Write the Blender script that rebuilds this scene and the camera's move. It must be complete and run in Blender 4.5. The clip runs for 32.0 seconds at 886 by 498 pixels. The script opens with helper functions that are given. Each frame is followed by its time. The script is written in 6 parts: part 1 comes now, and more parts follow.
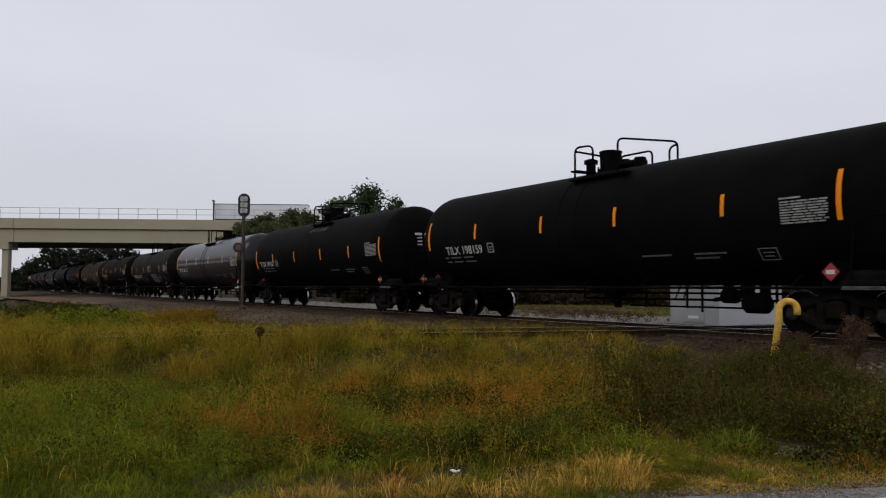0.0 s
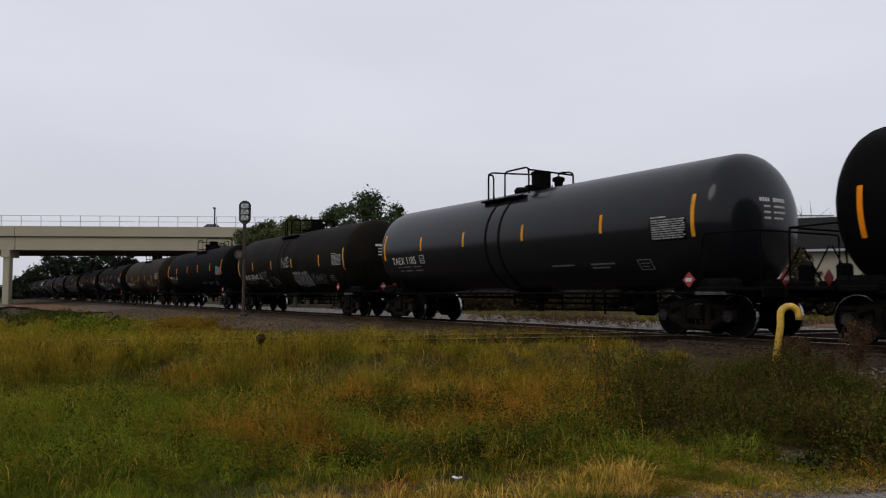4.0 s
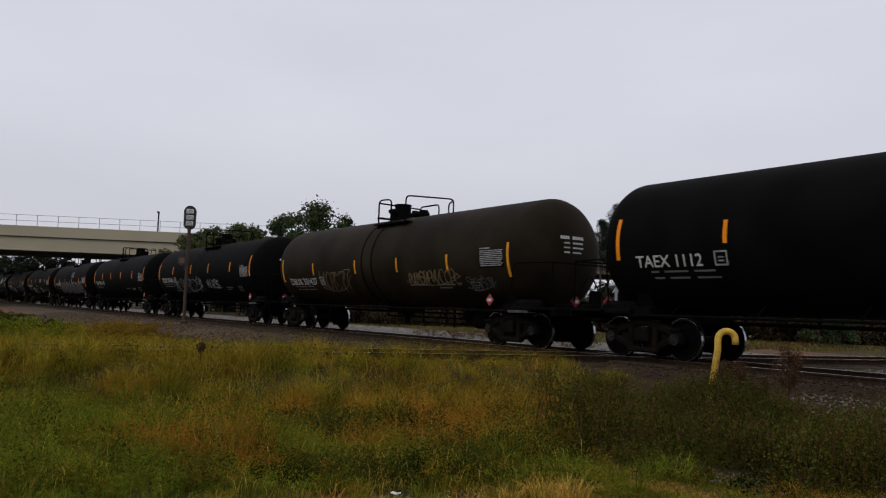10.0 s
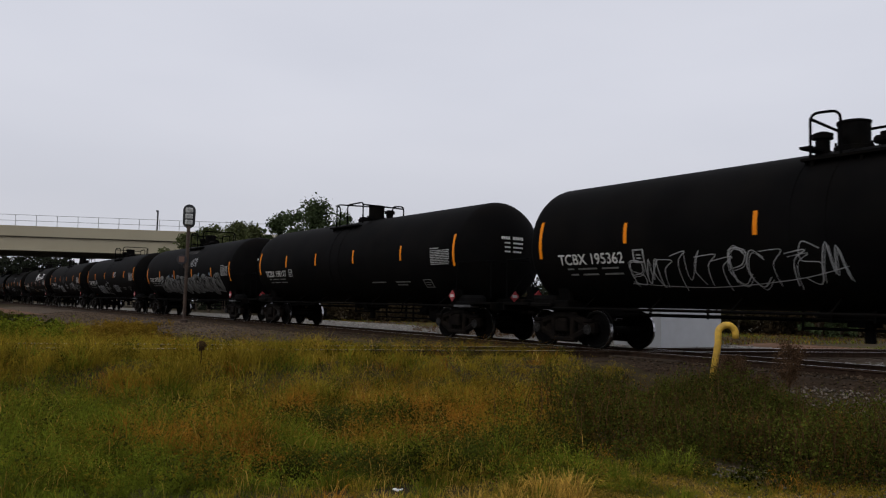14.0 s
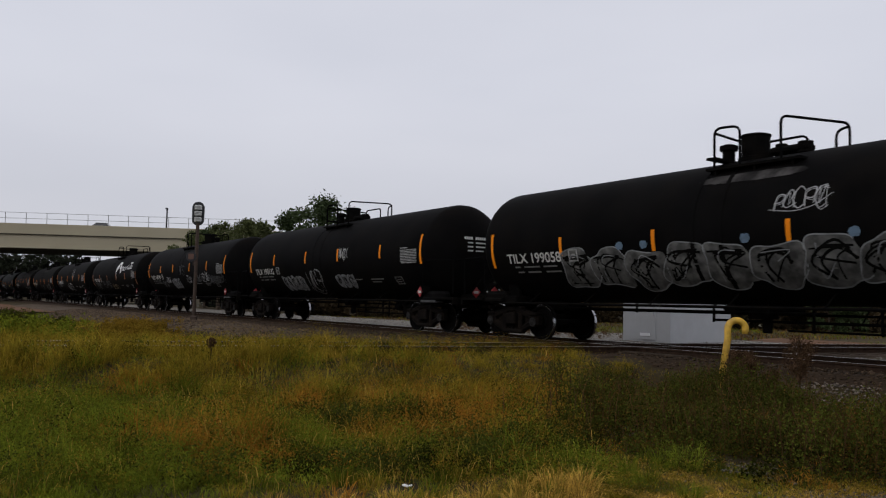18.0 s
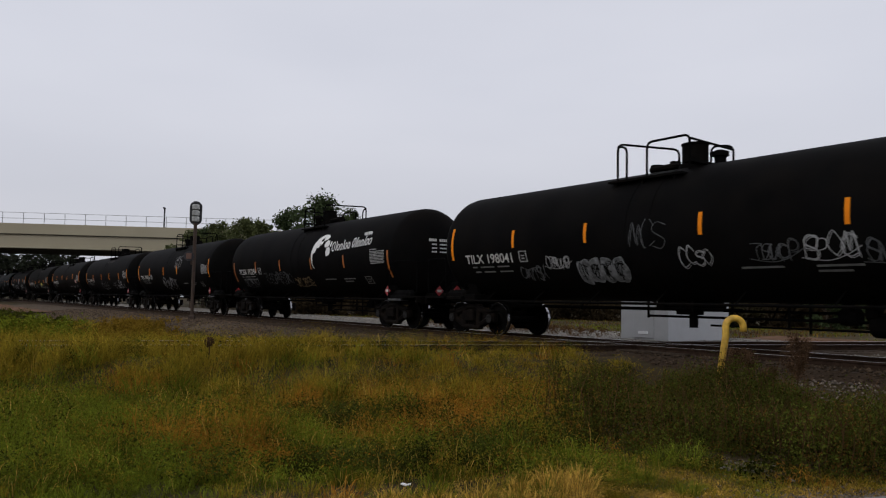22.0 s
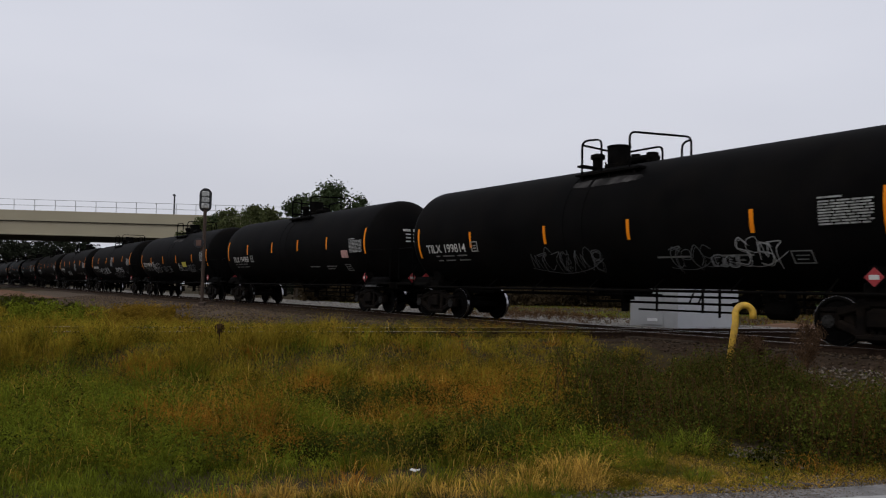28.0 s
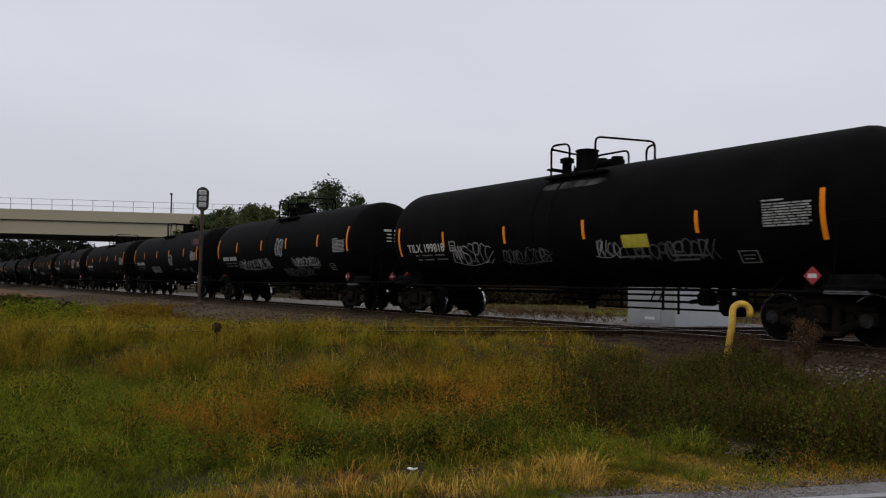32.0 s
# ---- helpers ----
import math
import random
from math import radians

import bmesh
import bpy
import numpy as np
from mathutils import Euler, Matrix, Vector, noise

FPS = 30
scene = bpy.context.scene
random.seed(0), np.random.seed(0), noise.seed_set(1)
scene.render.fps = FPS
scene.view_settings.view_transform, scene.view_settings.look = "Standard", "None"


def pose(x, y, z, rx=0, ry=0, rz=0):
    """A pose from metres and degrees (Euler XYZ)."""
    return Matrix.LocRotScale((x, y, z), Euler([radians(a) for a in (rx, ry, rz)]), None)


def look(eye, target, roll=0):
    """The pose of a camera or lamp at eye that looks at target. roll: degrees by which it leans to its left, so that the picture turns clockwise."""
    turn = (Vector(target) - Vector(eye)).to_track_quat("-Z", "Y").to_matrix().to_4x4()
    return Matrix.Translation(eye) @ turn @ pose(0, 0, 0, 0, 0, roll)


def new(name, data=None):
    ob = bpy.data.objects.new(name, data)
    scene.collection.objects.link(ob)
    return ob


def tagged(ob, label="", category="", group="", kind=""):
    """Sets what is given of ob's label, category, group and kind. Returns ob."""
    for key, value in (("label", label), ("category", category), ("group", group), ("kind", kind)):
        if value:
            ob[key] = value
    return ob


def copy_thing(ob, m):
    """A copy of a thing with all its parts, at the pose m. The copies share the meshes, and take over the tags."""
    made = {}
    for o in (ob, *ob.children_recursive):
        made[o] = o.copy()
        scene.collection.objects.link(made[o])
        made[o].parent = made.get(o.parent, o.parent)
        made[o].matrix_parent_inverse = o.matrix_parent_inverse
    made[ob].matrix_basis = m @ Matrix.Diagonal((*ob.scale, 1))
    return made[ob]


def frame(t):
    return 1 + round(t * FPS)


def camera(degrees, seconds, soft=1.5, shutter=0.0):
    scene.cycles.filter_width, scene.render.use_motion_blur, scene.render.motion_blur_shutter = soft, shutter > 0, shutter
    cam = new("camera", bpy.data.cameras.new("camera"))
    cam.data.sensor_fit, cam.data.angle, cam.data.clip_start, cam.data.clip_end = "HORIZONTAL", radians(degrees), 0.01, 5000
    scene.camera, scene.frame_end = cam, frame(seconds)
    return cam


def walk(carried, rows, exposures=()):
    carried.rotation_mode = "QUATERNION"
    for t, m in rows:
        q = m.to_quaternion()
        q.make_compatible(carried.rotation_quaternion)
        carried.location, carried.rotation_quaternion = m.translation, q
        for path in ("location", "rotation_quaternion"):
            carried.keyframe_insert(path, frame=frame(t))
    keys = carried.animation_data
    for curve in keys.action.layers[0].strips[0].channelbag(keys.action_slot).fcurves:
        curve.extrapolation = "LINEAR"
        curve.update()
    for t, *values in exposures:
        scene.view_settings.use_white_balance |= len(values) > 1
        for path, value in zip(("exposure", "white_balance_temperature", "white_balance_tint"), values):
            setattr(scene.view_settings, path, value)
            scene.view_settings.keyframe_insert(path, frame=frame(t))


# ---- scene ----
# The camera is held in one spot beside the grass and turns a little; x runs along the track with the train, y away across it, z is up from the rail head.
EYE = (0.0, 0.0, 0.91)
D = 14.77  # centre line of the main track


def aim(yaw, pitch, roll):
    """Pose of the held camera: degrees left of +y, up, and leaning."""
    return Matrix.Translation(EYE) @ pose(0, 0, 0, 0, 0, yaw) @ pose(0, 0, 0, pitch) @ pose(0, 0, 0, 0, roll) @ pose(0, 0, 0, 90)


cam = camera(59.0, 32.0, soft=1.15, shutter=0.12)
walk(cam, [(t, aim(*a)) for t, a in [
    (0, (58.57, 2.88, -0.25)), (0.5, (58.51, 2.95, -0.26)), (1, (58.38, 3.03, -0.34)), (1.5, (58.48, 3.06, 0.04)), (2, (58.22, 3.12, -0.18)),
    (2.5, (58.42, 3.2, -0.19)), (3, (58.7, 3.18, -0.14)), (3.5, (58.79, 3.31, -0.14)), (5.5, (56.95, 3.47, -0.36)), (6, (55.61, 3.63, -1.9)),
    (6.5, (56.13, 3.97, -0.62)), (7, (55.27, 3.85, -0.95)), (7.5, (55.01, 3.77, -0.99)), (8, (54.97, 4.2, -1.32)), (8.5, (54.77, 4.41, -1.61)),
    (9, (55.07, 4.39, -1.77)), (9.5, (54.92, 4.47, -1.93)), (10, (54.84, 4.48, -1.96)), (10.5, (54.88, 4.28, -1.55)), (11, (54.44, 4.18, -1.32)),
    (11.5, (54.72, 4.35, -1.59)), (12, (54.69, 4.41, -1.57)), (12.5, (54.65, 4.34, -1.54)), (13, (54.76, 4.39, -1.52)), (13.5, (54.68, 4.4, -1.55)),
    (14, (54.8, 4.22, -1.45)), (14.5, (54.68, 4.27, -1.46)), (16.5, (55.25, 4.31, -1.4)), (17, (55.19, 4.22, -1.35)), (17.5, (55.17, 4.13, -1.26)),
    (18, (55.41, 3.93, -1.27)), (18.5, (55.38, 3.9, -1.18)), (19, (55.43, 3.87, -1.12)), (19.5, (55.26, 3.95, -1.06)), (20, (55.33, 3.82, -1.18)),
    (20.5, (55.28, 3.84, -1.17)), (21, (55.34, 3.68, -1.18)), (21.5, (55.38, 3.77, -1.11)), (22, (55.26, 3.84, -1.09)), (22.5, (55.29, 3.75, -0.92)),
    (23, (55.2, 3.82, -0.9)), (23.5, (55.38, 3.81, -0.81)), (24, (55.4, 3.71, -0.65)), (24.5, (55.51, 3.7, -1.05)), (25, (55.67, 3.56, -1.07)),
    (25.5, (55.79, 3.56, -1.18)), (27.5, (55.72, 2.99, -1.16)), (28, (55.9, 2.87, -1.14)), (28.5, (55.74, 2.95, -1.21)), (29, (55.99, 2.91, -1.13)),
    (29.5, (55.93, 2.99, -1.01)), (30, (55.91, 2.93, -1.09)), (30.5, (55.96, 2.82, -1.2)), (31, (55.94, 2.78, -1.44)), (31.5, (55.89, 2.69, -1.08)),
    (32, (55.71, 2.78, -1.09)),
]], exposures=((0, 0.05), (3.5, 0.07), (6, -0.01), (32, -0.01)))

# How far the train has rolled along x at each whole second.
ROLL = [-133.86, -125.67, -117.45, -109.21, -100.94, -92.65, -84.33, -75.98, -67.62, -59.23, -50.82, -42.40, -33.95, -25.49, -17.01, -8.51, 0.00, 8.53, 17.06, 25.62, 34.18, 42.76, 51.36, 59.96, 68.59, 77.23, 85.88, 94.56, 103.25, 111.97, 120.72, 129.49, 138.29]

# ---- world and light: overcast daylight ----
world = bpy.data.worlds.new("overcast_sky")
scene.world = world
world.use_nodes = True
wn = world.node_tree
wn.nodes.clear()
w_out = wn.nodes.new("ShaderNodeOutputWorld")
w_bg = wn.nodes.new("ShaderNodeBackground")
w_sky = wn.nodes.new("ShaderNodeTexSky")
w_sky.sky_type = "NISHITA"
w_sky.sun_disc = False
w_sky.sun_elevation, w_sky.sun_rotation = radians(48), radians(200)
w_sky.dust_density = 4.0
w_tc = wn.nodes.new("ShaderNodeTexCoord")
w_map = wn.nodes.new("ShaderNodeMapping")
w_map.inputs["Scale"].default_value = (1.2, 1.2, 4.0)
w_noise = wn.nodes.new("ShaderNodeTexNoise")
w_noise.inputs["Scale"].default_value = 1.6
w_noise.inputs["Detail"].default_value = 4.0
w_noise.inputs["Roughness"].default_value = 0.45
w_ramp = wn.nodes.new("ShaderNodeValToRGB")
w_ramp.color_ramp.elements[0].position, w_ramp.color_ramp.elements[0].color = 0.3, (6.6, 6.75, 7.55, 1)
w_ramp.color_ramp.elements[1].position, w_ramp.color_ramp.elements[1].color = 0.7, (7.3, 7.4, 8.15, 1)
w_mix = wn.nodes.new("ShaderNodeMix")
w_mix.data_type = "RGBA"
w_mix.inputs["Factor"].default_value = 0.93
wn.links.new(w_tc.outputs["Generated"], w_map.inputs["Vector"])
wn.links.new(w_map.outputs["Vector"], w_noise.inputs["Vector"])
wn.links.new(w_noise.outputs["Fac"], w_ramp.inputs["Fac"])
wn.links.new(w_sky.outputs["Color"], w_mix.inputs["A"])
wn.links.new(w_ramp.outputs["Color"], w_mix.inputs["B"])
w_sep = wn.nodes.new("ShaderNodeSeparateXYZ")
w_rise = wn.nodes.new("ShaderNodeMapRange")
w_rise.interpolation_type = "SMOOTHSTEP"
w_rise.inputs["From Min"].default_value, w_rise.inputs["From Max"].default_value = 0.03, 0.30
w_rise.inputs["To Min"].default_value, w_rise.inputs["To Max"].default_value = 0.86, 1.015
w_grade = wn.nodes.new("ShaderNodeVectorMath")
w_grade.operation = "SCALE"
wn.links.new(w_tc.outputs["Generated"], w_sep.inputs["Vector"])
wn.links.new(w_sep.outputs["Z"], w_rise.inputs["Value"])
wn.links.new(w_mix.outputs["Result"], w_grade.inputs[0])
wn.links.new(w_rise.outputs["Result"], w_grade.inputs["Scale"])
wn.links.new(w_grade.outputs["Vector"], w_bg.inputs["Color"])
w_bg.inputs["Strength"].default_value = 0.1
wn.links.new(w_bg.outputs["Background"], w_out.inputs["Surface"])
sun = new("sun", bpy.data.lights.new("sun", "SUN"))
sun.data.energy, sun.data.angle, sun.data.color = 0.5, radians(25), (1.0, 0.97, 0.92)
sun.matrix_world = look((0, 0, 60), (-20, 55, 0))


# ---- materials ----
def mat(name, col, rough=0.7, metal=0.0, var=0.25, scale=3.0, dirt=None, dirt_amt=0.0, dirt_scale=1.0, bump=0.0, bump_scale=40.0, island=0.0, coat=0.0, spec=0.5, obj=0.0, trans=0.0):
    m = bpy.data.materials.new(name)
    m.use_nodes = True
    n, l = m.node_tree.nodes, m.node_tree.links
    b = n["Principled BSDF"]
    b.inputs["Roughness"].default_value, b.inputs["Metallic"].default_value = rough, metal
    b.inputs["Coat Weight"].default_value = coat
    b.inputs["Coat Roughness"].default_value = 0.14
    b.inputs["Specular IOR Level"].default_value = spec
    tc = n.new("ShaderNodeTexCoord")

    def noise_node(sc, det=5.0):
        t = n.new("ShaderNodeTexNoise")
        t.inputs["Scale"].default_value, t.inputs["Detail"].default_value = sc, det
        l.new(tc.outputs["Object"], t.inputs["Vector"])
        return t

    def mixed(fac, a, c, mode="MIX"):
        x = n.new("ShaderNodeMix")
        x.data_type, x.blend_type = "RGBA", mode
        for s, v in (("Factor", fac), ("A", a), ("B", c)):
            if isinstance(v, bpy.types.NodeSocket):
                l.new(v, x.inputs[s])
            else:
                x.inputs[s].default_value = v if s == "Factor" else (*v, 1)
        return x.outputs["Result"]

    lo, hi = [c * (1 - var) for c in col], [min(1, c * (1 + var)) for c in col]
    t = noise_node(scale)
    r = n.new("ShaderNodeMapRange")
    r.inputs["From Min"].default_value, r.inputs["From Max"].default_value = 0.3, 0.7
    l.new(t.outputs["Fac"], r.inputs["Value"])
    out = mixed(r.outputs["Result"], lo, hi)
    if dirt:
        t2 = noise_node(dirt_scale, 8.0)
        r2 = n.new("ShaderNodeMapRange")
        r2.inputs["From Min"].default_value, r2.inputs["From Max"].default_value, r2.inputs["To Max"].default_value = 0.42, 0.72, dirt_amt
        l.new(t2.outputs["Fac"], r2.inputs["Value"])
        out = mixed(r2.outputs["Result"], out, dirt)
    if island or obj:
        g = n.new("ShaderNodeNewGeometry" if island else "ShaderNodeObjectInfo")
        r3 = n.new("ShaderNodeMapRange")
        k = island or obj
        r3.inputs["To Min"].default_value, r3.inputs["To Max"].default_value = 1 - k, 1 + k
        l.new(g.outputs["Random Per Island" if island else "Random"], r3.inputs["Value"])
        hsv = n.new("ShaderNodeHueSaturation")
        l.new(r3.outputs["Result"], hsv.inputs["Value"])
        l.new(out, hsv.inputs["Color"])
        out = hsv.outputs["Color"]
    l.new(out, b.inputs["Base Color"])
    if bump:
        t4 = noise_node(bump_scale, 6.0)
        bp = n.new("ShaderNodeBump")
        bp.inputs["Strength"].default_value, bp.inputs["Distance"].default_value = bump, 0.02
        l.new(t4.outputs["Fac"], bp.inputs["Height"])
        l.new(bp.outputs["Normal"], b.inputs["Normal"])
    if trans:
        tr = n.new("ShaderNodeBsdfTranslucent")
        ms = n.new("ShaderNodeMixShader")
        ms.inputs["Fac"].default_value = trans
        l.new(out, tr.inputs["Color"])
        l.new(b.outputs["BSDF"], ms.inputs[1])
        l.new(tr.outputs["BSDF"], ms.inputs[2])
        l.new(ms.outputs["Shader"], n["Material Output"].inputs["Surface"])
    return m


M_TANK = mat("tank_black", (0.0042, 0.0040, 0.0040), 0.6, var=0.3, scale=0.8, dirt=(0.0076, 0.0064, 0.0054), dirt_amt=0.6, dirt_scale=1.1, bump=0.02, bump_scale=5, spec=0.012)
M_TANK_GLOSS = mat("tank_gloss_grey", (0.0078, 0.0082, 0.0102), 0.5, var=0.1, scale=0.5, dirt=(0.012, 0.012, 0.0125), dirt_amt=0.2, dirt_scale=1.1, spec=0.05, coat=0.42)
M_TANK_BROWN = mat("tank_dusty_brown", (0.0155, 0.0118, 0.0072), 0.6, var=0.35, scale=0.7, dirt=(0.031, 0.023, 0.013), dirt_amt=0.6, dirt_scale=0.8, bump=0.02, bump_scale=5, spec=0.03)
M_TANK_DUSK = mat("tank_dark_brown", (0.0098, 0.0080, 0.0062), 0.6, var=0.3, scale=0.7, dirt=(0.019, 0.0150, 0.0108), dirt_amt=0.6, dirt_scale=0.8, bump=0.02, bump_scale=5, spec=0.02)
M_FRAME = mat("underframe_black", (0.0042, 0.0040, 0.0038), 0.75, var=0.4, scale=5, dirt=(0.009, 0.007, 0.0052), dirt_amt=0.6, dirt_scale=3, spec=0.015)
M_TRUCK = mat("truck_cast_steel", (0.0052, 0.0042, 0.0036), 0.7, var=0.4, scale=6, dirt=(0.016, 0.0115, 0.008), dirt_amt=0.6, dirt_scale=5, bump=0.1, bump_scale=50, spec=0.03)
M_BEARING = mat("worn_bearing_cap", (0.020, 0.019, 0.018), 0.6, var=0.5, scale=9, dirt=(0.006, 0.005, 0.004), dirt_amt=0.8, dirt_scale=8, spec=0.1)
M_WHEEL = mat("wheel_steel", (0.0040, 0.0035, 0.0032), 0.7, 0.0, var=0.4, scale=6, spec=0.03)
M_TREAD = mat("polished_tread", (0.36, 0.36, 0.37), 0.22, 1.0, var=0.1, scale=10)
M_RAILING = mat("railing_black", (0.0034, 0.0033, 0.0033), 0.7, var=0.2, spec=0.012)
M_ORANGE = mat("reflective_orange", (0.88, 0.255, 0.003), 0.6, var=0.08, scale=4, dirt=(0.55, 0.145, 0.006), dirt_amt=0.4, dirt_scale=2, spec=0.15)
M_GOLD = mat("dusty_gold_reflector", (0.66, 0.27, 0.008), 0.6, var=0.1, scale=4, dirt=(0.30, 0.14, 0.02), dirt_amt=0.5, dirt_scale=3, spec=0.15)
M_DULLORANGE = mat("faded_orange_reflector", (0.36, 0.10, 0.006), 0.5, var=0.1, scale=4, dirt=(0.2, 0.07, 0.01), dirt_amt=0.4, dirt_scale=3)
M_SADDLE = mat("worn_grey_frame_paint", (0.0052, 0.0051, 0.005), 0.8, var=0.3, scale=4, dirt=(0.010, 0.0095, 0.009), dirt_amt=0.6, dirt_scale=4, spec=0.02)
# pale steel whose colour carries the highlight along the step edge
M_STEPGLINT = mat("pale_glint_steel", (0.09, 0.09, 0.093), 0.5, 0.3, var=0.4, scale=5, dirt=(0.02, 0.018, 0.016), dirt_amt=0.8, dirt_scale=3)
M_WHITE = mat("stencil_white", (0.55, 0.54, 0.51), 0.7, var=0.12, scale=6, dirt=(0.28, 0.27, 0.25), dirt_amt=0.5, dirt_scale=5)
M_GREYSTENCIL = mat("faded_stencil", (0.12, 0.118, 0.112), 0.8, var=0.3, scale=6)
M_PANEL = mat("data_panel_grey", (0.31, 0.31, 0.30), 0.75, var=0.25, scale=8, dirt=(0.08, 0.08, 0.078), dirt_amt=0.6, dirt_scale=10)
M_RED = mat("placard_red", (0.30, 0.018, 0.022), 0.5, var=0.15, scale=8)
M_YELLOWPLATE = mat("yellow_placard", (0.42, 0.36, 0.03), 0.6, var=0.2, scale=6)
M_PINKPLATE = mat("pink_placard", (0.45, 0.25, 0.22), 0.6, var=0.2, scale=6)
M_SPRAY = mat("silver_spray_paint", (0.24, 0.25, 0.255), 0.6, var=0.35, scale=3, dirt=(0.05, 0.05, 0.05), dirt_amt=0.6, dirt_scale=2.2)
M_SPRAYDIM = mat("dull_silver_spray_paint", (0.095, 0.094, 0.088), 0.7, var=0.7, scale=4.5, dirt=(0.012, 0.012, 0.011), dirt_amt=0.9, dirt_scale=3.5)
M_SCUFF = mat("worn_pale_scuff", (0.055, 0.052, 0.05), 0.8, var=0.6, scale=2.2, dirt=(0.006, 0.006, 0.006), dirt_amt=0.9, dirt_scale=3.0, spec=0.02)
M_SPRAYWHITE = mat("white_spray_paint", (0.40, 0.40, 0.40), 0.7, var=0.5, scale=3, dirt=(0.07, 0.07, 0.07), dirt_amt=0.7, dirt_scale=3)
M_SPRAYMID = mat("mottled_silver_spray_paint", (0.19, 0.195, 0.20), 0.7, var=0.6, scale=7, dirt=(0.02, 0.02, 0.02), dirt_amt=0.95, dirt_scale=6)
M_SPRAYFAINT = mat("worn_grey_spray_paint", (0.075, 0.077, 0.08), 0.75, var=0.45, scale=2.2)
M_SPRAYBLUE = mat("blue_spray_paint", (0.12, 0.19, 0.27), 0.6, var=0.4, scale=6, dirt=(0.03, 0.04, 0.05), dirt_amt=0.8, dirt_scale=6)
M_RAIL = mat("rail_rusty", (0.034, 0.021, 0.014), 0.8, var=0.35, scale=9, spec=0.05)
M_RAILHEAD = mat("rail_head_polished", (0.50, 0.48, 0.465), 0.36, 1.0, var=0.15, scale=6)
M_TIE = mat("tie_creosote", (0.040, 0.030, 0.022), 0.9, var=0.4, scale=7, obj=0.3, bump=0.3, bump_scale=30, spec=0.02)
M_BALLAST = mat("ballast_brown", (0.042, 0.029, 0.019), 0.95, var=0.5, scale=14, dirt=(0.030, 0.020, 0.013), dirt_amt=0.7, dirt_scale=1.2, bump=0.9, bump_scale=22, spec=0.08)
M_BANK = mat("bank_gravel", (0.085, 0.062, 0.043), 0.95, var=0.5, scale=9, dirt=(0.060, 0.048, 0.034), dirt_amt=0.7, dirt_scale=0.6, bump=0.9, bump_scale=14, spec=0.08)
M_STONE_DK = mat("ballast_stone_stained", (0.060, 0.042, 0.028), 0.9, var=0.2, scale=6, island=0.6, spec=0.03)
M_STONE_GREY = mat("grey_gravel_stone", (0.145, 0.120, 0.098), 0.9, var=0.25, scale=6, island=0.5, spec=0.03)
M_STONE = mat("ballast_stone", (0.090, 0.064, 0.043), 0.9, var=0.2, scale=6, island=0.6, spec=0.08)
M_GRAVEL = mat("pale_gravel", (0.17, 0.158, 0.140), 0.95, var=0.35, scale=9, dirt=(0.17, 0.15, 0.12), dirt_amt=0.5, dirt_scale=0.5, bump=0.8, bump_scale=18, spec=0.08)
M_PALESTONE = mat("pale_gravel_stone", (0.225, 0.21, 0.19), 0.9, var=0.2, scale=6, island=0.45, spec=0.08)
M_SOIL = mat("field_soil", (0.034, 0.026, 0.011), 0.98, var=0.5, scale=1.4, dirt=(0.062, 0.043, 0.022), dirt_amt=0.7, dirt_scale=0.9, bump=0.6, bump_scale=8, spec=0.1)
M_FARGRASS = mat("far_grass", (0.040, 0.033, 0.012), 0.95, var=0.5, scale=1.6, dirt=(0.072, 0.043, 0.018), dirt_amt=0.85, dirt_scale=0.12, bump=0.7, bump_scale=5, spec=0.08)
M_DIRT = mat("red_brown_dirt", (0.12, 0.064, 0.036), 0.95, var=0.4, scale=2.0, bump=0.5, bump_scale=6, spec=0.08)
M_ASPHALT = mat("worn_asphalt", (0.18, 0.172, 0.165), 0.9, var=0.3, scale=8, bump=0.5, bump_scale=60, spec=0.08)
M_ROADLINE = mat("road_edge_line", (0.30, 0.30, 0.29), 0.8, var=0.25, scale=6)
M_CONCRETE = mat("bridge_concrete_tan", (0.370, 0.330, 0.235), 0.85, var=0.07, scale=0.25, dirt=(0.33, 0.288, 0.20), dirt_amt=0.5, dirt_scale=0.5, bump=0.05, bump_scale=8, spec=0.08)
# bridge concrete made darker: the shade beneath the deck is in its colour
M_CONCRETE_DK = mat("shade_darkened_concrete", (0.10, 0.093, 0.075), 0.9, var=0.15, scale=0.5, spec=0.08)
M_GALV = mat("galvanised_rail", (0.42, 0.43, 0.44), 0.55, 0.3, var=0.15)
M_DARKMETAL = mat("dark_painted_metal", (0.012, 0.012, 0.014), 0.55, var=0.2)
M_POLE = mat("rusty_signal_pole", (0.046, 0.027, 0.017), 0.8, var=0.35, scale=6)
M_LENS = mat("signal_lens_pale", (0.42, 0.42, 0.40), 0.4, var=0.3, scale=14)
M_BROWNBOX = mat("brown_sign", (0.11, 0.055, 0.038), 0.7, var=0.2)
M_YELLOW = mat("yellow_pipe_paint", (0.66, 0.40, 0.045), 0.6, var=0.2, scale=8, dirt=(0.20, 0.12, 0.035), dirt_amt=0.6, dirt_scale=7)
M_BUNGALOW = mat("bungalow_grey_paint", (0.37, 0.38, 0.395), 0.55, var=0.06, scale=2, dirt=(0.36, 0.36, 0.36), dirt_amt=0.4, dirt_scale=3)
M_WHITEROOF = mat("white_metal_roof", (0.72, 0.73, 0.75), 0.5, var=0.05)
M_HOUSE = mat("beige_siding", (0.31, 0.275, 0.205), 0.8, var=0.1, scale=2)
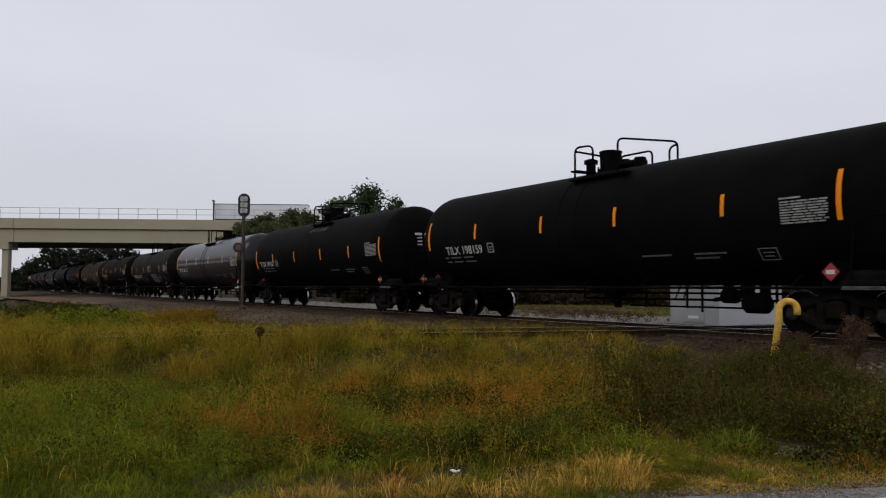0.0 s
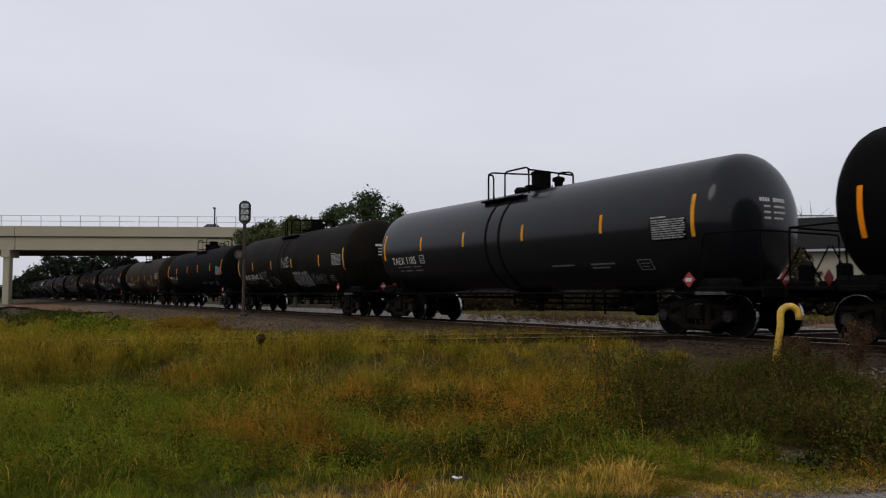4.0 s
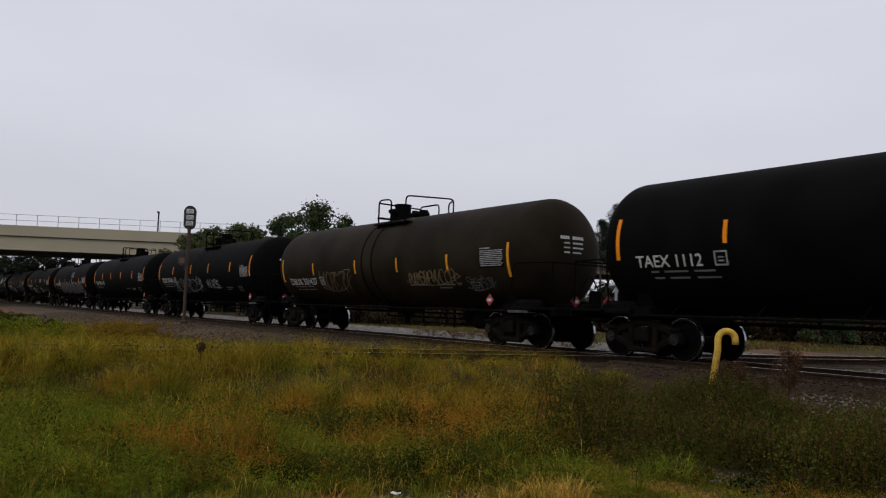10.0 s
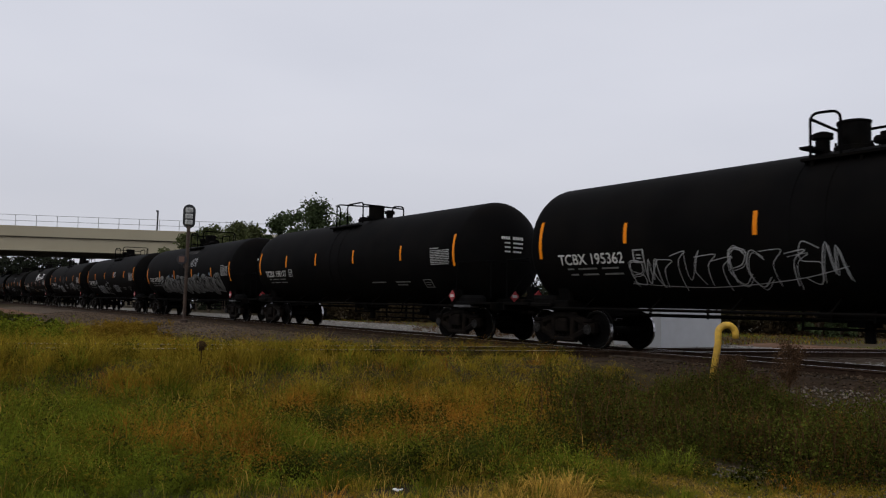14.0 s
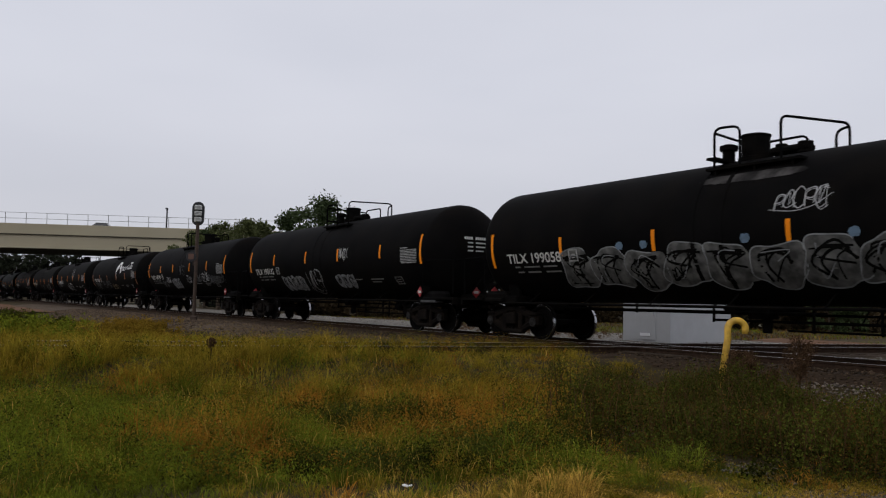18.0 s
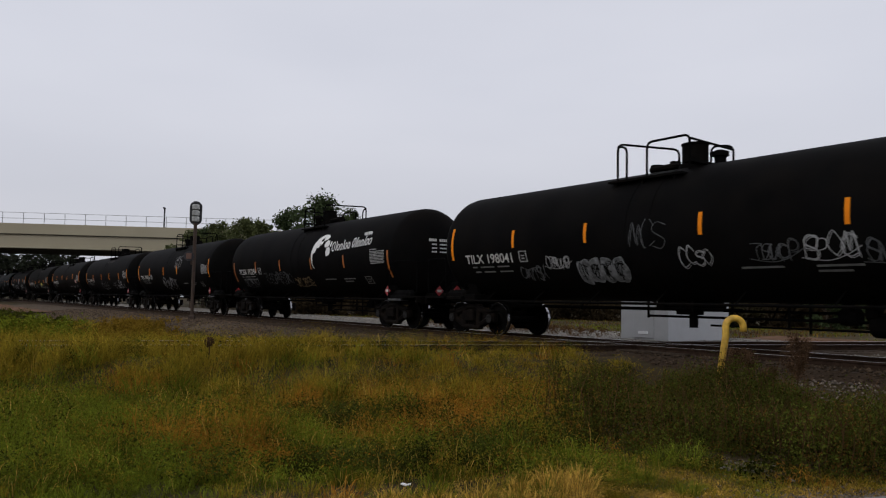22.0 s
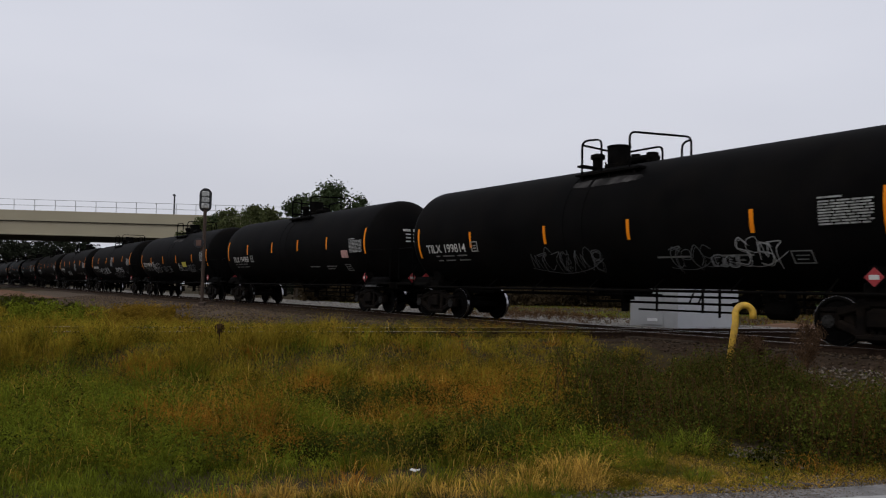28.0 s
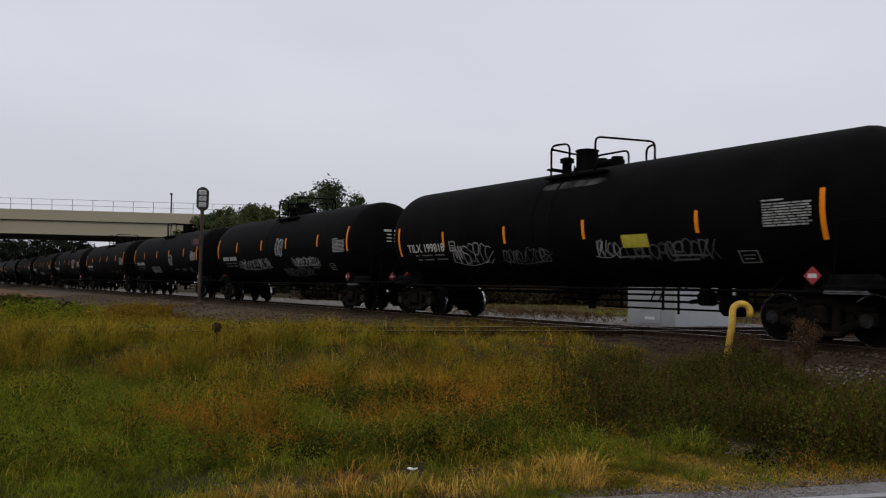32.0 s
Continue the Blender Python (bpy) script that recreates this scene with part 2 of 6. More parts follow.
# near-black roof colour, standing in for the dark trees above the wall
M_ROOF = mat("tree_dark_roof", (0.014, 0.014, 0.013), 0.9, var=0.3, scale=6, bump=0.3, bump_scale=12, spec=0.08)
M_WINDOW = mat("dark_glass", (0.02, 0.022, 0.025), 0.15, var=0.1)
M_TRUCKWHITE = mat("trailer_white", (0.74, 0.75, 0.76), 0.5, var=0.05, scale=2)
M_CARPAINT = mat("dark_car_paint", (0.012, 0.013, 0.016), 0.5, var=0.1, scale=2, spec=0.08)
M_RUBBER = mat("tyre_rubber", (0.015, 0.015, 0.015), 0.85, var=0.2)
M_BARK = mat("bark", (0.085, 0.065, 0.048), 0.9, var=0.4, scale=6, bump=0.5, bump_scale=14, spec=0.08)
M_LEAF = mat("tree_leaf", (0.052, 0.072, 0.028), 0.8, var=0.3, scale=0.5, island=0.45, trans=0.25, spec=0.15)
M_LEAF_OLIVE = mat("tree_leaf_olive", (0.075, 0.086, 0.030), 0.8, var=0.3, scale=0.5, island=0.45, trans=0.25, spec=0.15)
M_LEAF_FAR = mat("far_tree_leaf", (0.022, 0.026, 0.015), 0.85, var=0.3, scale=0.2, island=0.4, trans=0.15, spec=0.1)
M_BROWNOLIVE = mat("brown_olive_leaf", (0.050, 0.042, 0.018), 0.85, var=0.3, scale=0.5, island=0.4, trans=0.2, spec=0.1)
M_NEEDLE = mat("pine_needles", (0.014, 0.022, 0.011), 0.85, var=0.3, scale=0.4, island=0.4, trans=0.15, spec=0.1)
M_G_GREEN = mat("grass_green", (0.130, 0.152, 0.014), 0.9, var=0.55, scale=1.7, island=0.5, trans=0.3, spec=0.02)
M_G_OLIVE = mat("grass_olive", (0.236, 0.172, 0.018), 0.9, var=0.55, scale=1.7, island=0.5, trans=0.3, spec=0.02)
M_G_RUST = mat("grass_rust", (0.310, 0.140, 0.018), 0.9, var=0.45, scale=1.1, island=0.45, trans=0.25, spec=0.02)
M_G_STRAW = mat("grass_straw", (0.44, 0.275, 0.055), 0.9, var=0.35, scale=2.5, island=0.65, trans=0.25, spec=0.02)
M_WEEDTIP = mat("weed_tip_rust", (0.105, 0.058, 0.013), 0.9, var=0.3, scale=2.0, island=0.5, trans=0.2, spec=0.02)
M_G_LEAFY = mat("weed_leaf", (0.050, 0.057, 0.009), 0.9, var=0.75, scale=1.3, island=0.5, trans=0.25, spec=0.02)
M_G_FRESH = mat("weed_leaf_light", (0.070, 0.080, 0.012), 0.9, var=0.4, scale=1.6, island=0.5, trans=0.25, spec=0.02)
M_BROWNBRUSH = mat("brown_brush_leaf", (0.040, 0.028, 0.014), 0.9, var=0.3, scale=0.3, island=0.45, trans=0.15, spec=0.1)
M_YELLOWWEED = mat("ochre_weed", (0.20, 0.125, 0.016), 0.9, var=0.3, scale=0.8, island=0.4, trans=0.25, spec=0.02)
M_BROWNWEED = mat("dry_brown_weed", (0.088, 0.048, 0.021), 0.9, var=0.3, scale=0.8, island=0.45, trans=0.2, spec=0.02)
M_G_SEED = mat("dock_seed_brown", (0.078, 0.045, 0.024), 0.9, var=0.3, scale=6, island=0.4, spec=0.05)
M_LITTER = mat("white_litter", (0.72, 0.72, 0.72), 0.6, var=0.05)


# ---- mesh helpers ----
def part(name, bm, material, parent=None, label="", smooth=False):
    me = bpy.data.meshes.new(name)
    bm.normal_update()
    bm.to_mesh(me)
    bm.free()
    return link(name, me, material, parent, label, smooth)


def link(name, me, material, parent=None, label="", smooth=False):
    if material:
        me.materials.append(material)
    if smooth:
        me.shade_smooth()
    ob = new(name, me)
    ob.parent = parent
    if label:
        ob["label"] = label
    return ob


def thing(name, label, category, m=None, group="", kind=""):
    ob = new(name)
    ob.empty_display_size = 0.2
    if m is not None:
        ob.matrix_basis = m
    return tagged(ob, label, category, group, kind)


def box(bm, size, at=(0, 0, 0), rot=None, bevel=0.0):
    b2 = bmesh.new() if bevel else bm
    m = Matrix.Translation(at) @ (rot if rot is not None else Matrix()) @ Matrix.Diagonal((*size, 1))
    g = bmesh.ops.create_cube(b2, size=1.0, matrix=m)
    if bevel:
        bmesh.ops.bevel(b2, geom=b2.edges[:], offset=bevel, segments=1, affect="EDGES")
        join(bm, b2)
    return bm


def join(bm, b2):
    me = bpy.data.meshes.new("tmp")
    b2.to_mesh(me)
    b2.free()
    bm.from_mesh(me)
    bpy.data.meshes.remove(me)


def cyl(bm, r, a, b, seg=12, r2=None, caps=True):
    a, b = Vector(a), Vector(b)
    m = Matrix.Translation((a + b) / 2) @ (b - a).to_track_quat("Z", "Y").to_matrix().to_4x4()
    bmesh.ops.create_cone(bm, cap_ends=caps, segments=seg, radius1=r, radius2=r if r2 is None else r2, depth=(b - a).length, matrix=m)
    return bm


def tube(bm, pts, r, seg=6):
    """A pipe swept along points."""
    pts = [Vector(p) for p in pts]
    rings = []
    for i, p in enumerate(pts):
        d = (pts[min(i + 1, len(pts) - 1)] - pts[max(i - 1, 0)]).normalized()
        q = d.to_track_quat("Z", "Y")
        rings.append([bm.verts.new(p + q @ Vector((r * math.cos(2 * math.pi * k / seg), r * math.sin(2 * math.pi * k / seg), 0))) for k in range(seg)])
    for a, b in zip(rings, rings[1:]):
        best = min(range(seg), key=lambda s: sum((a[k].co - b[(k + s) % seg].co).length for k in range(seg)))
        for k in range(seg):
            bm.faces.new((a[k], a[(k + 1) % seg], b[(k + 1 + best) % seg], b[(k + best) % seg]))
    bm.faces.new(rings[0][::-1])
    bm.faces.new(rings[-1])
    return bm


def lathe(bm, profile, axis="x", seg=32, closed=False):
    """Turns a profile of (along, radius) about an axis."""
    rings = []
    for u, r in profile:
        ring = []
        for k in range(seg):
            c, s = r * math.cos(2 * math.pi * k / seg), r * math.sin(2 * math.pi * k / seg)
            ring.append(bm.verts.new({"x": (u, c, s), "y": (s, u, c), "z": (c, s, u)}[axis]))
        rings.append(ring)
    pairs = list(zip(rings, rings[1:])) + ([(rings[-1], rings[0])] if closed else [])
    for a, b in pairs:
        for k in range(seg):
            bm.faces.new((a[k], a[(k + 1) % seg], b[(k + 1) % seg], b[k]))
    if not closed:
        bm.faces.new(rings[0][::-1])
        bm.faces.new(rings[-1])
    return bm


def hook(pts, r=0.12, n=4):
    """Rounds the corners of a polyline."""
    pts = [Vector(p) for p in pts]
    out = [pts[0]]
    for a, b, c in zip(pts, pts[1:], pts[2:]):
        p, q = b + (a - b).normalized() * r, b + (c - b).normalized() * r
        out += [p.lerp(b, k / n).lerp(b.lerp(q, k / n), k / n) for k in range(n + 1)]
    return out + [pts[-1]]


def soup(name, verts, quads, tris, material, label, category, at=None):
    """One mesh of many small pieces, from arrays."""
    me = bpy.data.meshes.new(name)
    nq, nt = len(quads), len(tris)
    me.vertices.add(len(verts))
    me.vertices.foreach_set("co", np.asarray(verts, np.float32).ravel())
    me.loops.add(4 * nq + 3 * nt)
    idx = np.concatenate([np.asarray(quads, np.int32).ravel(), np.asarray(tris, np.int32).ravel()])
    me.loops.foreach_set("vertex_index", idx)
    me.polygons.add(nq + nt)
    me.polygons.foreach_set("loop_start", np.concatenate([np.arange(nq) * 4, 4 * nq + np.arange(nt) * 3]).astype(np.int32))
    me.update(calc_edges=True)
    me.validate()
    me.materials.append(material)
    ob = new(name, me)
    return tagged(ob, label, category, kind="stuff") if label else ob


# ---- tank cars ----
TR, TZ = 1.53, 2.53  # tank radius and height of its axis
HALF, HEAD = 7.36, 0.78


def on_tank(u, z, lift=0.012):
    """A place on the near side of the shell, u along the car, at height z."""
    r = TR + lift
    d = max(-1, min(1, (z - TZ) / TR))
    return Vector((u, -r * math.sqrt(1 - d * d), TZ + r * d))


def wrap_strip(bm, u0, u1, z0, z1, lift=0.004, n=6):
    """A plate with thickness that follows the shell."""
    rows_ = []
    for k in range(n + 1):
        z = z0 + (z1 - z0) * k / n
        rows_.append([bm.verts.new(on_tank(u, z, l)) for u, l in ((u0, lift), (u1, lift), (u1, 0.0), (u0, 0.0))])
    for a, b in zip(rows_, rows_[1:]):
        for k in range(4):
            bm.faces.new((a[k], a[(k + 1) % 4], b[(k + 1) % 4], b[k]))
    bm.faces.new(rows_[0][::-1])
    bm.faces.new(rows_[-1])
    return bm


def ribbon(bm, pts, w, lift=0.01):
    """A painted stroke on the shell; pts are (u, z)."""
    last = None
    for i, (u, z) in enumerate(pts):
        a, b = pts[max(i - 1, 0)], pts[min(i + 1, len(pts) - 1)]
        dx, dz = b[0] - a[0], b[1] - a[1]
        n = math.hypot(dx, dz) or 1
        nx, nz = -dz / n * w / 2, dx / n * w / 2
        pair = (bm.verts.new(on_tank(u + nx, z + nz, lift)), bm.verts.new(on_tank(u - nx, z - nz, lift)))
        if last:
            bm.faces.new((last[0], last[1], pair[1], pair[0]))
        last = pair
    return bm


def lettering(text, u0, u1, z0, z1, lift=0.012):
    """Stencilled characters fitted into a box on the shell."""
    cu = bpy.data.curves.new("letters", "FONT")
    cu.body = text
    cu.offset = 0.011
    ob = bpy.data.objects.new("letters", cu)
    scene.collection.objects.link(ob)
    bpy.context.view_layer.update()
    me = bpy.data.meshes.new_from_object(ob.evaluated_get(bpy.context.evaluated_depsgraph_get()))
    bpy.data.objects.remove(ob)
    bpy.data.curves.remove(cu)
    xs, ys = [v.co.x for v in me.vertices], [v.co.y for v in me.vertices]
    x0, x1, y0, y1 = min(xs), max(xs), min(ys), max(ys)
    bm = bmesh.new()
    bm.from_mesh(me)
    bpy.data.meshes.remove(me)
    for v in bm.verts:
        v.co = on_tank(u0 + (v.co.x - x0) / (x1 - x0) * (u1 - u0), z0 + (v.co.y - y0) / (y1 - y0) * (z1 - z0), lift)
    # one mesh a character
    out, left = [], set(bm.verts)
    while left:
        piece, todo = set(), [left.pop()]
        while todo:
            v = todo.pop()
            piece.add(v)
            for e in v.link_edges:
                w = e.other_vert(v)
                if w in left:
                    left.discard(w)
                    todo.append(w)
        one = bmesh.new()
        made = {v: one.verts.new(v.co) for v in sorted(piece, key=lambda v: v.index)}
        for f in bm.faces:
            if f.verts[0] in piece:
                one.faces.new([made[v] for v in f.verts])
        out.append((min(v.co.x for v in piece), one))
    bm.free()
    return [one for _, one in sorted(out, key=lambda p: p[0])]


def shell_mesh():
    bm = bmesh.new()
    prof = []
    for k in range(10):
        a = math.pi / 2 * k / 10
        prof.append((-HALF - HEAD * math.cos(a), max(0.02, TR * math.sin(a))))
    prof += [(-HALF + k * HALF / 8, TR) for k in range(8)]
    prof = prof + [(0.0, TR)] + [(-u, r) for u, r in prof[::-1]]
    lathe(bm, prof, "x", 72)
    bmesh.ops.translate(bm, verts=bm.verts[:], vec=(0, 0, TZ))
    me = bpy.data.meshes.new("tank_shell")
    bm.normal_update()
    bm.to_mesh(me)
    bm.free()
    me.shade_smooth()
    return me


def build_truck(car, x):
    """A two-axle truck: side frames, bolster, springs, two turning wheelsets."""
    t = part("truck_bolster", box(box(bmesh.new(), (0.42, 2.3, 0.3), (0, 0, 0.52), bevel=0.03), (0.5, 0.5, 0.2), (0, 0, 0.74), bevel=0.03), M_TRUCK, car)
    t.location = (x, 0, 0)
    for s in (-1, 1):
        bm = bmesh.new()
        y = s * 1.0
        for sx in (-1, 1):
            box(bm, (0.36, 0.22, 0.3), (sx * 0.89, y, 0.49), bevel=0.05)
            box(bm, (0.3, 0.26, 0.1), (sx * 0.89, y, 0.66), bevel=0.03)
            box(bm, (0.78, 0.17, 0.17), (sx * 0.52, y, 0.68), pose(0, 0, 0, 0, sx * 15), bevel=0.04)
            box(bm, (0.70, 0.17, 0.17), (sx * 0.55, y, 0.33), pose(0, 0, 0, 0, sx * -23), bevel=0.04)
            box(bm, (0.17, 0.18, 0.5), (sx * 0.33, y, 0.5), bevel=0.03)
            box(bm, (0.2, 0.07, 0.3), (sx * 0.56, y - s * 0.02, 0.5), bevel=0.02)
        box(bm, (0.8, 0.18, 0.15), (0, y, 0.79), bevel=0.04)
        box(bm, (0.86, 0.2, 0.13), (0, y, 0.2), bevel=0.04)
        box(bm, (0.34, 0.16, 0.16), (0, y + s * 0.06, 0.63), bevel=0.05)
        part("side_frame", bm, M_TRUCK, t)
        bm = bmesh.new()
        for sx in (-0.14, 0, 0.14):
            lathe_pts = [(0.26 + 0.025 * k, 0.062 if k % 2 else 0.048) for k in range(10)]
            b2 = lathe(bmesh.new(), lathe_pts, "z", 8)
            bmesh.ops.translate(b2, verts=b2.verts[:], vec=(sx, y, 0))
            join(bm, b2)
        part("spring_nest", bm, M_TRUCK, t)
        for sx in (-1, 1):
            bm = bmesh.new()
            cyl(bm, 0.12, (sx * 0.89, y - s * 0.02, 0.457), (sx * 0.89, y + s * 0.13, 0.457), 12)
            for k in range(3):
                a = k * 2.094
                cyl(bm, 0.02, (sx * 0.89 + 0.07 * math.cos(a), y + s * 0.13, 0.457 + 0.07 * math.sin(a)), (sx * 0.89 + 0.07 * math.cos(a), y + s * 0.16, 0.457 + 0.07 * math.sin(a)), 6)
            part("bearing_cap", bm, M_BEARING, t, "grey roller bearing cap")
    sets = []
    for sx in (-1, 1):
        bm = bmesh.new()
        cyl(bm, 0.085, (0, -0.95, 0), (0, 0.95, 0), 12)
        for s in (-1, 1):
            prof = [(0.66, 0.1), (0.66, 0.13), (0.70, 0.16), (0.71, 0.36), (0.675, 0.40), (0.675, 0.44), (0.685, 0.482), (0.70, 0.482), (0.715, 0.457), (0.80, 0.452), (0.805, 0.40), (0.76, 0.36), (0.75, 0.18), (0.79, 0.14), (0.79, 0.1)]
            lathe(bm, [(s * u, r) for u, r in prof], "y", 28, closed=True)
        w = part("wheelset", bm, M_WHEEL, t)
        w.location = (sx * 0.89, 0, 0.457)
        for s in (-1, 1):
            bm = lathe(bmesh.new(), [(s * u, r) for u, r in ((0.718, 0.456), (0.718, 0.461), (0.798, 0.457), (0.798, 0.450))], "y", 28, closed=True)
            part("wheel_tread", bm, M_TREAD, w, "bright polished wheel tread")
        sets.append(w)
    return sets


def build_car():
    """A tank car without its own lettering: shell, frame, trucks, fittings, ladders and stripes."""
    car = thing("tank_car", "black steel railway tank car with orange reflective stripes rolling on rails", "tank car")
    shell = link("tank_shell", SHELL.copy(), M_TANK, car)
    for u in (-4.45, -1.26, 1.55, 4.68):
        part("reflective_stripe", wrap_strip(bmesh.new(), u - 0.047, u + 0.047, 2.41, 2.87), M_ORANGE, car, "orange reflective stripe")
    for u in (-0.62, 0.05):
        bm = lathe(bmesh.new(), [(u - 0.05, TR - 0.02), (u - 0.05, TR + 0.009), (u + 0.05, TR + 0.009), (u + 0.05, TR - 0.02)], "x", 72, closed=True)
        bmesh.ops.translate(bm, verts=bm.verts[:], vec=(0, 0, TZ))
        part("tank_band", bm, M_TANK, car)
    for u in (-7.2, 7.2):
        part("end_stripe", wrap_strip(bmesh.new(), u - 0.05, u + 0.05, 2.16, 3.08), M_ORANGE, car, "long orange reflective stripe")
    # saddles, stub sills, couplers, end platforms
    for s in (-1, 1):
        bm = bmesh.new()
        box(bm, (3.3, 0.52, 0.42), (s * 7.2, 0, 0.98), bevel=0.03)
        box(bm, (0.5, 2.3, 0.26), (s * 6.85, 0, 1.02), bevel=0.03)
        for y in (-1, 1):
            box(bm, (0.4, 0.12, 0.75), (s * 6.85, y * 0.95, 1.25), pose(0, 0, 0, y * -18), bevel=0.02)
        part("stub_sill", bm, M_FRAME, car)
        bm = bmesh.new()
        box(bm, (1.0, 2.75, 0.07), (s * 8.3, 0, 1.04), bevel=0.01)
        box(bm, (0.06, 2.75, 0.2), (s * 8.78, 0, 0.96), bevel=0.01)
        part("end_platform", bm, M_FRAME, car)
        for y in (-1, 1):
            bm = bmesh.new()
            box(bm, (0.95, 0.36, 0.28), (s * 7.5, y * 1.0, 1.13), bevel=0.09)
            box(bm, (0.9, 0.2, 0.12), (s * 7.5, y * 1.2, 1.02), bevel=0.03)
            part("saddle_pad", bm, M_SADDLE if s > 0 else M_FRAME, car)
            # step at this end only, its edge highlight painted as a pale line
            if s > 0:
                bm = box(bmesh.new(), (0.76, 0.05, 0.035), (s * 7.55, y * 1.42, 0.96), bevel=0.008)
                box(bm, (0.8, 0.3, 0.03), (s * 7.55, y * 1.28, 0.93))
                part("side_step", bm, M_STEPGLINT, car, "steel step edge with its highlight painted pale")
        bm = box(bmesh.new(), (0.22, 0.34, 0.5), (s * 8.62, 0.3, 1.3), bevel=0.05)
        cyl(bm, 0.05, (s * 8.62, 0.3, 0.9), (s * 8.62, 0.3, 1.1), 8)
        part("brake_gear", bm, M_FRAME, car)
        bm = bmesh.new()
        box(bm, (0.5, 0.16, 0.2), (s * 8.82, 0, 0.87), bevel=0.03)
        box(bm, (0.16, 0.3, 0.28), (s * 9.05, 0.02, 0.87), bevel=0.05)
        tube(bm, hook([(s * 8.75, 0.25, 0.95), (s * 8.85, 0.3, 0.55), (s * 9.07, 0.3, 0.5)], 0.1), 0.03)
        part("coupler", bm, M_TRUCK, car)
        # end railing and corner ladder
        bm = bmesh.new()
        tube(bm, hook([(s * 8.72, -1.32, 1.18), (s * 8.72, -1.32, 2.2), (s * 8.72, 1.32, 2.2), (s * 8.72, 1.32, 1.18)], 0.1), 0.022)
        tube(bm, [(s * 8.72, -0.66, 1.2), (s * 8.72, -0.05, 1.9)], 0.018)
        tube(bm, [(s * 8.72, 0.66, 1.2), (s * 8.72, 0.05, 1.9)], 0.018)
        tube(bm, hook([(s * 8.72, -1.32, 2.2), (s * 7.5, -1.56, 2.2), (s * 7.4, -1.56, 1.1)], 0.15), 0.018)
        part("end_railing", bm, M_RAILING, car)
        # flammable placards, on the side and on the end
        for at, rz, name in (((s * 6.87, -1.28, 1.24), 0, "side"), ((s * 8.56, -0.34, 1.25), s * 90, "end")):
            if name == "side" and s < 0:
                continue
            p = part("placard", box(bmesh.new(), (0.24, 0.02, 0.24), (0, 0, 0), pose(0, 0, 0, 0, 45), bevel=0.004), M_RED, car, "red diamond hazard placard")
            p.matrix_basis = pose(*at, 0, 0, rz)
            part("placard_panel", box(bmesh.new(), (0.17, 0.006, 0.08), (0, -0.014, 0)), M_WHITE, p, "white number panel")
    part("placard_bracket", box(box(bmesh.new(), (0.05, 0.4, 0.05), (6.87, -1.07, 1.24)), (0.3, 0.02, 0.3), (6.87, -1.26, 1.24), pose(0, 0, 0, 0, 45)), M_FRAME, car)
    # running pipe along the lower side, brake rigging beneath
    for y in (-1, 1):
        bm = bmesh.new()
        tube(bm, [(-7.6, y * 1.22, 0.95), (7.6, y * 1.22, 0.95)], 0.035)
        for u in (-6, -4, -2, 0, 2, 4, 6):
            cyl(bm, 0.018, (u, y * 1.22, 0.95), (u, y * 0.8, 1.24), 6)
        part("side_pipe", bm, M_FRAME, car)
    bm = bmesh.new()
    tube(bm, [(-1.2, 0.0, 0.67), (5.4, 0.0, 0.67)], 0.032)
    tube(bm, [(0.6, -0.06, 0.50), (4.2, -0.06, 0.50)], 0.026)
    tube(bm, [(-5.8, 0.5, 0.82), (5.8, 0.5, 0.82)], 0.03)
    tube(bm, [(-5.6, -0.4, 0.86), (1.6, -0.4, 0.86)], 0.02)
    for u, lo_ in ((-5, 0.78), (-3.4, 0.78), (-1.2, 0.62), (1.1, 0.46), (2.41, 0.46), (2.86, 0.38), (4.84, 0.6), (5.3, 0.6)):
        box(bm, (0.05, 0.05, 1.08 - lo_), (u, 0.0, (1.08 + lo_) / 2), bevel=0.008)
    for u in (2.05, 2.3):
        tube(bm, [(u, 0.0, 0.69), (u + 0.18, 0.0, 1.05)], 0.018)
    part("brake_rigging", bm, M_FRAME, car)
    bm = bmesh.new()
    cyl(bm, 0.16, (3.49, 0, 0.76), (3.83, 0, 0.76), 14)
    box(bm, (0.2, 0.2, 0.26), (3.62, -0.02, 0.92), bevel=0.03)
    cyl(bm, 0.05, (3.2, 0, 0.67), (3.5, 0, 0.72), 8)
    part("brake_cylinder", bm, M_FRAME, car)
    bm = box(bmesh.new(), (0.24, 0.3, 0.3), (4.1, -0.02, 0.86), bevel=0.05)
    cyl(bm, 0.06, (4.1, -0.02, 0.5), (4.1, -0.02, 0.74), 8)
    part("control_valve", bm, M_FRAME, car)
    bm = lathe(bmesh.new(), [(-0.33, 0.06), (-0.3, 0.16), (-0.24, 0.21), (0.24, 0.21), (0.3, 0.16), (0.33, 0.06)], "x", 16)
    bmesh.ops.translate(bm, verts=bm.verts[:], vec=(4.36, 0, 0.60))
    box(bm, (0.08, 0.3, 0.3), (4.16, 0, 0.9), bevel=0.01)
    box(bm, (0.08, 0.3, 0.3), (4.56, 0, 0.9), bevel=0.01)
    part("air_reservoir", bm, M_FRAME, car)
    bm = bmesh.new()
    cyl(bm, 0.3, (0, 0, 0.72), (0, 0, 1.05), 14)
    box(bm, (1.7, 0.5, 0.24), (0, 0, 0.92), bevel=0.1)
    cyl(bm, 0.1, (0.1, 0, 0.43), (0.1, 0, 0.8), 10)
    box(bm, (0.5, 0.5, 0.06), (0, 0, 0.86))
    box(bm, (0.05, 0.9, 0.24), (0.4, 0, 0.92))
    box(bm, (0.05, 0.9, 0.24), (-0.4, 0, 0.92))
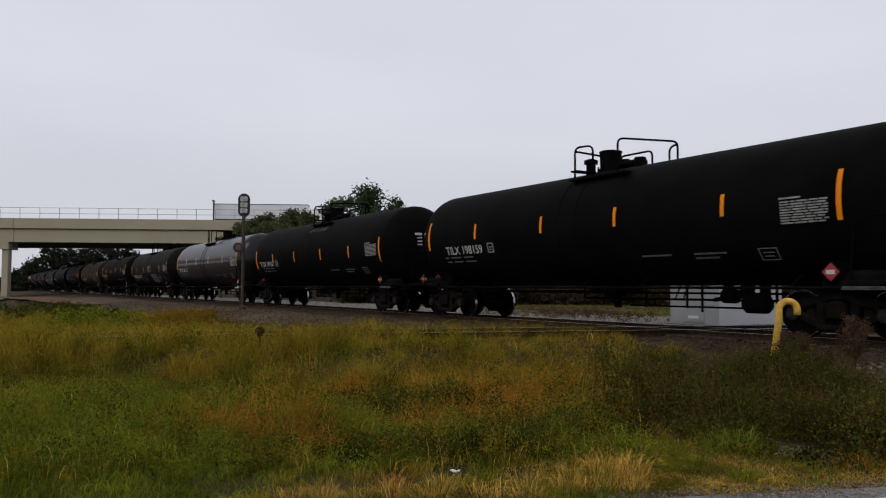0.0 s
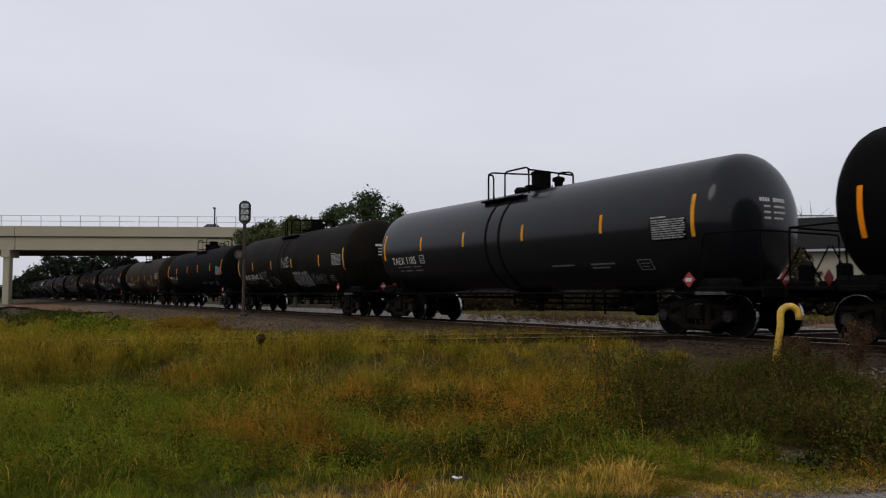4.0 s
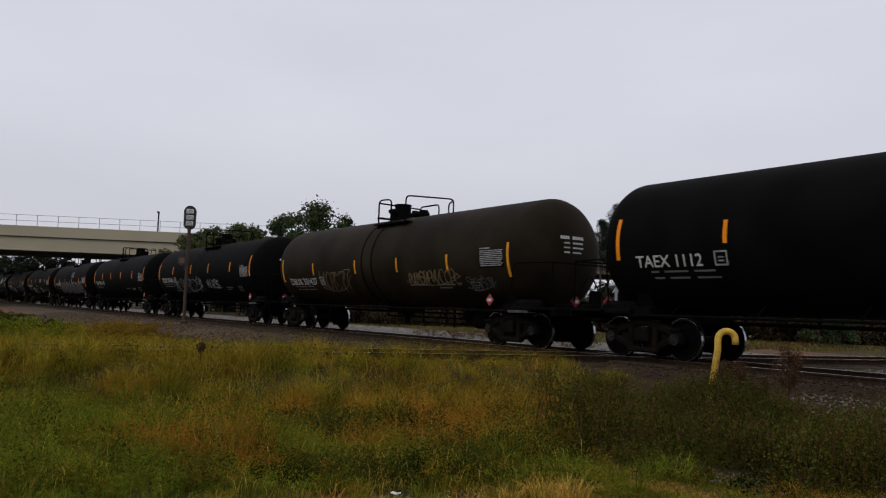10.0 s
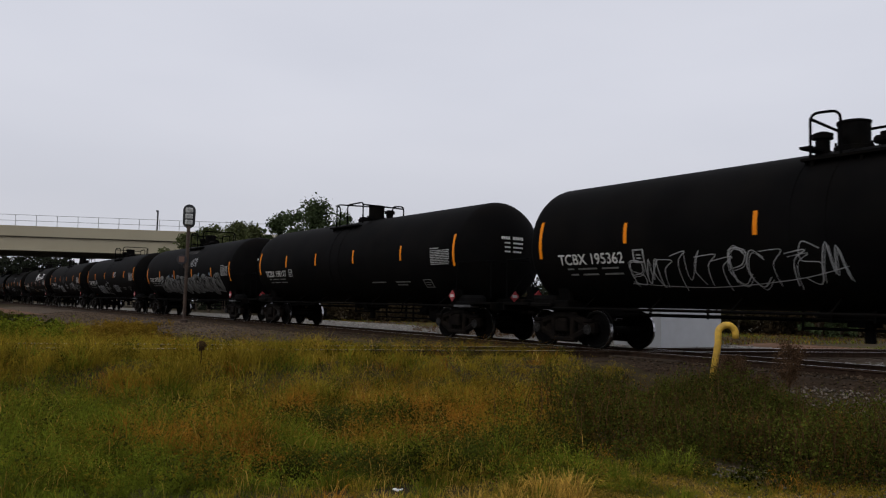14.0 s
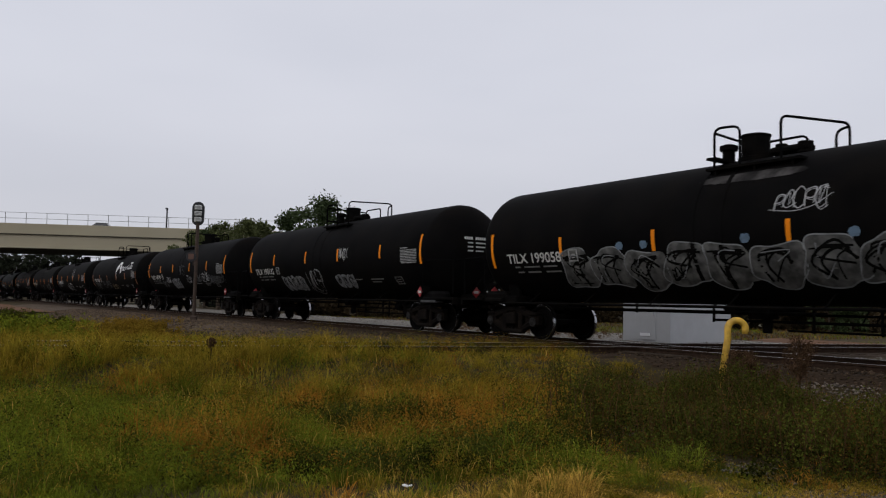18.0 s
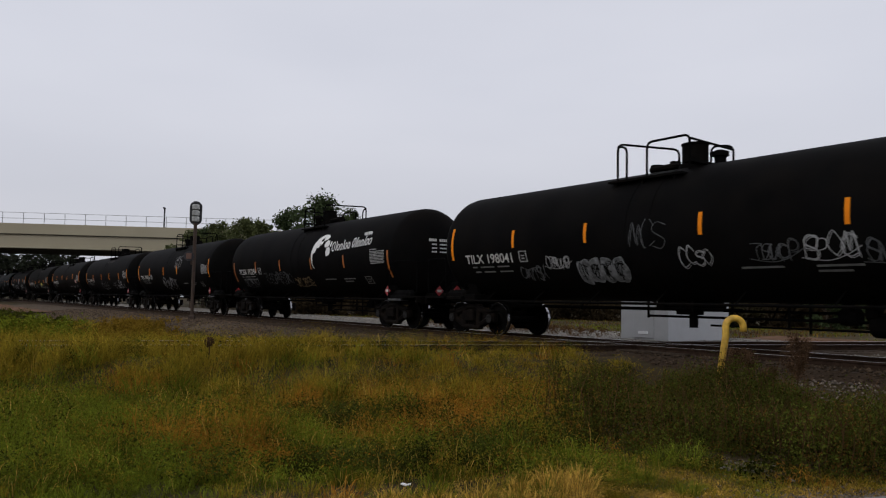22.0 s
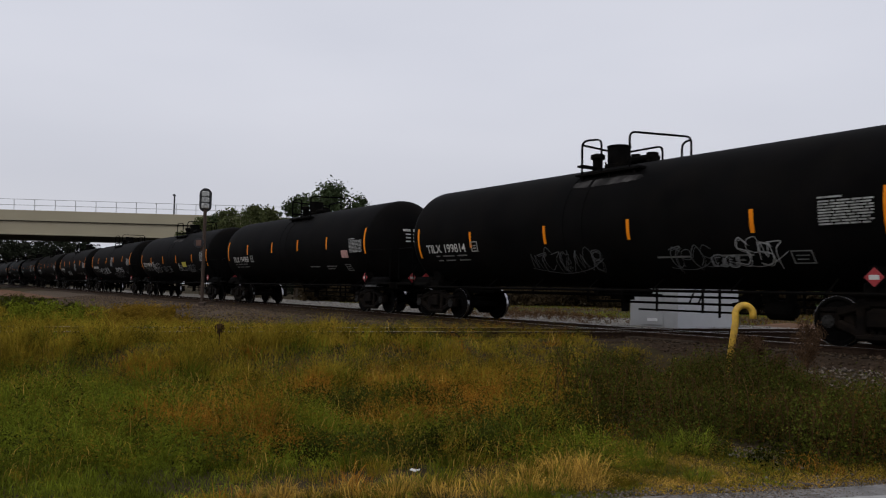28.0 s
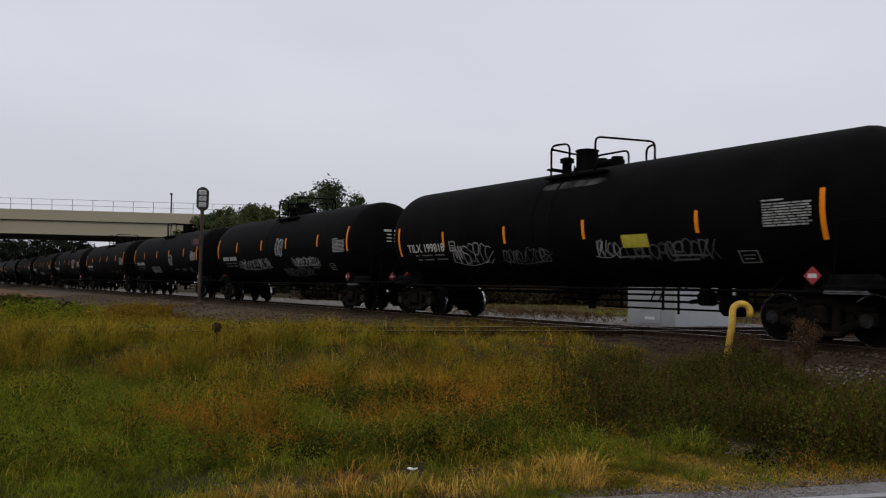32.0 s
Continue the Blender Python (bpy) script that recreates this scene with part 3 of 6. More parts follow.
    part("bottom_outlet", bm, M_FRAME, car)
    # manway, valves, platform and railing on top
    top = TZ + TR
    bm = bmesh.new()
    lathe(bm, [(top - 0.12, 0.36), (top + 0.06, 0.36), (top + 0.08, 0.29), (top + 0.50, 0.29), (top + 0.51, 0.31), (top + 0.545, 0.31), (top + 0.56, 0.26)], "z", 20)
    for k in range(8):
        a_ = k * math.pi / 4
        cyl(bm, 0.022, (0.33 * math.cos(a_), 0.33 * math.sin(a_), top + 0.02), (0.33 * math.cos(a_), 0.33 * math.sin(a_), top + 0.14), 6)
    bmesh.ops.translate(bm, verts=bm.verts[:], vec=(-0.15, 0, 0))
    part("manway", bm, M_FRAME, car)
    bm = bmesh.new()
    lathe(bm, [(top - 0.1, 0.13), (top + 0.22, 0.13), (top + 0.24, 0.19), (top + 0.34, 0.19), (top + 0.38, 0.08)], "z", 12)
    bmesh.ops.translate(bm, verts=bm.verts[:], vec=(-0.6, -0.3, 0))
    part("safety_valve", bm, M_FRAME, car)
    bm = bmesh.new()
    box(bm, (0.85, 0.34, 0.16), (0.72, -0.08, top + 0.1), bevel=0.05)
    cyl(bm, 0.12, (0.5, -0.1, top + 0.1), (0.5, -0.1, top + 0.24), 10)
    cyl(bm, 0.15, (1.02, -0.1, top + 0.0), (1.02, -0.1, top + 0.22), 10)
    part("valve_block", bm, M_FRAME, car)
    bm = bmesh.new()
    for y in (-0.92, 0.92):
        box(bm, (2.1, 0.34, 0.05), (0.45, y, top - 0.27))
        for u in (-0.4, 0.5, 1.3):
            box(bm, (0.05, 0.3, 0.2), (u, y * 0.97, top - 0.38))
    box(bm, (0.22, 1.8, 0.05), (-0.62, 0, top + 0.0))
    part("top_platform", bm, M_FRAME, car)
    z0 = top - 0.2
    for name, pts in (
        ("railing", [(-0.45, -1.0, top - 0.42), (-0.45, -1.0, 4.66), (0.0, -0.78, 4.68), (0.0, -0.78, top - 0.3)]),
        ("railing", [(0.9, -0.76, z0), (0.9, -0.76, 4.73), (1.4, 0.86, 4.73), (1.4, 0.86, z0)]),
        ("railing", [(-0.68, 0.88, z0), (-0.68, 0.88, 4.63), (0.5, 0.88, 4.63), (0.5, 0.88, z0)]),
        ("railing", [(1.12, 0.86, z0), (1.12, 0.86, 4.62), (1.4, 0.86, 4.66)]),
        ("railing", [(-0.45, -1.0, 4.56), (-0.68, 0.88, 4.55)]),
    ):
        bm = tube(bmesh.new(), hook(pts, 0.16), 0.028)
        part(name, bm, M_RAILING, car)
    # lines of stencil below and the data panel, unreadable, as bars
    bm = bmesh.new()
    wrap_strip(bm, 5.98, 7.02, 2.12, 2.60, 0.008)
    part("data_panel", bm, M_TANK, car)
    bm = bmesh.new()
    wrap_strip(bm, 6.0, 6.45, 2.63, 2.66, 0.012, 2)
    for k in range(9):
        z = 2.16 + 0.05 * k
        u = 6.02
        while u < 6.95:
            w_ = 0.08 + 0.22 * random.random()
            wrap_strip(bm, u, min(u + w_, 7.0), z, z + 0.028, 0.013, 1)
            u += w_ + 0.03
    tagged(part("data_stencil", bm, M_PANEL, car, "rows of small unreadable white stencil"), kind="stuff")
    for u, z, w_ in ((2.2, 1.66, 0.9), (3.73, 1.66, 0.85), (3.73, 1.57, 0.62), (-6.35, 1.87, 0.2), (-6.0, 1.87, 0.6), (-5.25, 1.87, 0.5), (-6.3, 1.74, 0.25), (-5.9, 1.74, 0.5), (-5.2, 1.74, 0.55)):
        part("stencil_line", wrap_strip(bmesh.new(), u, u + w_, z, z + 0.036, 0.004, 1), M_GREYSTENCIL, car)
    bm = bmesh.new()
    for u0, u1, z0_, z1_ in ((5.35, 5.78, 1.72, 1.735), (5.35, 5.78, 1.50, 1.515), (5.35, 5.375, 1.5, 1.73), (5.755, 5.78, 1.5, 1.73), (5.44, 5.7, 1.64, 1.655), (5.44, 5.66, 1.57, 1.585)):
        wrap_strip(bm, u0, u1, z0_, z1_, 0.01, 1)
    part("stencil_frame", bm, M_GREYSTENCIL, car, "faded stencil frame")
    # the lines on the head
    for k, segs in enumerate((((-0.46, -0.16), (-0.06, 0.36)), ((-0.36, -0.16), (-0.06, 0.34)), ((-0.36, -0.16), (-0.06, 0.34)), ((-0.36, -0.16), (-0.06, 0.26)))):
        for a, b in segs:
            z = 2.9 - 0.125 * k
            h = 0.085 if k == 0 else 0.045
            bm = bmesh.new()
            n_ = max(3, int((b - a) / 0.075))
            for j in range(n_):
                vs = []
                ya, yb = a + (b - a) * j / n_, a + (b - a) * (j + 0.82) / n_
                for y, zz in ((ya, z), (yb, z), (yb, z + h), (ya, z + h)):
                    q = 1 - (y * y + (zz - TZ) ** 2) / TR ** 2
                    vs.append(bm.verts.new((HALF + HEAD * math.sqrt(max(q, 0)) + 0.008, y, zz)))
                bm.faces.new(vs)
            part("head_stencil", bm, M_WHITE, car, "small white stencil line on the tank head")
    sets = build_truck(car, -6.85) + build_truck(car, 6.85)
    return car


# ---- ground ----
def smooth01(a, b, v):
    v = np.clip((v - a) / (b - a), 0, 1)
    return v * v * (3 - 2 * v)


def ground_z(x, y):
    """Height of the ground: a low field, rising to the track bed, flat yard beyond."""
    z = -0.72 + 0.42 * smooth01(11.0, 12.9, y)
    z = z + 0.12 * smooth01(-14, -45, x) * (1 - smooth01(11.0, 12.9, y))
    z = np.maximum(z, -0.62 + 0.36 * smooth01(-20, -34, x) * smooth01(6.8, 11.5, y))
    off = np.abs((x + 15.03) - 0.272 * (y - 7.0))
    z = np.maximum(z, -0.19 - 0.45 * smooth01(1.7, 4.2, off))
    return z + 0.05 * np.sin(x * 0.7 + 1.3 * np.sin(y * 0.5)) * np.cos(y * 0.8) * (1 - smooth01(10.5, 11.5, y)) * smooth01(0.0, -1.4, x + 6.25 - 0.364 * (y + 1.0))


def grid_sheet(name, xs, ys, zf, material):
    X, Y = np.meshgrid(xs, ys, indexing="ij")
    Z = zf(X, Y)
    nx, ny = X.shape
    i = (np.arange(nx - 1)[:, None] * ny + np.arange(ny - 1)[None, :]).ravel()
    me = bpy.data.meshes.new(name)
    me.from_pydata(np.stack([X, Y, Z], -1).reshape(-1, 3).tolist(), [], np.stack([i, i + ny, i + ny + 1, i + 1], 1).tolist())
    me.shade_smooth()
    me.materials.append(material)
    return tagged(new(name, me), kind="structure")


xs = np.concatenate([[-2500, -1500, -900, -500, -300, -220, -160], np.arange(-130, 6, 0.8), [12, 25, 60, 150, 500, 1500, 2500]])
ys = np.concatenate([[-2500, -1500, -500, -150, -60, -20, -6], np.arange(-2, 15, 0.45), [18, 22, 30, 60, 120, 300, 800, 1500, 2500]])
ground = grid_sheet("ground", xs, ys, ground_z, M_SOIL)
tagged(ground, "uneven overgrown field soil beside the railway", "ground")


def bed(name, pts, half_top, half_base, z_top, z_base, material, label):
    """A ballast bed with sloping shoulders along a straight line."""
    a, b = Vector((*pts[0], 0)), Vector((*pts[1], 0))
    d = (b - a).normalized()
    s = Vector((-d.y, d.x, 0))
    n = 160
    bm = bmesh.new()
    rows_ = []
    for k in range(n + 1):
        c = a.lerp(b, k / n)
        rows_.append([bm.verts.new(c + s * (o + 0.07 * noise.noise(c * 0.8 + s * o)) + Vector((0, 0, z + 0.02 * noise.noise(c * 2 + s * o * 3)))) for o, z in ((-half_base, z_base), (-half_top, z_top), (-half_top * 0.4, z_top + 0.015), (half_top * 0.4, z_top + 0.015), (half_top, z_top), (half_base, z_base))])
    for p, q in zip(rows_, rows_[1:]):
        for k in range(5):
            bm.faces.new((p[k], q[k], q[k + 1], p[k + 1]))
    ob = part(name, bm, material)
    return tagged(ob, label, "track bed", kind="structure")


T2A = Vector((-15.03 - 0.272 * 30.0, 7.0 - 30.0, 0))  # a point on the crossing track's centre line
T2D = Vector((0.2625, 0.965, 0)).normalized()
bed("track_bed_main", ((-420, D), (70, D)), 1.55, 2.35, -0.15, -0.42, M_BALLAST, "brown stained ballast bed of the main track")
bed("track_bed_crossing", (tuple((T2A + T2D * 33.5)[:2]), tuple((T2A + T2D * 130)[:2])), 1.5, 2.4, -0.154, -0.5, M_BALLAST, "weedy ballast bed of the crossing track")


def rail_mesh(length):
    """A flat-bottomed rail with base, web and head."""
    prof = [(-0.07, -0.165), (0.07, -0.165), (0.07, -0.15), (0.012, -0.135), (0.012, -0.045), (0.036, -0.035), (0.036, -0.004), (0.028, 0.0), (-0.028, 0.0), (-0.036, -0.004), (-0.036, -0.035), (-0.012, -0.045), (-0.012, -0.135), (-0.07, -0.15)]
    bm = bmesh.new()
    n = max(1, int(length / 12))
    rings = [[bm.verts.new((length * k / n, y, z)) for y, z in prof] for k in range(n + 1)]
    for a, b in zip(rings, rings[1:]):
        for k in range(len(prof)):
            f = bm.faces.new((a[k], b[k], b[(k + 1) % len(prof)], a[(k + 1) % len(prof)]))
            f.material_index = 1 if k == 7 else 0
    bm.faces.new(rings[0])
    bm.faces.new(rings[-1][::-1])
    me = bpy.data.meshes.new("rail")
    bm.normal_update()
    bm.to_mesh(me)
    bm.free()
    me.materials.append(M_RAIL)
    me.materials.append(M_RAILHEAD)
    return me


track_main = thing("railway_track", "straight main railway track with worn shiny rail heads on dark ties", "railway track", kind="structure")
track_cross = thing("crossing_track", "rusty railway track that crosses the main line, half hidden in grass", "railway track", kind="structure")
rm = rail_mesh(470)
for s in (-1, 1):
    o = new("rail", rm)
    o.parent = track_main
    o.location = (-410, D + s * 0.7525, 0)
rm2 = rail_mesh(124)
yaw2 = math.degrees(math.atan2(T2D.y, T2D.x))
side2 = Vector((-T2D.y, T2D.x, 0))
for s in (-1, 1):
    o = new("rail", rm2)
    o.parent = track_cross
    o.matrix_basis = Matrix.Translation(T2A + T2D * 4 + side2 * s * 0.7525 + Vector((0, 0, 0.003))) @ pose(0, 0, 0, 0, 0, yaw2)

tie_bm = box(bmesh.new(), (0.23, 2.6, 0.17), (0, 0, 0), bevel=0.015)
tie_me = bpy.data.meshes.new("tie")
tie_bm.to_mesh(tie_me)
tie_bm.free()
tie_me.materials.append(M_TIE)
rng = random.Random(4)
for k in range(150):
    o = new("tie", tie_me)
    o.parent = track_main
    o.matrix_basis = pose(-76 + k * 0.53, D + rng.uniform(-0.03, 0.03), -0.213 + rng.uniform(-0.008, 0.012), 0, 0, rng.uniform(-1, 1))
for k in range(110):
    p = T2A + T2D * (33 + k * 0.56)
    if abs(p.y - D) < 2.2:
        continue
    o = new("tie", tie_me)
    o.parent = track_cross
    o.matrix_basis = pose(p.x, p.y, -0.217 + rng.uniform(-0.008, 0.01), 0, 0, yaw2 + rng.uniform(-1, 1))
# crossing timbers and bolted joint bars where the two tracks meet
cross_at = T2A + T2D * ((D - T2A.y) / T2D.y)
for s in (-1.15, -0.35, 0.35, 1.15):
    o = part("crossing_timber", box(bmesh.new(), (4.6, 0.24, 0.06), bevel=0.02), M_TIE, track_cross)
    o.matrix_basis = pose(cross_at.x, D + s, -0.12, 0, 0, 0)

# pale gravel service strip, grass and dirt beyond the track
def patch(name, corners, z, material, label, category, amp=0.5, n=40, m=10, drape=False):
    bm = bmesh.new()
    a, b, c, d = [Vector((*p, 0)) for p in corners]
    g = []
    for i in range(n + 1):
        row = []
        for j in range(m + 1):
            p = a.lerp(b, i / n).lerp(d.lerp(c, i / n), j / m)
            if i in (0, n) or j in (0, m):
                p = p + Vector((noise.noise(p * 0.35), noise.noise(p * 0.35 + Vector((9, 3, 0))), 0)) * amp
            row.append(bm.verts.new((p.x, p.y, z + 0.03 * noise.noise(p * 0.3) + (float(ground_z(np.float64(p.x), np.float64(p.y))) if drape else 0))))
        g.append(row)
    for i in range(n):
        for j in range(m):
            bm.faces.new((g[i][j], g[i + 1][j], g[i + 1][j + 1], g[i][j + 1]))
    ob = part(name, bm, material, smooth=True)
    return tagged(ob, label, category, kind="structure")


yard = patch("yard_grass", ((-420, 17.2), (60, 17.2), (160, 260), (-420, 260)), -0.29, M_FARGRASS, "flat mown grass beyond the railway", "grass", n=90, m=40)
patch("gravel_strip", ((-150, 17.0), (2.0, 17.0), (2.0, 25.6), (-150, 24.5)), -0.23, M_GRAVEL, "pale crushed gravel service strip along the track", "gravel", amp=1.4, n=90)
patch("dirt_patch", ((-112, 3.5), (-62, 6.5), (-60, 11.6), (-112, 11.8)), -0.36, M_DIRT, "bare red-brown dirt beside the track", "dirt", amp=1.2)
patch("dirt_strip", ((-17.5, 25.6), (-3, 25.0), (-3, 29.5), (-18.5, 29.5)), -0.225, M_DIRT, "reddish dirt strip beyond the gravel", "dirt", amp=0.5, n=20, m=8)
patch("pale_drive", ((-150, -2), (-92, -1), (-90, 3.5), (-150, 6)), -0.38, M_GRAVEL, "pale gravel drive under the bridge", "gravel", amp=1.0)
patch("ballast_bank", ((-92, 4.2), (-15, 10.4), (-14, 13.0), (-92, 13.0)), 0.05, M_BANK, "grey-brown gravel bank below the track", "gravel", amp=0.8, n=120, drape=True)
road = patch("road", ((-6.02, -1.0), (-1.87, 10.4), (3.6, 8.6), (-0.2, -3.0)), -0.588, M_ASPHALT, "worn grey asphalt road edge", "road", amp=0.12)
for k in range(5):
    o = part("edge_line", box(bmesh.new(), (1.75, 0.08, 0.006), bevel=0.001), M_ROADLINE, road)
    o.matrix_basis = pose(-3.98 + 0.364 * k * 1.65, 3.2 + k * 1.65, -0.55, 0, 0, 70)

# ---- overpass ----
BO = Vector((-118.2, 17.67, 0))
BU = Vector((0.467, 0.884, 0)).normalized()
BV = Vector((-BU.y, BU.x, 0))  # away from the viewer
byaw = math.degrees(math.atan2(BU.y, BU.x))
bridge = thing("overpass", "tan concrete road overpass with galvanised railing above the railway", "bridge", Matrix.Translation(BO) @ pose(0, 0, 0, 0, 0, byaw))
K0, K1 = -175.0, 108.0
JOINT = -13.6


def bbox(name, u0, u1, v0, v1, z0, z1, m, bevel=0.03, label=""):
    return part(name, box(bmesh.new(), (u1 - u0, v1 - v0, z1 - z0), ((u0 + u1) / 2, (v0 + v1) / 2, (z0 + z1) / 2), bevel=bevel), m, bridge, label)


for u0, u1 in ((K0, JOINT - 0.03), (JOINT + 0.03, 30.0), (30.06, K1)):
    bbox("parapet", u0, u1, 0, 0.35, 9.06, 10.5, M_CONCRETE)
    # dark strip that paints the shadow line between parapet and girder
    bbox("drip_edge", u0, u1, 0.05, 0.4, 8.98, 9.058, M_CONCRETE_DK)
    bbox("girder", u0, u1, 0.28, 0.8, 7.3, 8.98, M_CONCRETE)
    bbox("girder_flange", u0, u1, 0.2, 0.95, 7.12, 7.32, M_CONCRETE)
    # deck and the girders behind wear the concrete with underside shade painted in
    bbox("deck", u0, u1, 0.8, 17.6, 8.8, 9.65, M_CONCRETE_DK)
    bbox("rear_parapet", u0, u1, 17.6, 17.95, 8.6, 10.3, M_CONCRETE)
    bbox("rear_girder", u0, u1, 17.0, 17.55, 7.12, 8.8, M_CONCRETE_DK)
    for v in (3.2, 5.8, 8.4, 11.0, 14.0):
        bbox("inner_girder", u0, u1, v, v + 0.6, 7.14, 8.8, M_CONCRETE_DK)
for u in (-140.0, -98.0, -56.0, JOINT - 1.0, 30.0, 72.0):
    bbox("pier_cap", u - 0.8, u + 0.4, 0.1, 3.0, 6.1, 7.11, M_CONCRETE)
    for v in (0.35,):
        bbox("pier_column", u - 0.6, u + 0.3, v, v + 1.1, -0.8, 6.12, M_CONCRETE, 0.08)
post_me = None
for k in range(38):
    u = -44 + 2.7 * k + 1.5
    if u > K1:
        break
    if post_me is None:
        bm = bmesh.new()
        tube(bm, [(0, 0.17, 10.46), (0, 0.17, 11.5), (0, 0.05, 12.0)], 0.045)
        o = part("railing_post", bm, M_GALV, bridge)
        post_me = o.data
    else:
        o = new("railing_post", post_me)
        o.parent = bridge
    o.location = (u, 0, 0)
for z, y in ((11.98, 0.06), (11.2, 0.17)):
    part("railing_pipe", tube(bmesh.new(), [(K0, y, z), (K1, y, z)], 0.036), M_GALV, bridge)
# lamp on the bridge
lamp = thing("bridge_lamp", "dark short lamp post with a shoebox head on the bridge", "lamp post", Matrix.Translation(BO + BU * 13.75 + BV * 0.9))
part("post", cyl(bmesh.new(), 0.11, (0, 0, 9.6), (0, 0, 13.1), 8), M_DARKMETAL, lamp)
part("lamp_head", box(box(bmesh.new(), (0.5, 0.32, 0.2), (-0.2, 0, 13.3), pose(0, 0, 0, 0, 25), bevel=0.04), (0.14, 0.14, 0.35), (0, 0, 13.05), bevel=0.02), M_DARKMETAL, lamp)

# ---- signal by the track ----
signal = thing("railway_signal", "rusty pole with dark oval three-lens signal head beside track", "railway signal", Matrix.Translation((-39.0, 12.0, 0)) @ pose(0, 0, 0, 0, 0, 68))
part("pole", cyl(bmesh.new(), 0.085, (0, 0, -0.3), (0, 0, 4.6), 12), M_POLE, signal)
part("base", box(bmesh.new(), (0.34, 0.34, 0.4), (0, 0, -0.2), bevel=0.05), M_POLE, signal)
bm = bmesh.new()
for a, b in ((0, 1),):
    vs = []
    for k in range(24):
        t_ = 2 * math.pi * k / 24
        cx, cz = 0.30 * math.cos(t_), 0.30 * math.sin(t_)
        vs.append((cx, 5.38 + cz if cz >= 0 else 4.78 + cz))
    f0 = [bm.verts.new((x, 0.0, z)) for x, z in vs]
    f1 = [bm.verts.new((x, 0.06, z)) for x, z in vs]
    bm.faces.new(f0[::-1])
    bm.faces.new(f1)
    for k in range(24):
        bm.faces.new((f0[k], f0[(k + 1) % 24], f1[(k + 1) % 24], f1[k]))
part("backing_plate", bm, M_DARKMETAL, signal, "black oval signal backing plate")
for z in (4.78, 5.08, 5.38):
    w_ = part("lamp_unit", box(bmesh.new(), (0.36, 0.1, 0.255), (0, -0.06, z), bevel=0.04), M_LENS, signal, "pale square signal lamp unit")
    bm = lathe(bmesh.new(), [(-0.15, 0.10), (-0.1, 0.10), (-0.1, 0.088), (-0.15, 0.088)], "y", 16, closed=True)
    for v in bm.verts:
        v.co.z += z
    part("hood", bm, M_GALV, w_)
mk = part("marker_backing", lathe(bmesh.new(), [(-0.13, 0.25), (-0.1, 0.25)], "y", 20), M_DARKMETAL, signal, "dark round marker backing")
mk.location = (-0.24, 0, 2.92)
part("marker_plate", box(bmesh.new(), (0.25, 0.03, 0.28), (0, -0.16, 0), bevel=0.01), M_BROWNBOX, mk, "small tan marker plate")
part("junction_box", box(bmesh.new(), (0.24, 0.2, 0.4), (-0.05, 0.14, 2.7), bevel=0.02), M_POLE, signal)

# ---- yellow vent pipe ----
vent = thing("vent_pipe", "yellow painted gooseneck vent pipe standing in weeds", "pipe", Matrix.Translation((-8.56, 12.0, -0.50)) @ pose(0, 0, 0, 0, 0, 55))
pts = [(-0.12, 0, -0.1), (0.03, 0, 0.9)] + [(0.03 + 0.155 - 0.155 * math.cos(a), 0, 1.06 + 0.155 * math.sin(a)) for a in [math.pi * k / 12 for k in range(13)]] + [(0.34, 0, 0.98)]
part("gooseneck", tube(bmesh.new(), pts, 0.06, 14), M_YELLOW, vent, smooth=True)
part("flange", cyl(bmesh.new(), 0.085, (-0.105, 0, 0.0), (-0.096, 0, 0.06), 14), M_YELLOW, vent)

# ---- signal bungalow ----
hut = thing("equipment_hut", "pale grey steel railway equipment hut with a shallow white roof", "hut", Matrix.Translation((-18.5, 20.25, -0.3)))
part("body", box(bmesh.new(), (2.0, 3.15, 2.25), (1.0, 1.58, 1.12), bevel=0.015), M_BUNGALOW, hut)
bm = bmesh.new()
rp = [(-0.08, 2.24), (1.0, 2.5), (2.08, 2.24), (2.08, 2.31), (1.0, 2.57), (-0.08, 2.31)]
ra, rb = [bm.verts.new((x, -0.1, z)) for x, z in rp], [bm.verts.new((x, 3.25, z)) for x, z in rp]
bm.faces.new(ra[::-1])
bm.faces.new(rb)
for k in range(6):
    bm.faces.new((ra[k], ra[(k + 1) % 6], rb[(k + 1) % 6], rb[k]))
part("roof", bm, M_WHITEROOF, hut)
d_ = part("door", box(bmesh.new(), (0.85, 0.03, 1.9), (1.0, -0.012, 1.1), bevel=0.008), M_BUNGALOW, hut)
part("door_handle", box(bmesh.new(), (0.05, 0.05, 0.2), (1.34, -0.045, 1.05)), M_GALV, d_)
part("vent_louvre", box(bmesh.new(), (0.4, 0.04, 0.09), (1.0, -0.03, 0.32)), M_WHITEROOF, hut)
part("corner_trim", box(bmesh.new(), (0.05, 0.05, 2.2), (2.005, -0.005, 1.12)), M_BUNGALOW, hut)
part("base_plinth", box(bmesh.new(), (2.15, 3.3, 0.12), (1.0, 1.58, 0.02)), M_CONCRETE_DK, hut)


# ---- trees ----
def leaf_cloud(centres, radii, per, size, rg, flat=0.75, slim=0.5):
    """Arrays of small two-sided leaf quads scattered in clumps."""
    n = len(centres)
    c = np.repeat(np.asarray(centres), per, 0)
    r = np.repeat(np.asarray(radii), per)[:, None]
    d = rg.normal(size=(n * per, 3))
    d /= np.linalg.norm(d, axis=1)[:, None] + 1e-9
    p = c + d * r * rg.uniform(0.1, 1.15, (n * per, 1)) * np.array([1, 1, flat])
    a = rg.normal(size=p.shape)
    a /= np.linalg.norm(a, axis=1)[:, None]
    b = np.cross(a, rg.normal(size=p.shape))
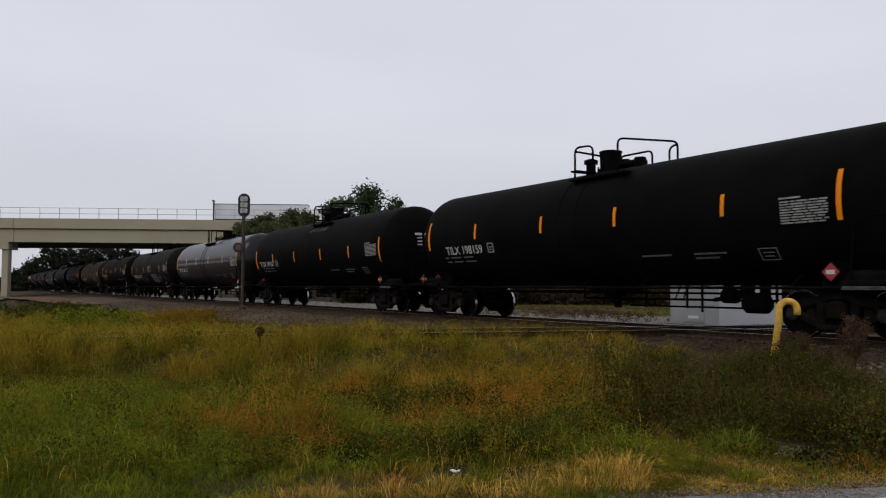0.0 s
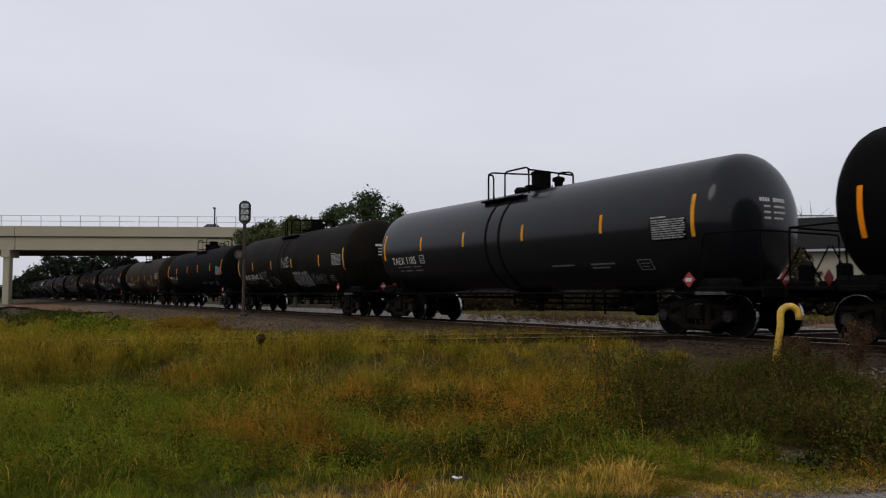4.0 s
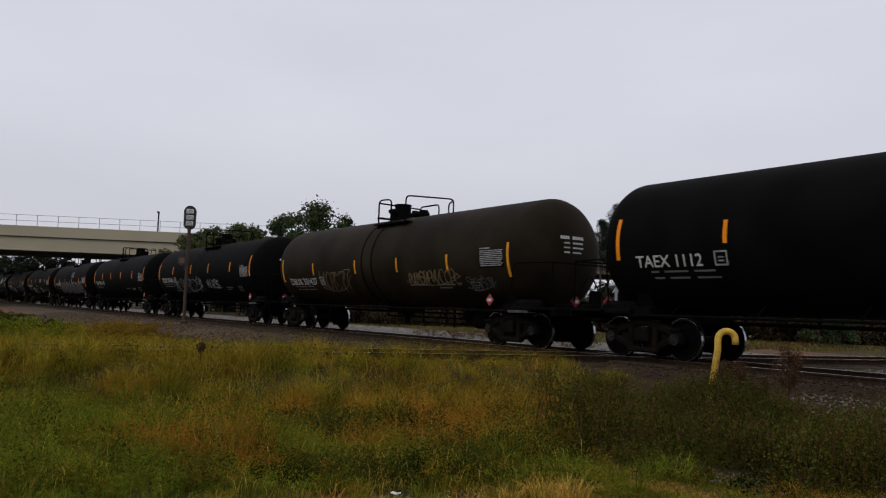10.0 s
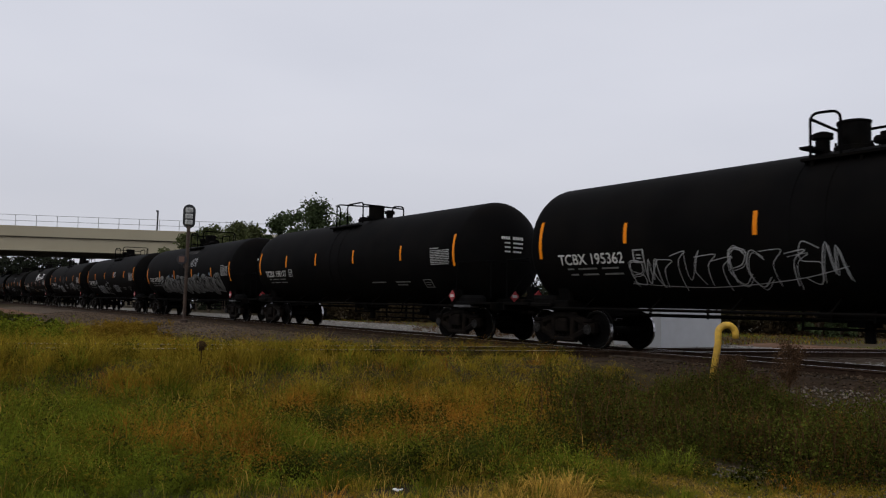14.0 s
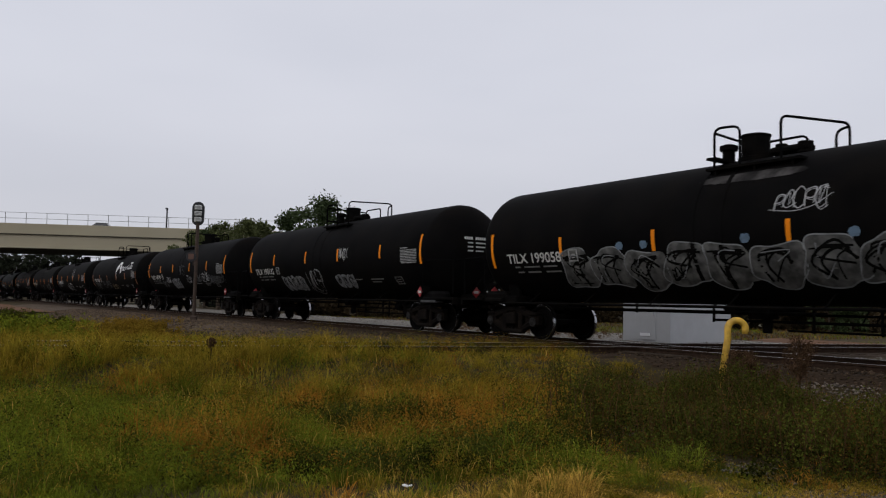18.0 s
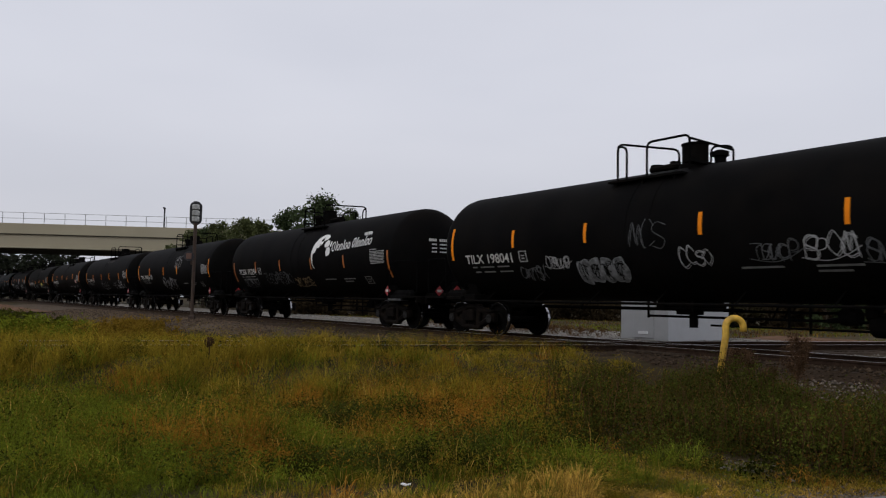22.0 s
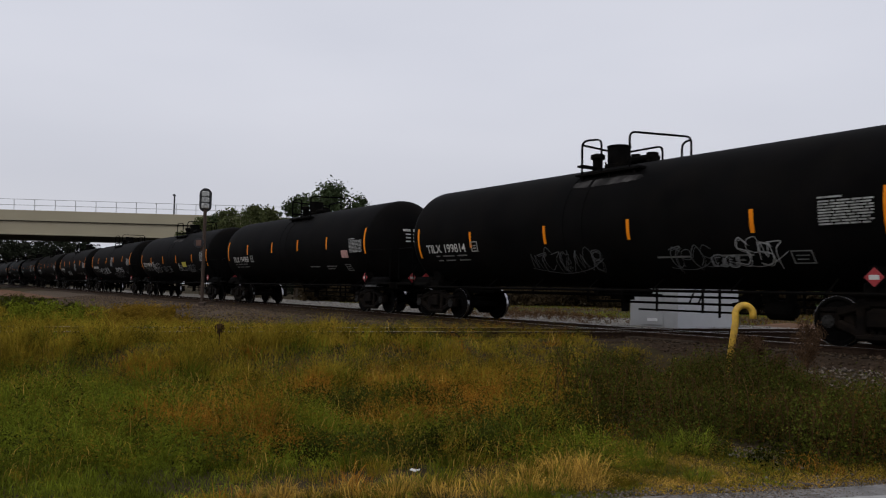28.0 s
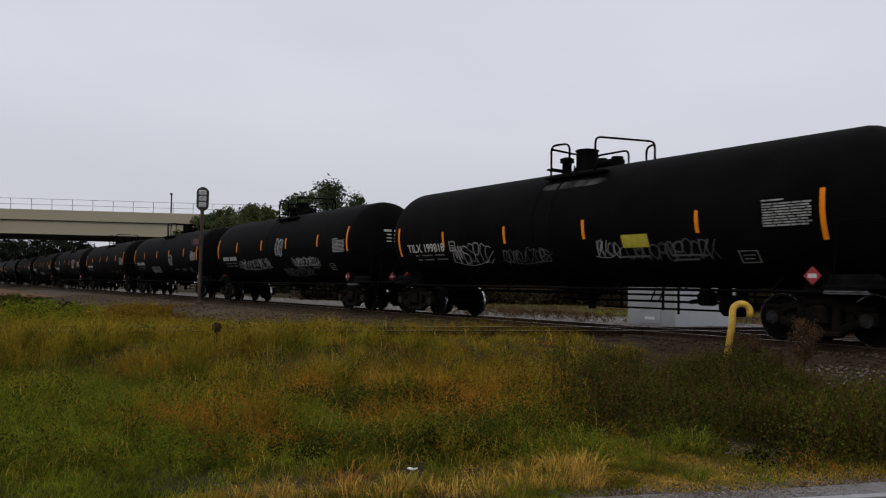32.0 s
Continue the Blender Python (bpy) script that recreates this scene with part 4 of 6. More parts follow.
    b /= np.linalg.norm(b, axis=1)[:, None] + 1e-9
    s = size * rg.uniform(0.6, 1.4, (len(p), 1))
    v = np.stack([p - a * s, p + b * s * slim, p + a * s, p - b * s * slim], 1).reshape(-1, 3)
    q = np.arange(len(p) * 4).reshape(-1, 4)
    return v, q


def tree(x, y, height, spread, seed, material, label, leaf=0.2, clumps=60, per=110, base=0.28, name="tree", trunk_r=None):
    rg = np.random.default_rng(seed)
    t = thing(name, label, "tree", Matrix.Translation((x, y, -0.35)))
    bm = bmesh.new()
    tr = trunk_r or height * 0.022
    top = height * 0.8
    path = [(0.15 * math.sin(k * 1.7 + seed) * k * 0.3, 0.15 * math.cos(k * 1.3 + seed) * k * 0.3, top * k / 5) for k in range(6)]
    for a, b, k in zip(path, path[1:], range(5)):
        cyl(bm, tr * (1 - k * 0.17), a, b, 8, tr * (1 - (k + 1) * 0.17))
    cs, rs = [], []
    limbs = max(6, clumps // 7)
    for k in range(limbs):
        h = height * (base + (0.62 - base) * rg.random())
        ang = 2 * math.pi * (k / limbs + 0.1 * rg.random())
        out = spread * (0.55 + 0.4 * rg.random())
        e = Vector((math.cos(ang) * out, math.sin(ang) * out, h + height * 0.16 * rg.random()))
        s = Vector((0.1, 0.1, h * 0.8))
        mid = s.lerp(e, 0.5) + Vector((0, 0, 0.3))
        cyl(bm, tr * 0.38, s, mid, 5, tr * 0.24)
        cyl(bm, tr * 0.24, mid, e, 5, tr * 0.08)
        cs.append(tuple(e))
        rs.append(spread * rg.uniform(0.16, 0.36))
    part("trunk", bm, M_BARK, t)
    while len(cs) < clumps:
        u = rg.random()
        zz = base + (1.0 - base) * u
        prof = math.sin(math.pi * min(1, 0.18 + 0.8 * u)) ** 0.7
        ang, rad = rg.random() * 6.283, spread * prof * math.sqrt(rg.random()) * rg.uniform(0.75, 1.1)
        cs.append((math.cos(ang) * rad, math.sin(ang) * rad, height * zz * rg.uniform(0.92, 1.0)))
        rs.append(spread * rg.uniform(0.14, 0.38))
    v, q = leaf_cloud(cs, rs, per, leaf, rg)
    o = soup("crown", v, q, np.zeros((0, 3), np.int32), material, "", "")
    o.parent = t
    return t


def pine(x, y, height, seed, lean=0.0):
    rg = np.random.default_rng(seed)
    t = thing("pine_tree", "tall thin pine with dark tufted crown", "tree", Matrix.Translation((x, y, -0.35)))
    bm = bmesh.new()
    cyl(bm, height * 0.016, (0, 0, 0), (lean, 0, height * 0.97), 8, 0.05)
    cs, rs = [], []
    for k in range(34):
        h = height * (0.52 + 0.48 * (k / 34))
        ang, out = rg.random() * 6.283, height * 0.16 * (1.1 - (k / 34) ** 1.5) * rg.uniform(0.5, 1.1)
        e = (math.cos(ang) * out + lean * h / height, math.sin(ang) * out, h + 0.3)
        cyl(bm, 0.07, (lean * h / height, 0, h - 0.4), e, 5, 0.02)
        cs.append(e)
        rs.append(height * rg.uniform(0.04, 0.075))
    part("trunk", bm, M_BARK, t)
    v, q = leaf_cloud(cs, rs, 190, 0.13, rg, 0.75)
    o = soup("crown", v, q, np.zeros((0, 3), np.int32), M_NEEDLE, "", "")
    o.parent = t
    return t


def polar(az, r):
    """Place at az degrees left of +y, r metres out."""
    return -math.sin(radians(az)) * r, math.cos(radians(az)) * r


# the tall tree that stands over the train, with lower ones along the bridge
for az, r, h, sp, sd, m_, cl, lab in (
    (64.3, 70, 10.3, 3.5, 3, M_LEAF, 120, "broad green leafy tree with an open ragged crown"),
    (62.0, 72, 9.6, 2.2, 5, M_LEAF, 60, "green leafy tree beside a taller one"),
    (66.5, 76, 9.7, 2.3, 6, M_LEAF, 55, "green leafy tree with a ragged top"),
    (69.3, 76, 8.7, 2.4, 7, M_LEAF_OLIVE, 60, "low olive green tree in front of the overpass"),
    (71.3, 78, 8.5, 2.5, 8, M_LEAF_OLIVE, 60, "low olive green tree in front of the overpass"),
    (73.0, 82, 7.9, 2.2, 9, M_LEAF_OLIVE, 50, "low olive green tree in front of the overpass"),
    (67.9, 84, 9.6, 1.6, 10, M_LEAF, 36, "slender green tree by the overpass"),
    (70.3, 88, 9.6, 2.6, 14, M_LEAF_OLIVE, 60, "olive green tree in front of the overpass"),
    (72.2, 90, 8.9, 2.6, 15, M_LEAF, 60, "green leafy tree in front of the overpass"),
    (68.4, 74, 8.4, 2.0, 16, M_LEAF_OLIVE, 50, "olive green tree in front of the overpass"),
    (74.4, 88, 6.9, 1.9, 13, M_LEAF_OLIVE, 36, "low olive green tree in front of the overpass"),
):
    x_, y_ = polar(az, r)
    tree(x_, y_, h, sp, sd, m_, lab, clumps=cl, per=150, leaf=0.13)
for az, r, h, sd, ln in ((40.7, 95, 16.8, 21, 0.5), (42.0, 104, 16.4, 22, -0.4), (39.3, 92, 15.5, 23, 0.8), (37.7, 90, 15.3, 24, 1.0), (36.9, 96, 14.2, 26, 0.4), (43.4, 118, 16.0, 25, 0.0), (27.6, 84, 13.8, 27, 0.3), (26.0, 90, 13.4, 28, 0.0)):
    x_, y_ = polar(az, r)
    pine(x_, y_, h * 0.94, sd, ln)
# trees behind the bridge, far off
for az, r, h, sp, sd, base_ in ((87.6, 240, 3.6, 4, 30, 0.1), (86.9, 235, 5.2, 4.5, 33, 0.1), (86.2, 225, 7.6, 5.0, 31, 0.1), (85.5, 215, 10.8, 5.5, 32, 0.12), (84.7, 212, 11.6, 5.5, 42, 0.12), (84.0, 216, 10.6, 5, 34, 0.12), (83.2, 235, 8.4, 4.5, 43, 0.15),
                                (82.9, 240, 13.2, 3.6, 40, 0.62), (82.0, 240, 13.0, 4.2, 35, 0.55), (81.2, 236, 12.6, 5.0, 44, 0.35), (80.5, 238, 12.4, 4.8, 36, 0.35), (79.4, 245, 10.2, 4.6, 45, 0.3), (78.3, 242, 10.6, 4.6, 37, 0.3), (77.2, 240, 13.2, 5, 38, 0.45), (76.0, 240, 13.6, 5, 39, 0.45), (74.6, 236, 13, 6, 41, 0.4), (73.0, 228, 13, 6, 46, 0.4)):
    x_, y_ = polar(az, r)
    tree(x_, y_, h, sp, sd, M_LEAF_FAR, "dark distant tree behind the overpass", clumps=40, per=70, leaf=0.34, base=base_, name="far_tree")
# belt of dark brush and bare trees beyond the yard
rg = np.random.default_rng(77)
cs, rs = [], []
for k in range(560):
    az = 14 + 58 * rg.random()
    r = 84 + 20 * rg.random() + (az - 14) * 0.25
    x_, y_ = polar(az, r)
    hh = (4.2 if az > 38.5 else 8.2) + 0.9 * math.sin(az * 1.1) + 1.0 * rg.random()
    cs.append((x_, y_, -0.3 + hh * rg.random()))
    rs.append(rg.uniform(1.0, 2.0))
v, q = leaf_cloud(cs, rs, 120, 0.24, rg, 0.9)
soup("brush_belt", v, q, np.zeros((0, 3), np.int32), M_LEAF_FAR, "dark scrubby brush belt beyond the yard", "brush")
bm = bmesh.new()
for k in range(70):
    az = 27 + 9 * rg.random()
    x_, y_ = polar(az, 70 + 14 * rg.random())
    h = rg.uniform(5, 9.5)
    p0, p1 = Vector((x_, y_, -0.4)), Vector((x_ + rg.normal() * 0.4, y_ + rg.normal() * 0.4, h))
    cyl(bm, 0.07, p0, p1, 5, 0.015)
    for j in range(5):
        s_ = p0.lerp(p1, rg.uniform(0.45, 0.9))
        cyl(bm, 0.03, s_, s_ + Vector((rg.normal() * 0.6, rg.normal() * 0.6, rg.uniform(0.6, 1.6))), 4, 0.008)
cs, rs = [], []
for k in range(620):
    a_ = 20 + 46 * rg.random()
    x_, y_ = polar(a_, 52 + 5 * rg.random() if a_ < 38 else 57 + 6 * rg.random())
    cs.append((x_, y_, rg.uniform(-0.3, 1.5)))
    rs.append(rg.uniform(0.5, 1.0))
v, q = leaf_cloud(cs, rs, 120, 0.13, rg, 0.9)
soup("brown_hedge", v, q, np.zeros((0, 3), np.int32), M_BROWNBRUSH, "dark brown scrubby hedge across the yard", "hedge")
tagged(part("bare_saplings", bm, M_BARK), "bare thin leafless saplings beyond the yard", "saplings", kind="stuff")

# ---- houses beyond the yard ----
def house(x, y, rz, w, d, h, rise, label):
    t = thing("house", label, "house", Matrix.Translation((x, y, -0.35)) @ pose(0, 0, 0, 0, 0, rz))
    part("wall", box(bmesh.new(), (w, d, h), (0, 0, h / 2), bevel=0.02), M_HOUSE, t)
    bm = bmesh.new()
    pr = [(-d / 2 - 0.5, h - 0.05), (0, h + rise), (d / 2 + 0.5, h - 0.05), (d / 2 + 0.5, h + 0.12), (0, h + rise + 0.2), (-d / 2 - 0.5, h + 0.12)]
    a, b = [bm.verts.new((-w / 2 - 0.5, y_, z)) for y_, z in pr], [bm.verts.new((w / 2 + 0.5, y_, z)) for y_, z in pr]
    bm.faces.new(a)
    bm.faces.new(b[::-1])
    for k in range(6):
        bm.faces.new((a[k], b[k], b[(k + 1) % 6], a[(k + 1) % 6]))
    # added roof, coloured like the dark brush behind the house
    part("roof", bm, M_ROOF, t)
    for s in (-1, 1):
        bm = bmesh.new()
        v_ = [bm.verts.new((s * (w / 2 - 0.02), y_, z)) for y_, z in ((-d / 2, h), (d / 2, h), (0, h + rise))]
        bm.faces.new(v_ if s > 0 else v_[::-1])
        part("gable", bm, M_HOUSE, t)
    part("fascia", box(bmesh.new(), (w + 1.0, 0.08, 0.16), (0, -d / 2 - 0.5, h - 0.02)), M_BUNGALOW, t)
    return t


x_, y_ = polar(34.0, 63)
house(x_, y_, 34, 8.6, 8, 4.3, 2.4, "low beige sided house with an added near-black roof")


# shrubs that stand before the house
for az, r, h, sp, sd, m_, lab in ((34.1, 50, 4.1, 1.15, 61, M_BROWNOLIVE, "tall brown olive shrub before the house"), (29.2, 48, 3.3, 1.2, 62, M_LEAF, "dark leafy shrub at the corner of the house"), (27.9, 49, 3.4, 1.2, 63, M_LEAF, "dark leafy shrub beside the house"), (35.0, 51, 3.9, 0.9, 64, M_BROWNOLIVE, "tall brown olive shrub before the house")):
    x_, y_ = polar(az, r)
    tree(x_, y_, h, sp, sd, m_, lab, leaf=0.09, clumps=40, per=90, base=0.08, name="shrub", trunk_r=0.06)


# ---- grass field ----
def blades(px, py, pz, h, w, bend, rg):
    n = len(px)
    a = rg.uniform(0, 2 * np.pi, n)
    dx, dy = np.cos(a), np.sin(a)
    b = rg.uniform(0, 2 * np.pi, n)
    bx, by = np.cos(b) * bend * h, np.sin(b) * bend * h
    v = np.empty((n, 5, 3))
    w2 = w / 2
    v[:, 0] = np.stack([px - dx * w2, py - dy * w2, pz], 1)
    v[:, 1] = np.stack([px + dx * w2, py + dy * w2, pz], 1)
    v[:, 2] = np.stack([px + dx * w2 * 0.8 + bx * 0.35, py + dy * w2 * 0.8 + by * 0.35, pz + h * 0.58], 1)
    v[:, 3] = np.stack([px - dx * w2 * 0.8 + bx * 0.35, py - dy * w2 * 0.8 + by * 0.35, pz + h * 0.58], 1)
    v[:, 4] = np.stack([px + bx, py + by, pz + h * (1 - 0.3 * np.minimum(bend, 1))], 1)
    i = np.arange(n)[:, None] * 5
    return v.reshape(-1, 3), i + np.array([[0, 1, 2, 3]]), i + np.array([[3, 2, 4]])


def lump(x, y, f, ox):
    """Cheap smooth patchiness between 0 and 1."""
    return 0.5 + 0.25 * (np.sin(f * x + ox + 1.7 * np.sin(f * 0.7 * y + ox)) + np.sin(f * 1.3 * y - ox * 2 + 1.9 * np.sin(f * 0.8 * x + 2 * ox)))


def on_road(x, y):
    """Bare gravel and road towards the crossing."""
    return (x > -6.25 + 0.364 * (y + 1.0) + 0.1 * np.sin(5 * y))


def bare(x, y):
    """The thin gravelly patch beside the road."""
    return ((x + 4.5 - 0.15 * np.sin(6 * y)) / 0.40) ** 2 + ((y - 6.75 - 0.1 * np.sin(7 * x)) / 0.30) ** 2 < 1


def patchy(x, y, size, seed, octaves=3):
    """Fractal patchiness between 0 and 1, features about size metres wide."""
    g = np.random.default_rng(seed).random((64, 64))
    out, amp, tot = 0.0, 1.0, 0.0
    for o in range(octaves):
        u, v = x * 2 ** o / size + 100 + 17 * o, y * 2 ** o / size + 100 + 31 * o
        i, j = np.floor(u).astype(int), np.floor(v).astype(int)
        fu, fv = u - i, v - j
        fu, fv = fu * fu * (3 - 2 * fu), fv * fv * (3 - 2 * fv)
        i, j, i1, j1 = i % 64, j % 64, (i + 1) % 64, (j + 1) % 64
        out = out + amp * (g[i, j] * (1 - fu) * (1 - fv) + g[i1, j] * fu * (1 - fv) + g[i, j1] * (1 - fu) * fv + g[i1, j1] * fu * fv)
        tot += amp
        amp *= 0.55
    return smooth01(0.18, 0.82, out / tot)


def hair(px, py, pz, h, w, lx, ly, rg):
    """Bent kite-shaped blades of grass that lean by lx, ly."""
    n = len(px)
    a = rg.uniform(0, 2 * np.pi, n)
    dx, dy = np.cos(a) * w / 2, np.sin(a) * w / 2
    mx, my, mz = px + lx * 0.36, py + ly * 0.36, pz + h * 0.6
    lean = np.minimum(1.0, np.hypot(lx, ly) / (h + 1e-6))
    v = np.empty((n, 4, 3))
    v[:, 0] = np.stack([px, py, pz], 1)
    v[:, 1] = np.stack([mx + dx, my + dy, mz], 1)
    v[:, 2] = np.stack([px + lx, py + ly, pz + h * (1 - 0.34 * lean)], 1)
    v[:, 3] = np.stack([mx - dx, my - dy, mz], 1)
    return v


def put_hair(name, v, material, label):
    n = len(v)
    i = np.arange(n)[:, None] * 4
    soup(name, v.reshape(-1, 3), np.zeros((0, 4), np.int32), np.concatenate([i + np.array([[0, 1, 3]]), i + np.array([[1, 2, 3]])]), material, label, "grass")


def in_field(x, y):
    edge = 12.7 - 0.9 * patchy(x, y, 1.2, 3) - 4.6 * smooth01(-14, -31, x)
    return (y < edge) & (y > -3) & ~on_road(x, y)


# where each kind of growth stands thick in the field: x, y and radius
STANDS = {
    "green": ((-6.6, 4.0, 0.5), (-6.3, 1.9, 0.9), (-6.8, 1.0, 1.0), (-5.6, 1.2, 0.9), (-5.7, 3.0, 0.35), (-5.2, 5.2, 0.4), (-6.6, 4.6, 0.4), (-7.4, 3.5, 0.4), (-8.6, 1.0, 1.0), (-5.4, 4.7, 0.4), (-8.0, 1.8, 0.9), (-12.0, 1.0, 1.4), (-10.5, 1.9, 0.9), (-11.4, 2.8, 0.7), (-10.0, 3.4, 0.5)),
    "olive": ((-16.1, 3.8, 2.2), (-16.8, 6.4, 2.4), (-20.0, 9.0, 3.0), (-15.2, 11.0, 1.5), (-17.0, 1.6, 2.4), (-11.3, 4.7, 0.8), (-12.5, 6.8, 0.8), (-11.8, 9.5, 1.1), (-24.0, 5.5, 4.0)),
    "rust": ((-8.6, 2.8, 0.5), (-7.5, 2.6, 0.35), (-10.5, 6.2, 0.55), (-8.2, 6.5, 0.95), (-7.3, 5.2, 0.65), (-9.2, 8.2, 0.8), (-12.3, 3.3, 0.3), (-6.7, 2.7, 0.28), (-10.0, 9.8, 0.5), (-9.6, 4.6, 0.35)),
    "dark": ((-8.7, 4.3, 0.6), (-7.9, 8.0, 0.7), (-6.0, 2.4, 0.35), (-6.3, 3.4, 0.4), (-6.3, 5.6, 0.6), (-8.4, 5.0, 0.45), (-5.9, 4.5, 0.4), (-11.2, 7.6, 0.3)),
}


def stand(kind, x, y):
    """How thick a kind of growth stands at a place, 0 to about 1."""
    out = 0.0
    wx, wy = 0.5 * (patchy(x, y, 0.7, 81) - 0.5), 0.5 * (patchy(x, y, 0.7, 82) - 0.5)
    for cx, cy, r_ in STANDS[kind]:
        out = out + np.exp(-(((x + wx - cx) ** 2 + (y + wy - cy) ** 2) / (1.2 * r_) ** 2) ** 1.5)
    return np.minimum(out, 1.2)


# tussocks of grass, each of one kind, over the whole field
rg = np.random.default_rng(12)
n = 6600
az, r = rg.uniform(20, 97, n), np.exp(rg.uniform(math.log(4.7), math.log(46.0), n))
x, y = -np.sin(np.radians(az)) * r, np.cos(np.radians(az)) * r
dark_ = stand("dark", x, y)
keep = in_field(x, y) & ~bare(x, y) & ((az > 45 + 5 * (patchy(x, y, 0.9, 8) - 0.5)) | ((r < 8.0) & (rg.random(n) < 0.14)) | ((y > 11.2) & (rg.random(n) < 0.3)))
keep &= ~((r > 7.0) & (r < 15) & (patchy(x, y, 0.55, 71) < 0.2))
keep &= ~((r < 7.2) & (az < 70) & (patchy(x, y, 0.5, 5) < 0.58))
keep &= rg.random(n) > 0.75 * dark_
x, y, r, az = x[keep], y[keep], r[keep], az[keep]
n = len(x)
p2, p3 = patchy(x, y, 0.8, 22), patchy(x, y, 0.6, 23)
green = 0.22 + 3.2 * stand("green", x, y) + 0.9 * smooth01(0.6, 0.8, p2) * smooth01(13, 10, r) + 0.5 * smooth01(72, 78, az) * smooth01(12, 9, r)
olive = 0.42 + 2.0 * stand("olive", x, y) + 2.0 * smooth01(10.5, 14.0, r) + 0.5 * smooth01(0.6, 0.8, p3)
rust = 0.07 + 3.4 * stand("rust", x, y) + 0.3 * smooth01(0.68, 0.85, p3) * smooth01(76, 68, az)
straw = 0.04 + 0.12 * smooth01(7.3, 6.2, r) * smooth01(66, 56, az)
wts = np.stack([green, olive, rust, straw], 1)
wts /= wts.sum(1)[:, None]
kind = (rg.random((n, 1)) > np.cumsum(wts, 1)).sum(1)
size = (0.09 + 0.0115 * r) * rg.uniform(0.6, 1.45, n)
high = (0.15 + 0.15 * smooth01(5.6, 9.5, r)) * (0.4 + 0.95 * p2) * rg.lognormal(0, 0.36, n)
off2 = np.abs((x + 15.03) - 0.272 * (y - 7.0))
high *= 0.7 + 0.3 * smooth01(0.9, 2.4, off2)
high *= 1 + smooth01(11, 15, r) * (1.0 * patchy(x, y, 2.4, 61) - 0.45)
high = np.minimum(high, np.where(y > 9.0, 0.30, 0.5))
high *= np.where(az < 45, 0.5, 1.0) * (0.6 + 0.4 * smooth01(6.4, 8.2, r))
for k, (nm, m_, lab) in enumerate((("green_grass", M_G_GREEN, "soft green grass tussocks in the field"), ("olive_grass", M_G_OLIVE, "yellow olive feathery grass in the field"), ("rusty_grass", M_G_RUST, "rust brown dry weeds among the grass"), ("straw_grass", M_G_STRAW, "pale straw tufts at the edge of the field"))):
    s_ = np.repeat(np.nonzero(kind == k)[0], 105)
    m = len(s_)
    oa, orad = rg.uniform(0, 6.283, m), np.sqrt(rg.random(m)) * size[s_] * 1.15
    ox, oy = np.cos(oa) * orad, np.sin(oa) * orad
    hh = high[s_] * rg.uniform(0.35, 1.2, m) * (1.2 - 0.5 * orad / size[s_]) * (1.0, 1.05, 1.0, 0.75)[k]
    la = oa + rg.normal(0, 1.5, m)
    lean = hh * rg.uniform(0.1, 1.05, m)
    bx, by = x[s_] + ox, y[s_] + oy
    zz = ground_z(bx, by) - 0.02
    w_ = (0.0018 + 0.00072 * np.clip(r[s_], 4, 34)) * rg.uniform(0.6, 1.4, m) * (1.0, 0.85, 0.85, 0.8)[k]
    put_hair(nm, hair(bx, by, zz, hh, w_, np.cos(la) * lean, np.sin(la) * lean, rg), m_, lab)
    # loose fine panicles above the tussocks
    if k in (0, 1, 2):
        st = np.repeat(np.nonzero((kind == k) & (r > 6.5))[0], 7)
        m = len(st)
        oa, orad = rg.uniform(0, 6.283, m), np.sqrt(rg.random(m)) * size[st]
        bx, by = x[st] + np.cos(oa) * orad, y[st] + np.sin(oa) * orad
        hh = high[st] * rg.uniform(0.7, 1.35, m)
        cs = np.stack([bx, by, ground_z(bx, by) + hh * 0.86], 1)
        v, q = leaf_cloud(cs, hh * 0.34, 12, 0.022, rg, 1.3, 0.09)
        soup(("green_panicles", "olive_panicles", "rust_panicles")[k], v, q, np.zeros((0, 3), np.int32), m_, ("green feathery grass tops", "yellow olive feathery seed heads", "rust brown feathery seed heads")[k], "grass")

# grass that hides the crossing track's rails
m = 620
along, side = rg.uniform(4, 37, m), rg.uniform(-1.5, 1.5, m)
cx_, cy_ = T2A.x + T2D.x * along - T2D.y * side, T2A.y + T2D.y * along + T2D.x * side
keep = (np.degrees(np.arctan2(-cx_, cy_)) > 62.5 + rg.normal(0, 1.2, m)) & (cy_ < 11.0)
cx_, cy_ = np.repeat(cx_[keep], 90), np.repeat(cy_[keep], 90)
m = len(cx_)
cx_, cy_ = cx_ + rg.normal(0, 0.14, m), cy_ + rg.normal(0, 0.14, m)
hh, la = rg.uniform(0.14, 0.36, m), rg.uniform(0, 6.283, m)
put_hair("track_grass", hair(cx_, cy_, ground_z(cx_, cy_) - 0.02, hh, rg.uniform(0.009, 0.016, m), np.cos(la) * hh * 0.5, np.sin(la) * hh * 0.5, rg), M_G_OLIVE, "yellow olive grass over the crossing track")

# short under-grass that fills between the tussocks
n = 150000
az, r = rg.uniform(20, 97, n), np.exp(rg.uniform(math.log(4.6), math.log(44.0), n))
x, y = -np.sin(np.radians(az)) * r, np.cos(np.radians(az)) * r
keep = in_field(x, y) & ~(bare(x, y) & (rg.random(n) < 0.9)) & ((az > 46) | (r < 8.4) | (rg.random(n) < 0.25)) & ~((r < 7.2) & (az < 68) & (patchy(x, y, 0.5, 5) < 0.42) & (rg.random(n) < 0.85))
x, y, r, az = x[keep], y[keep], r[keep], az[keep]
n = len(x)
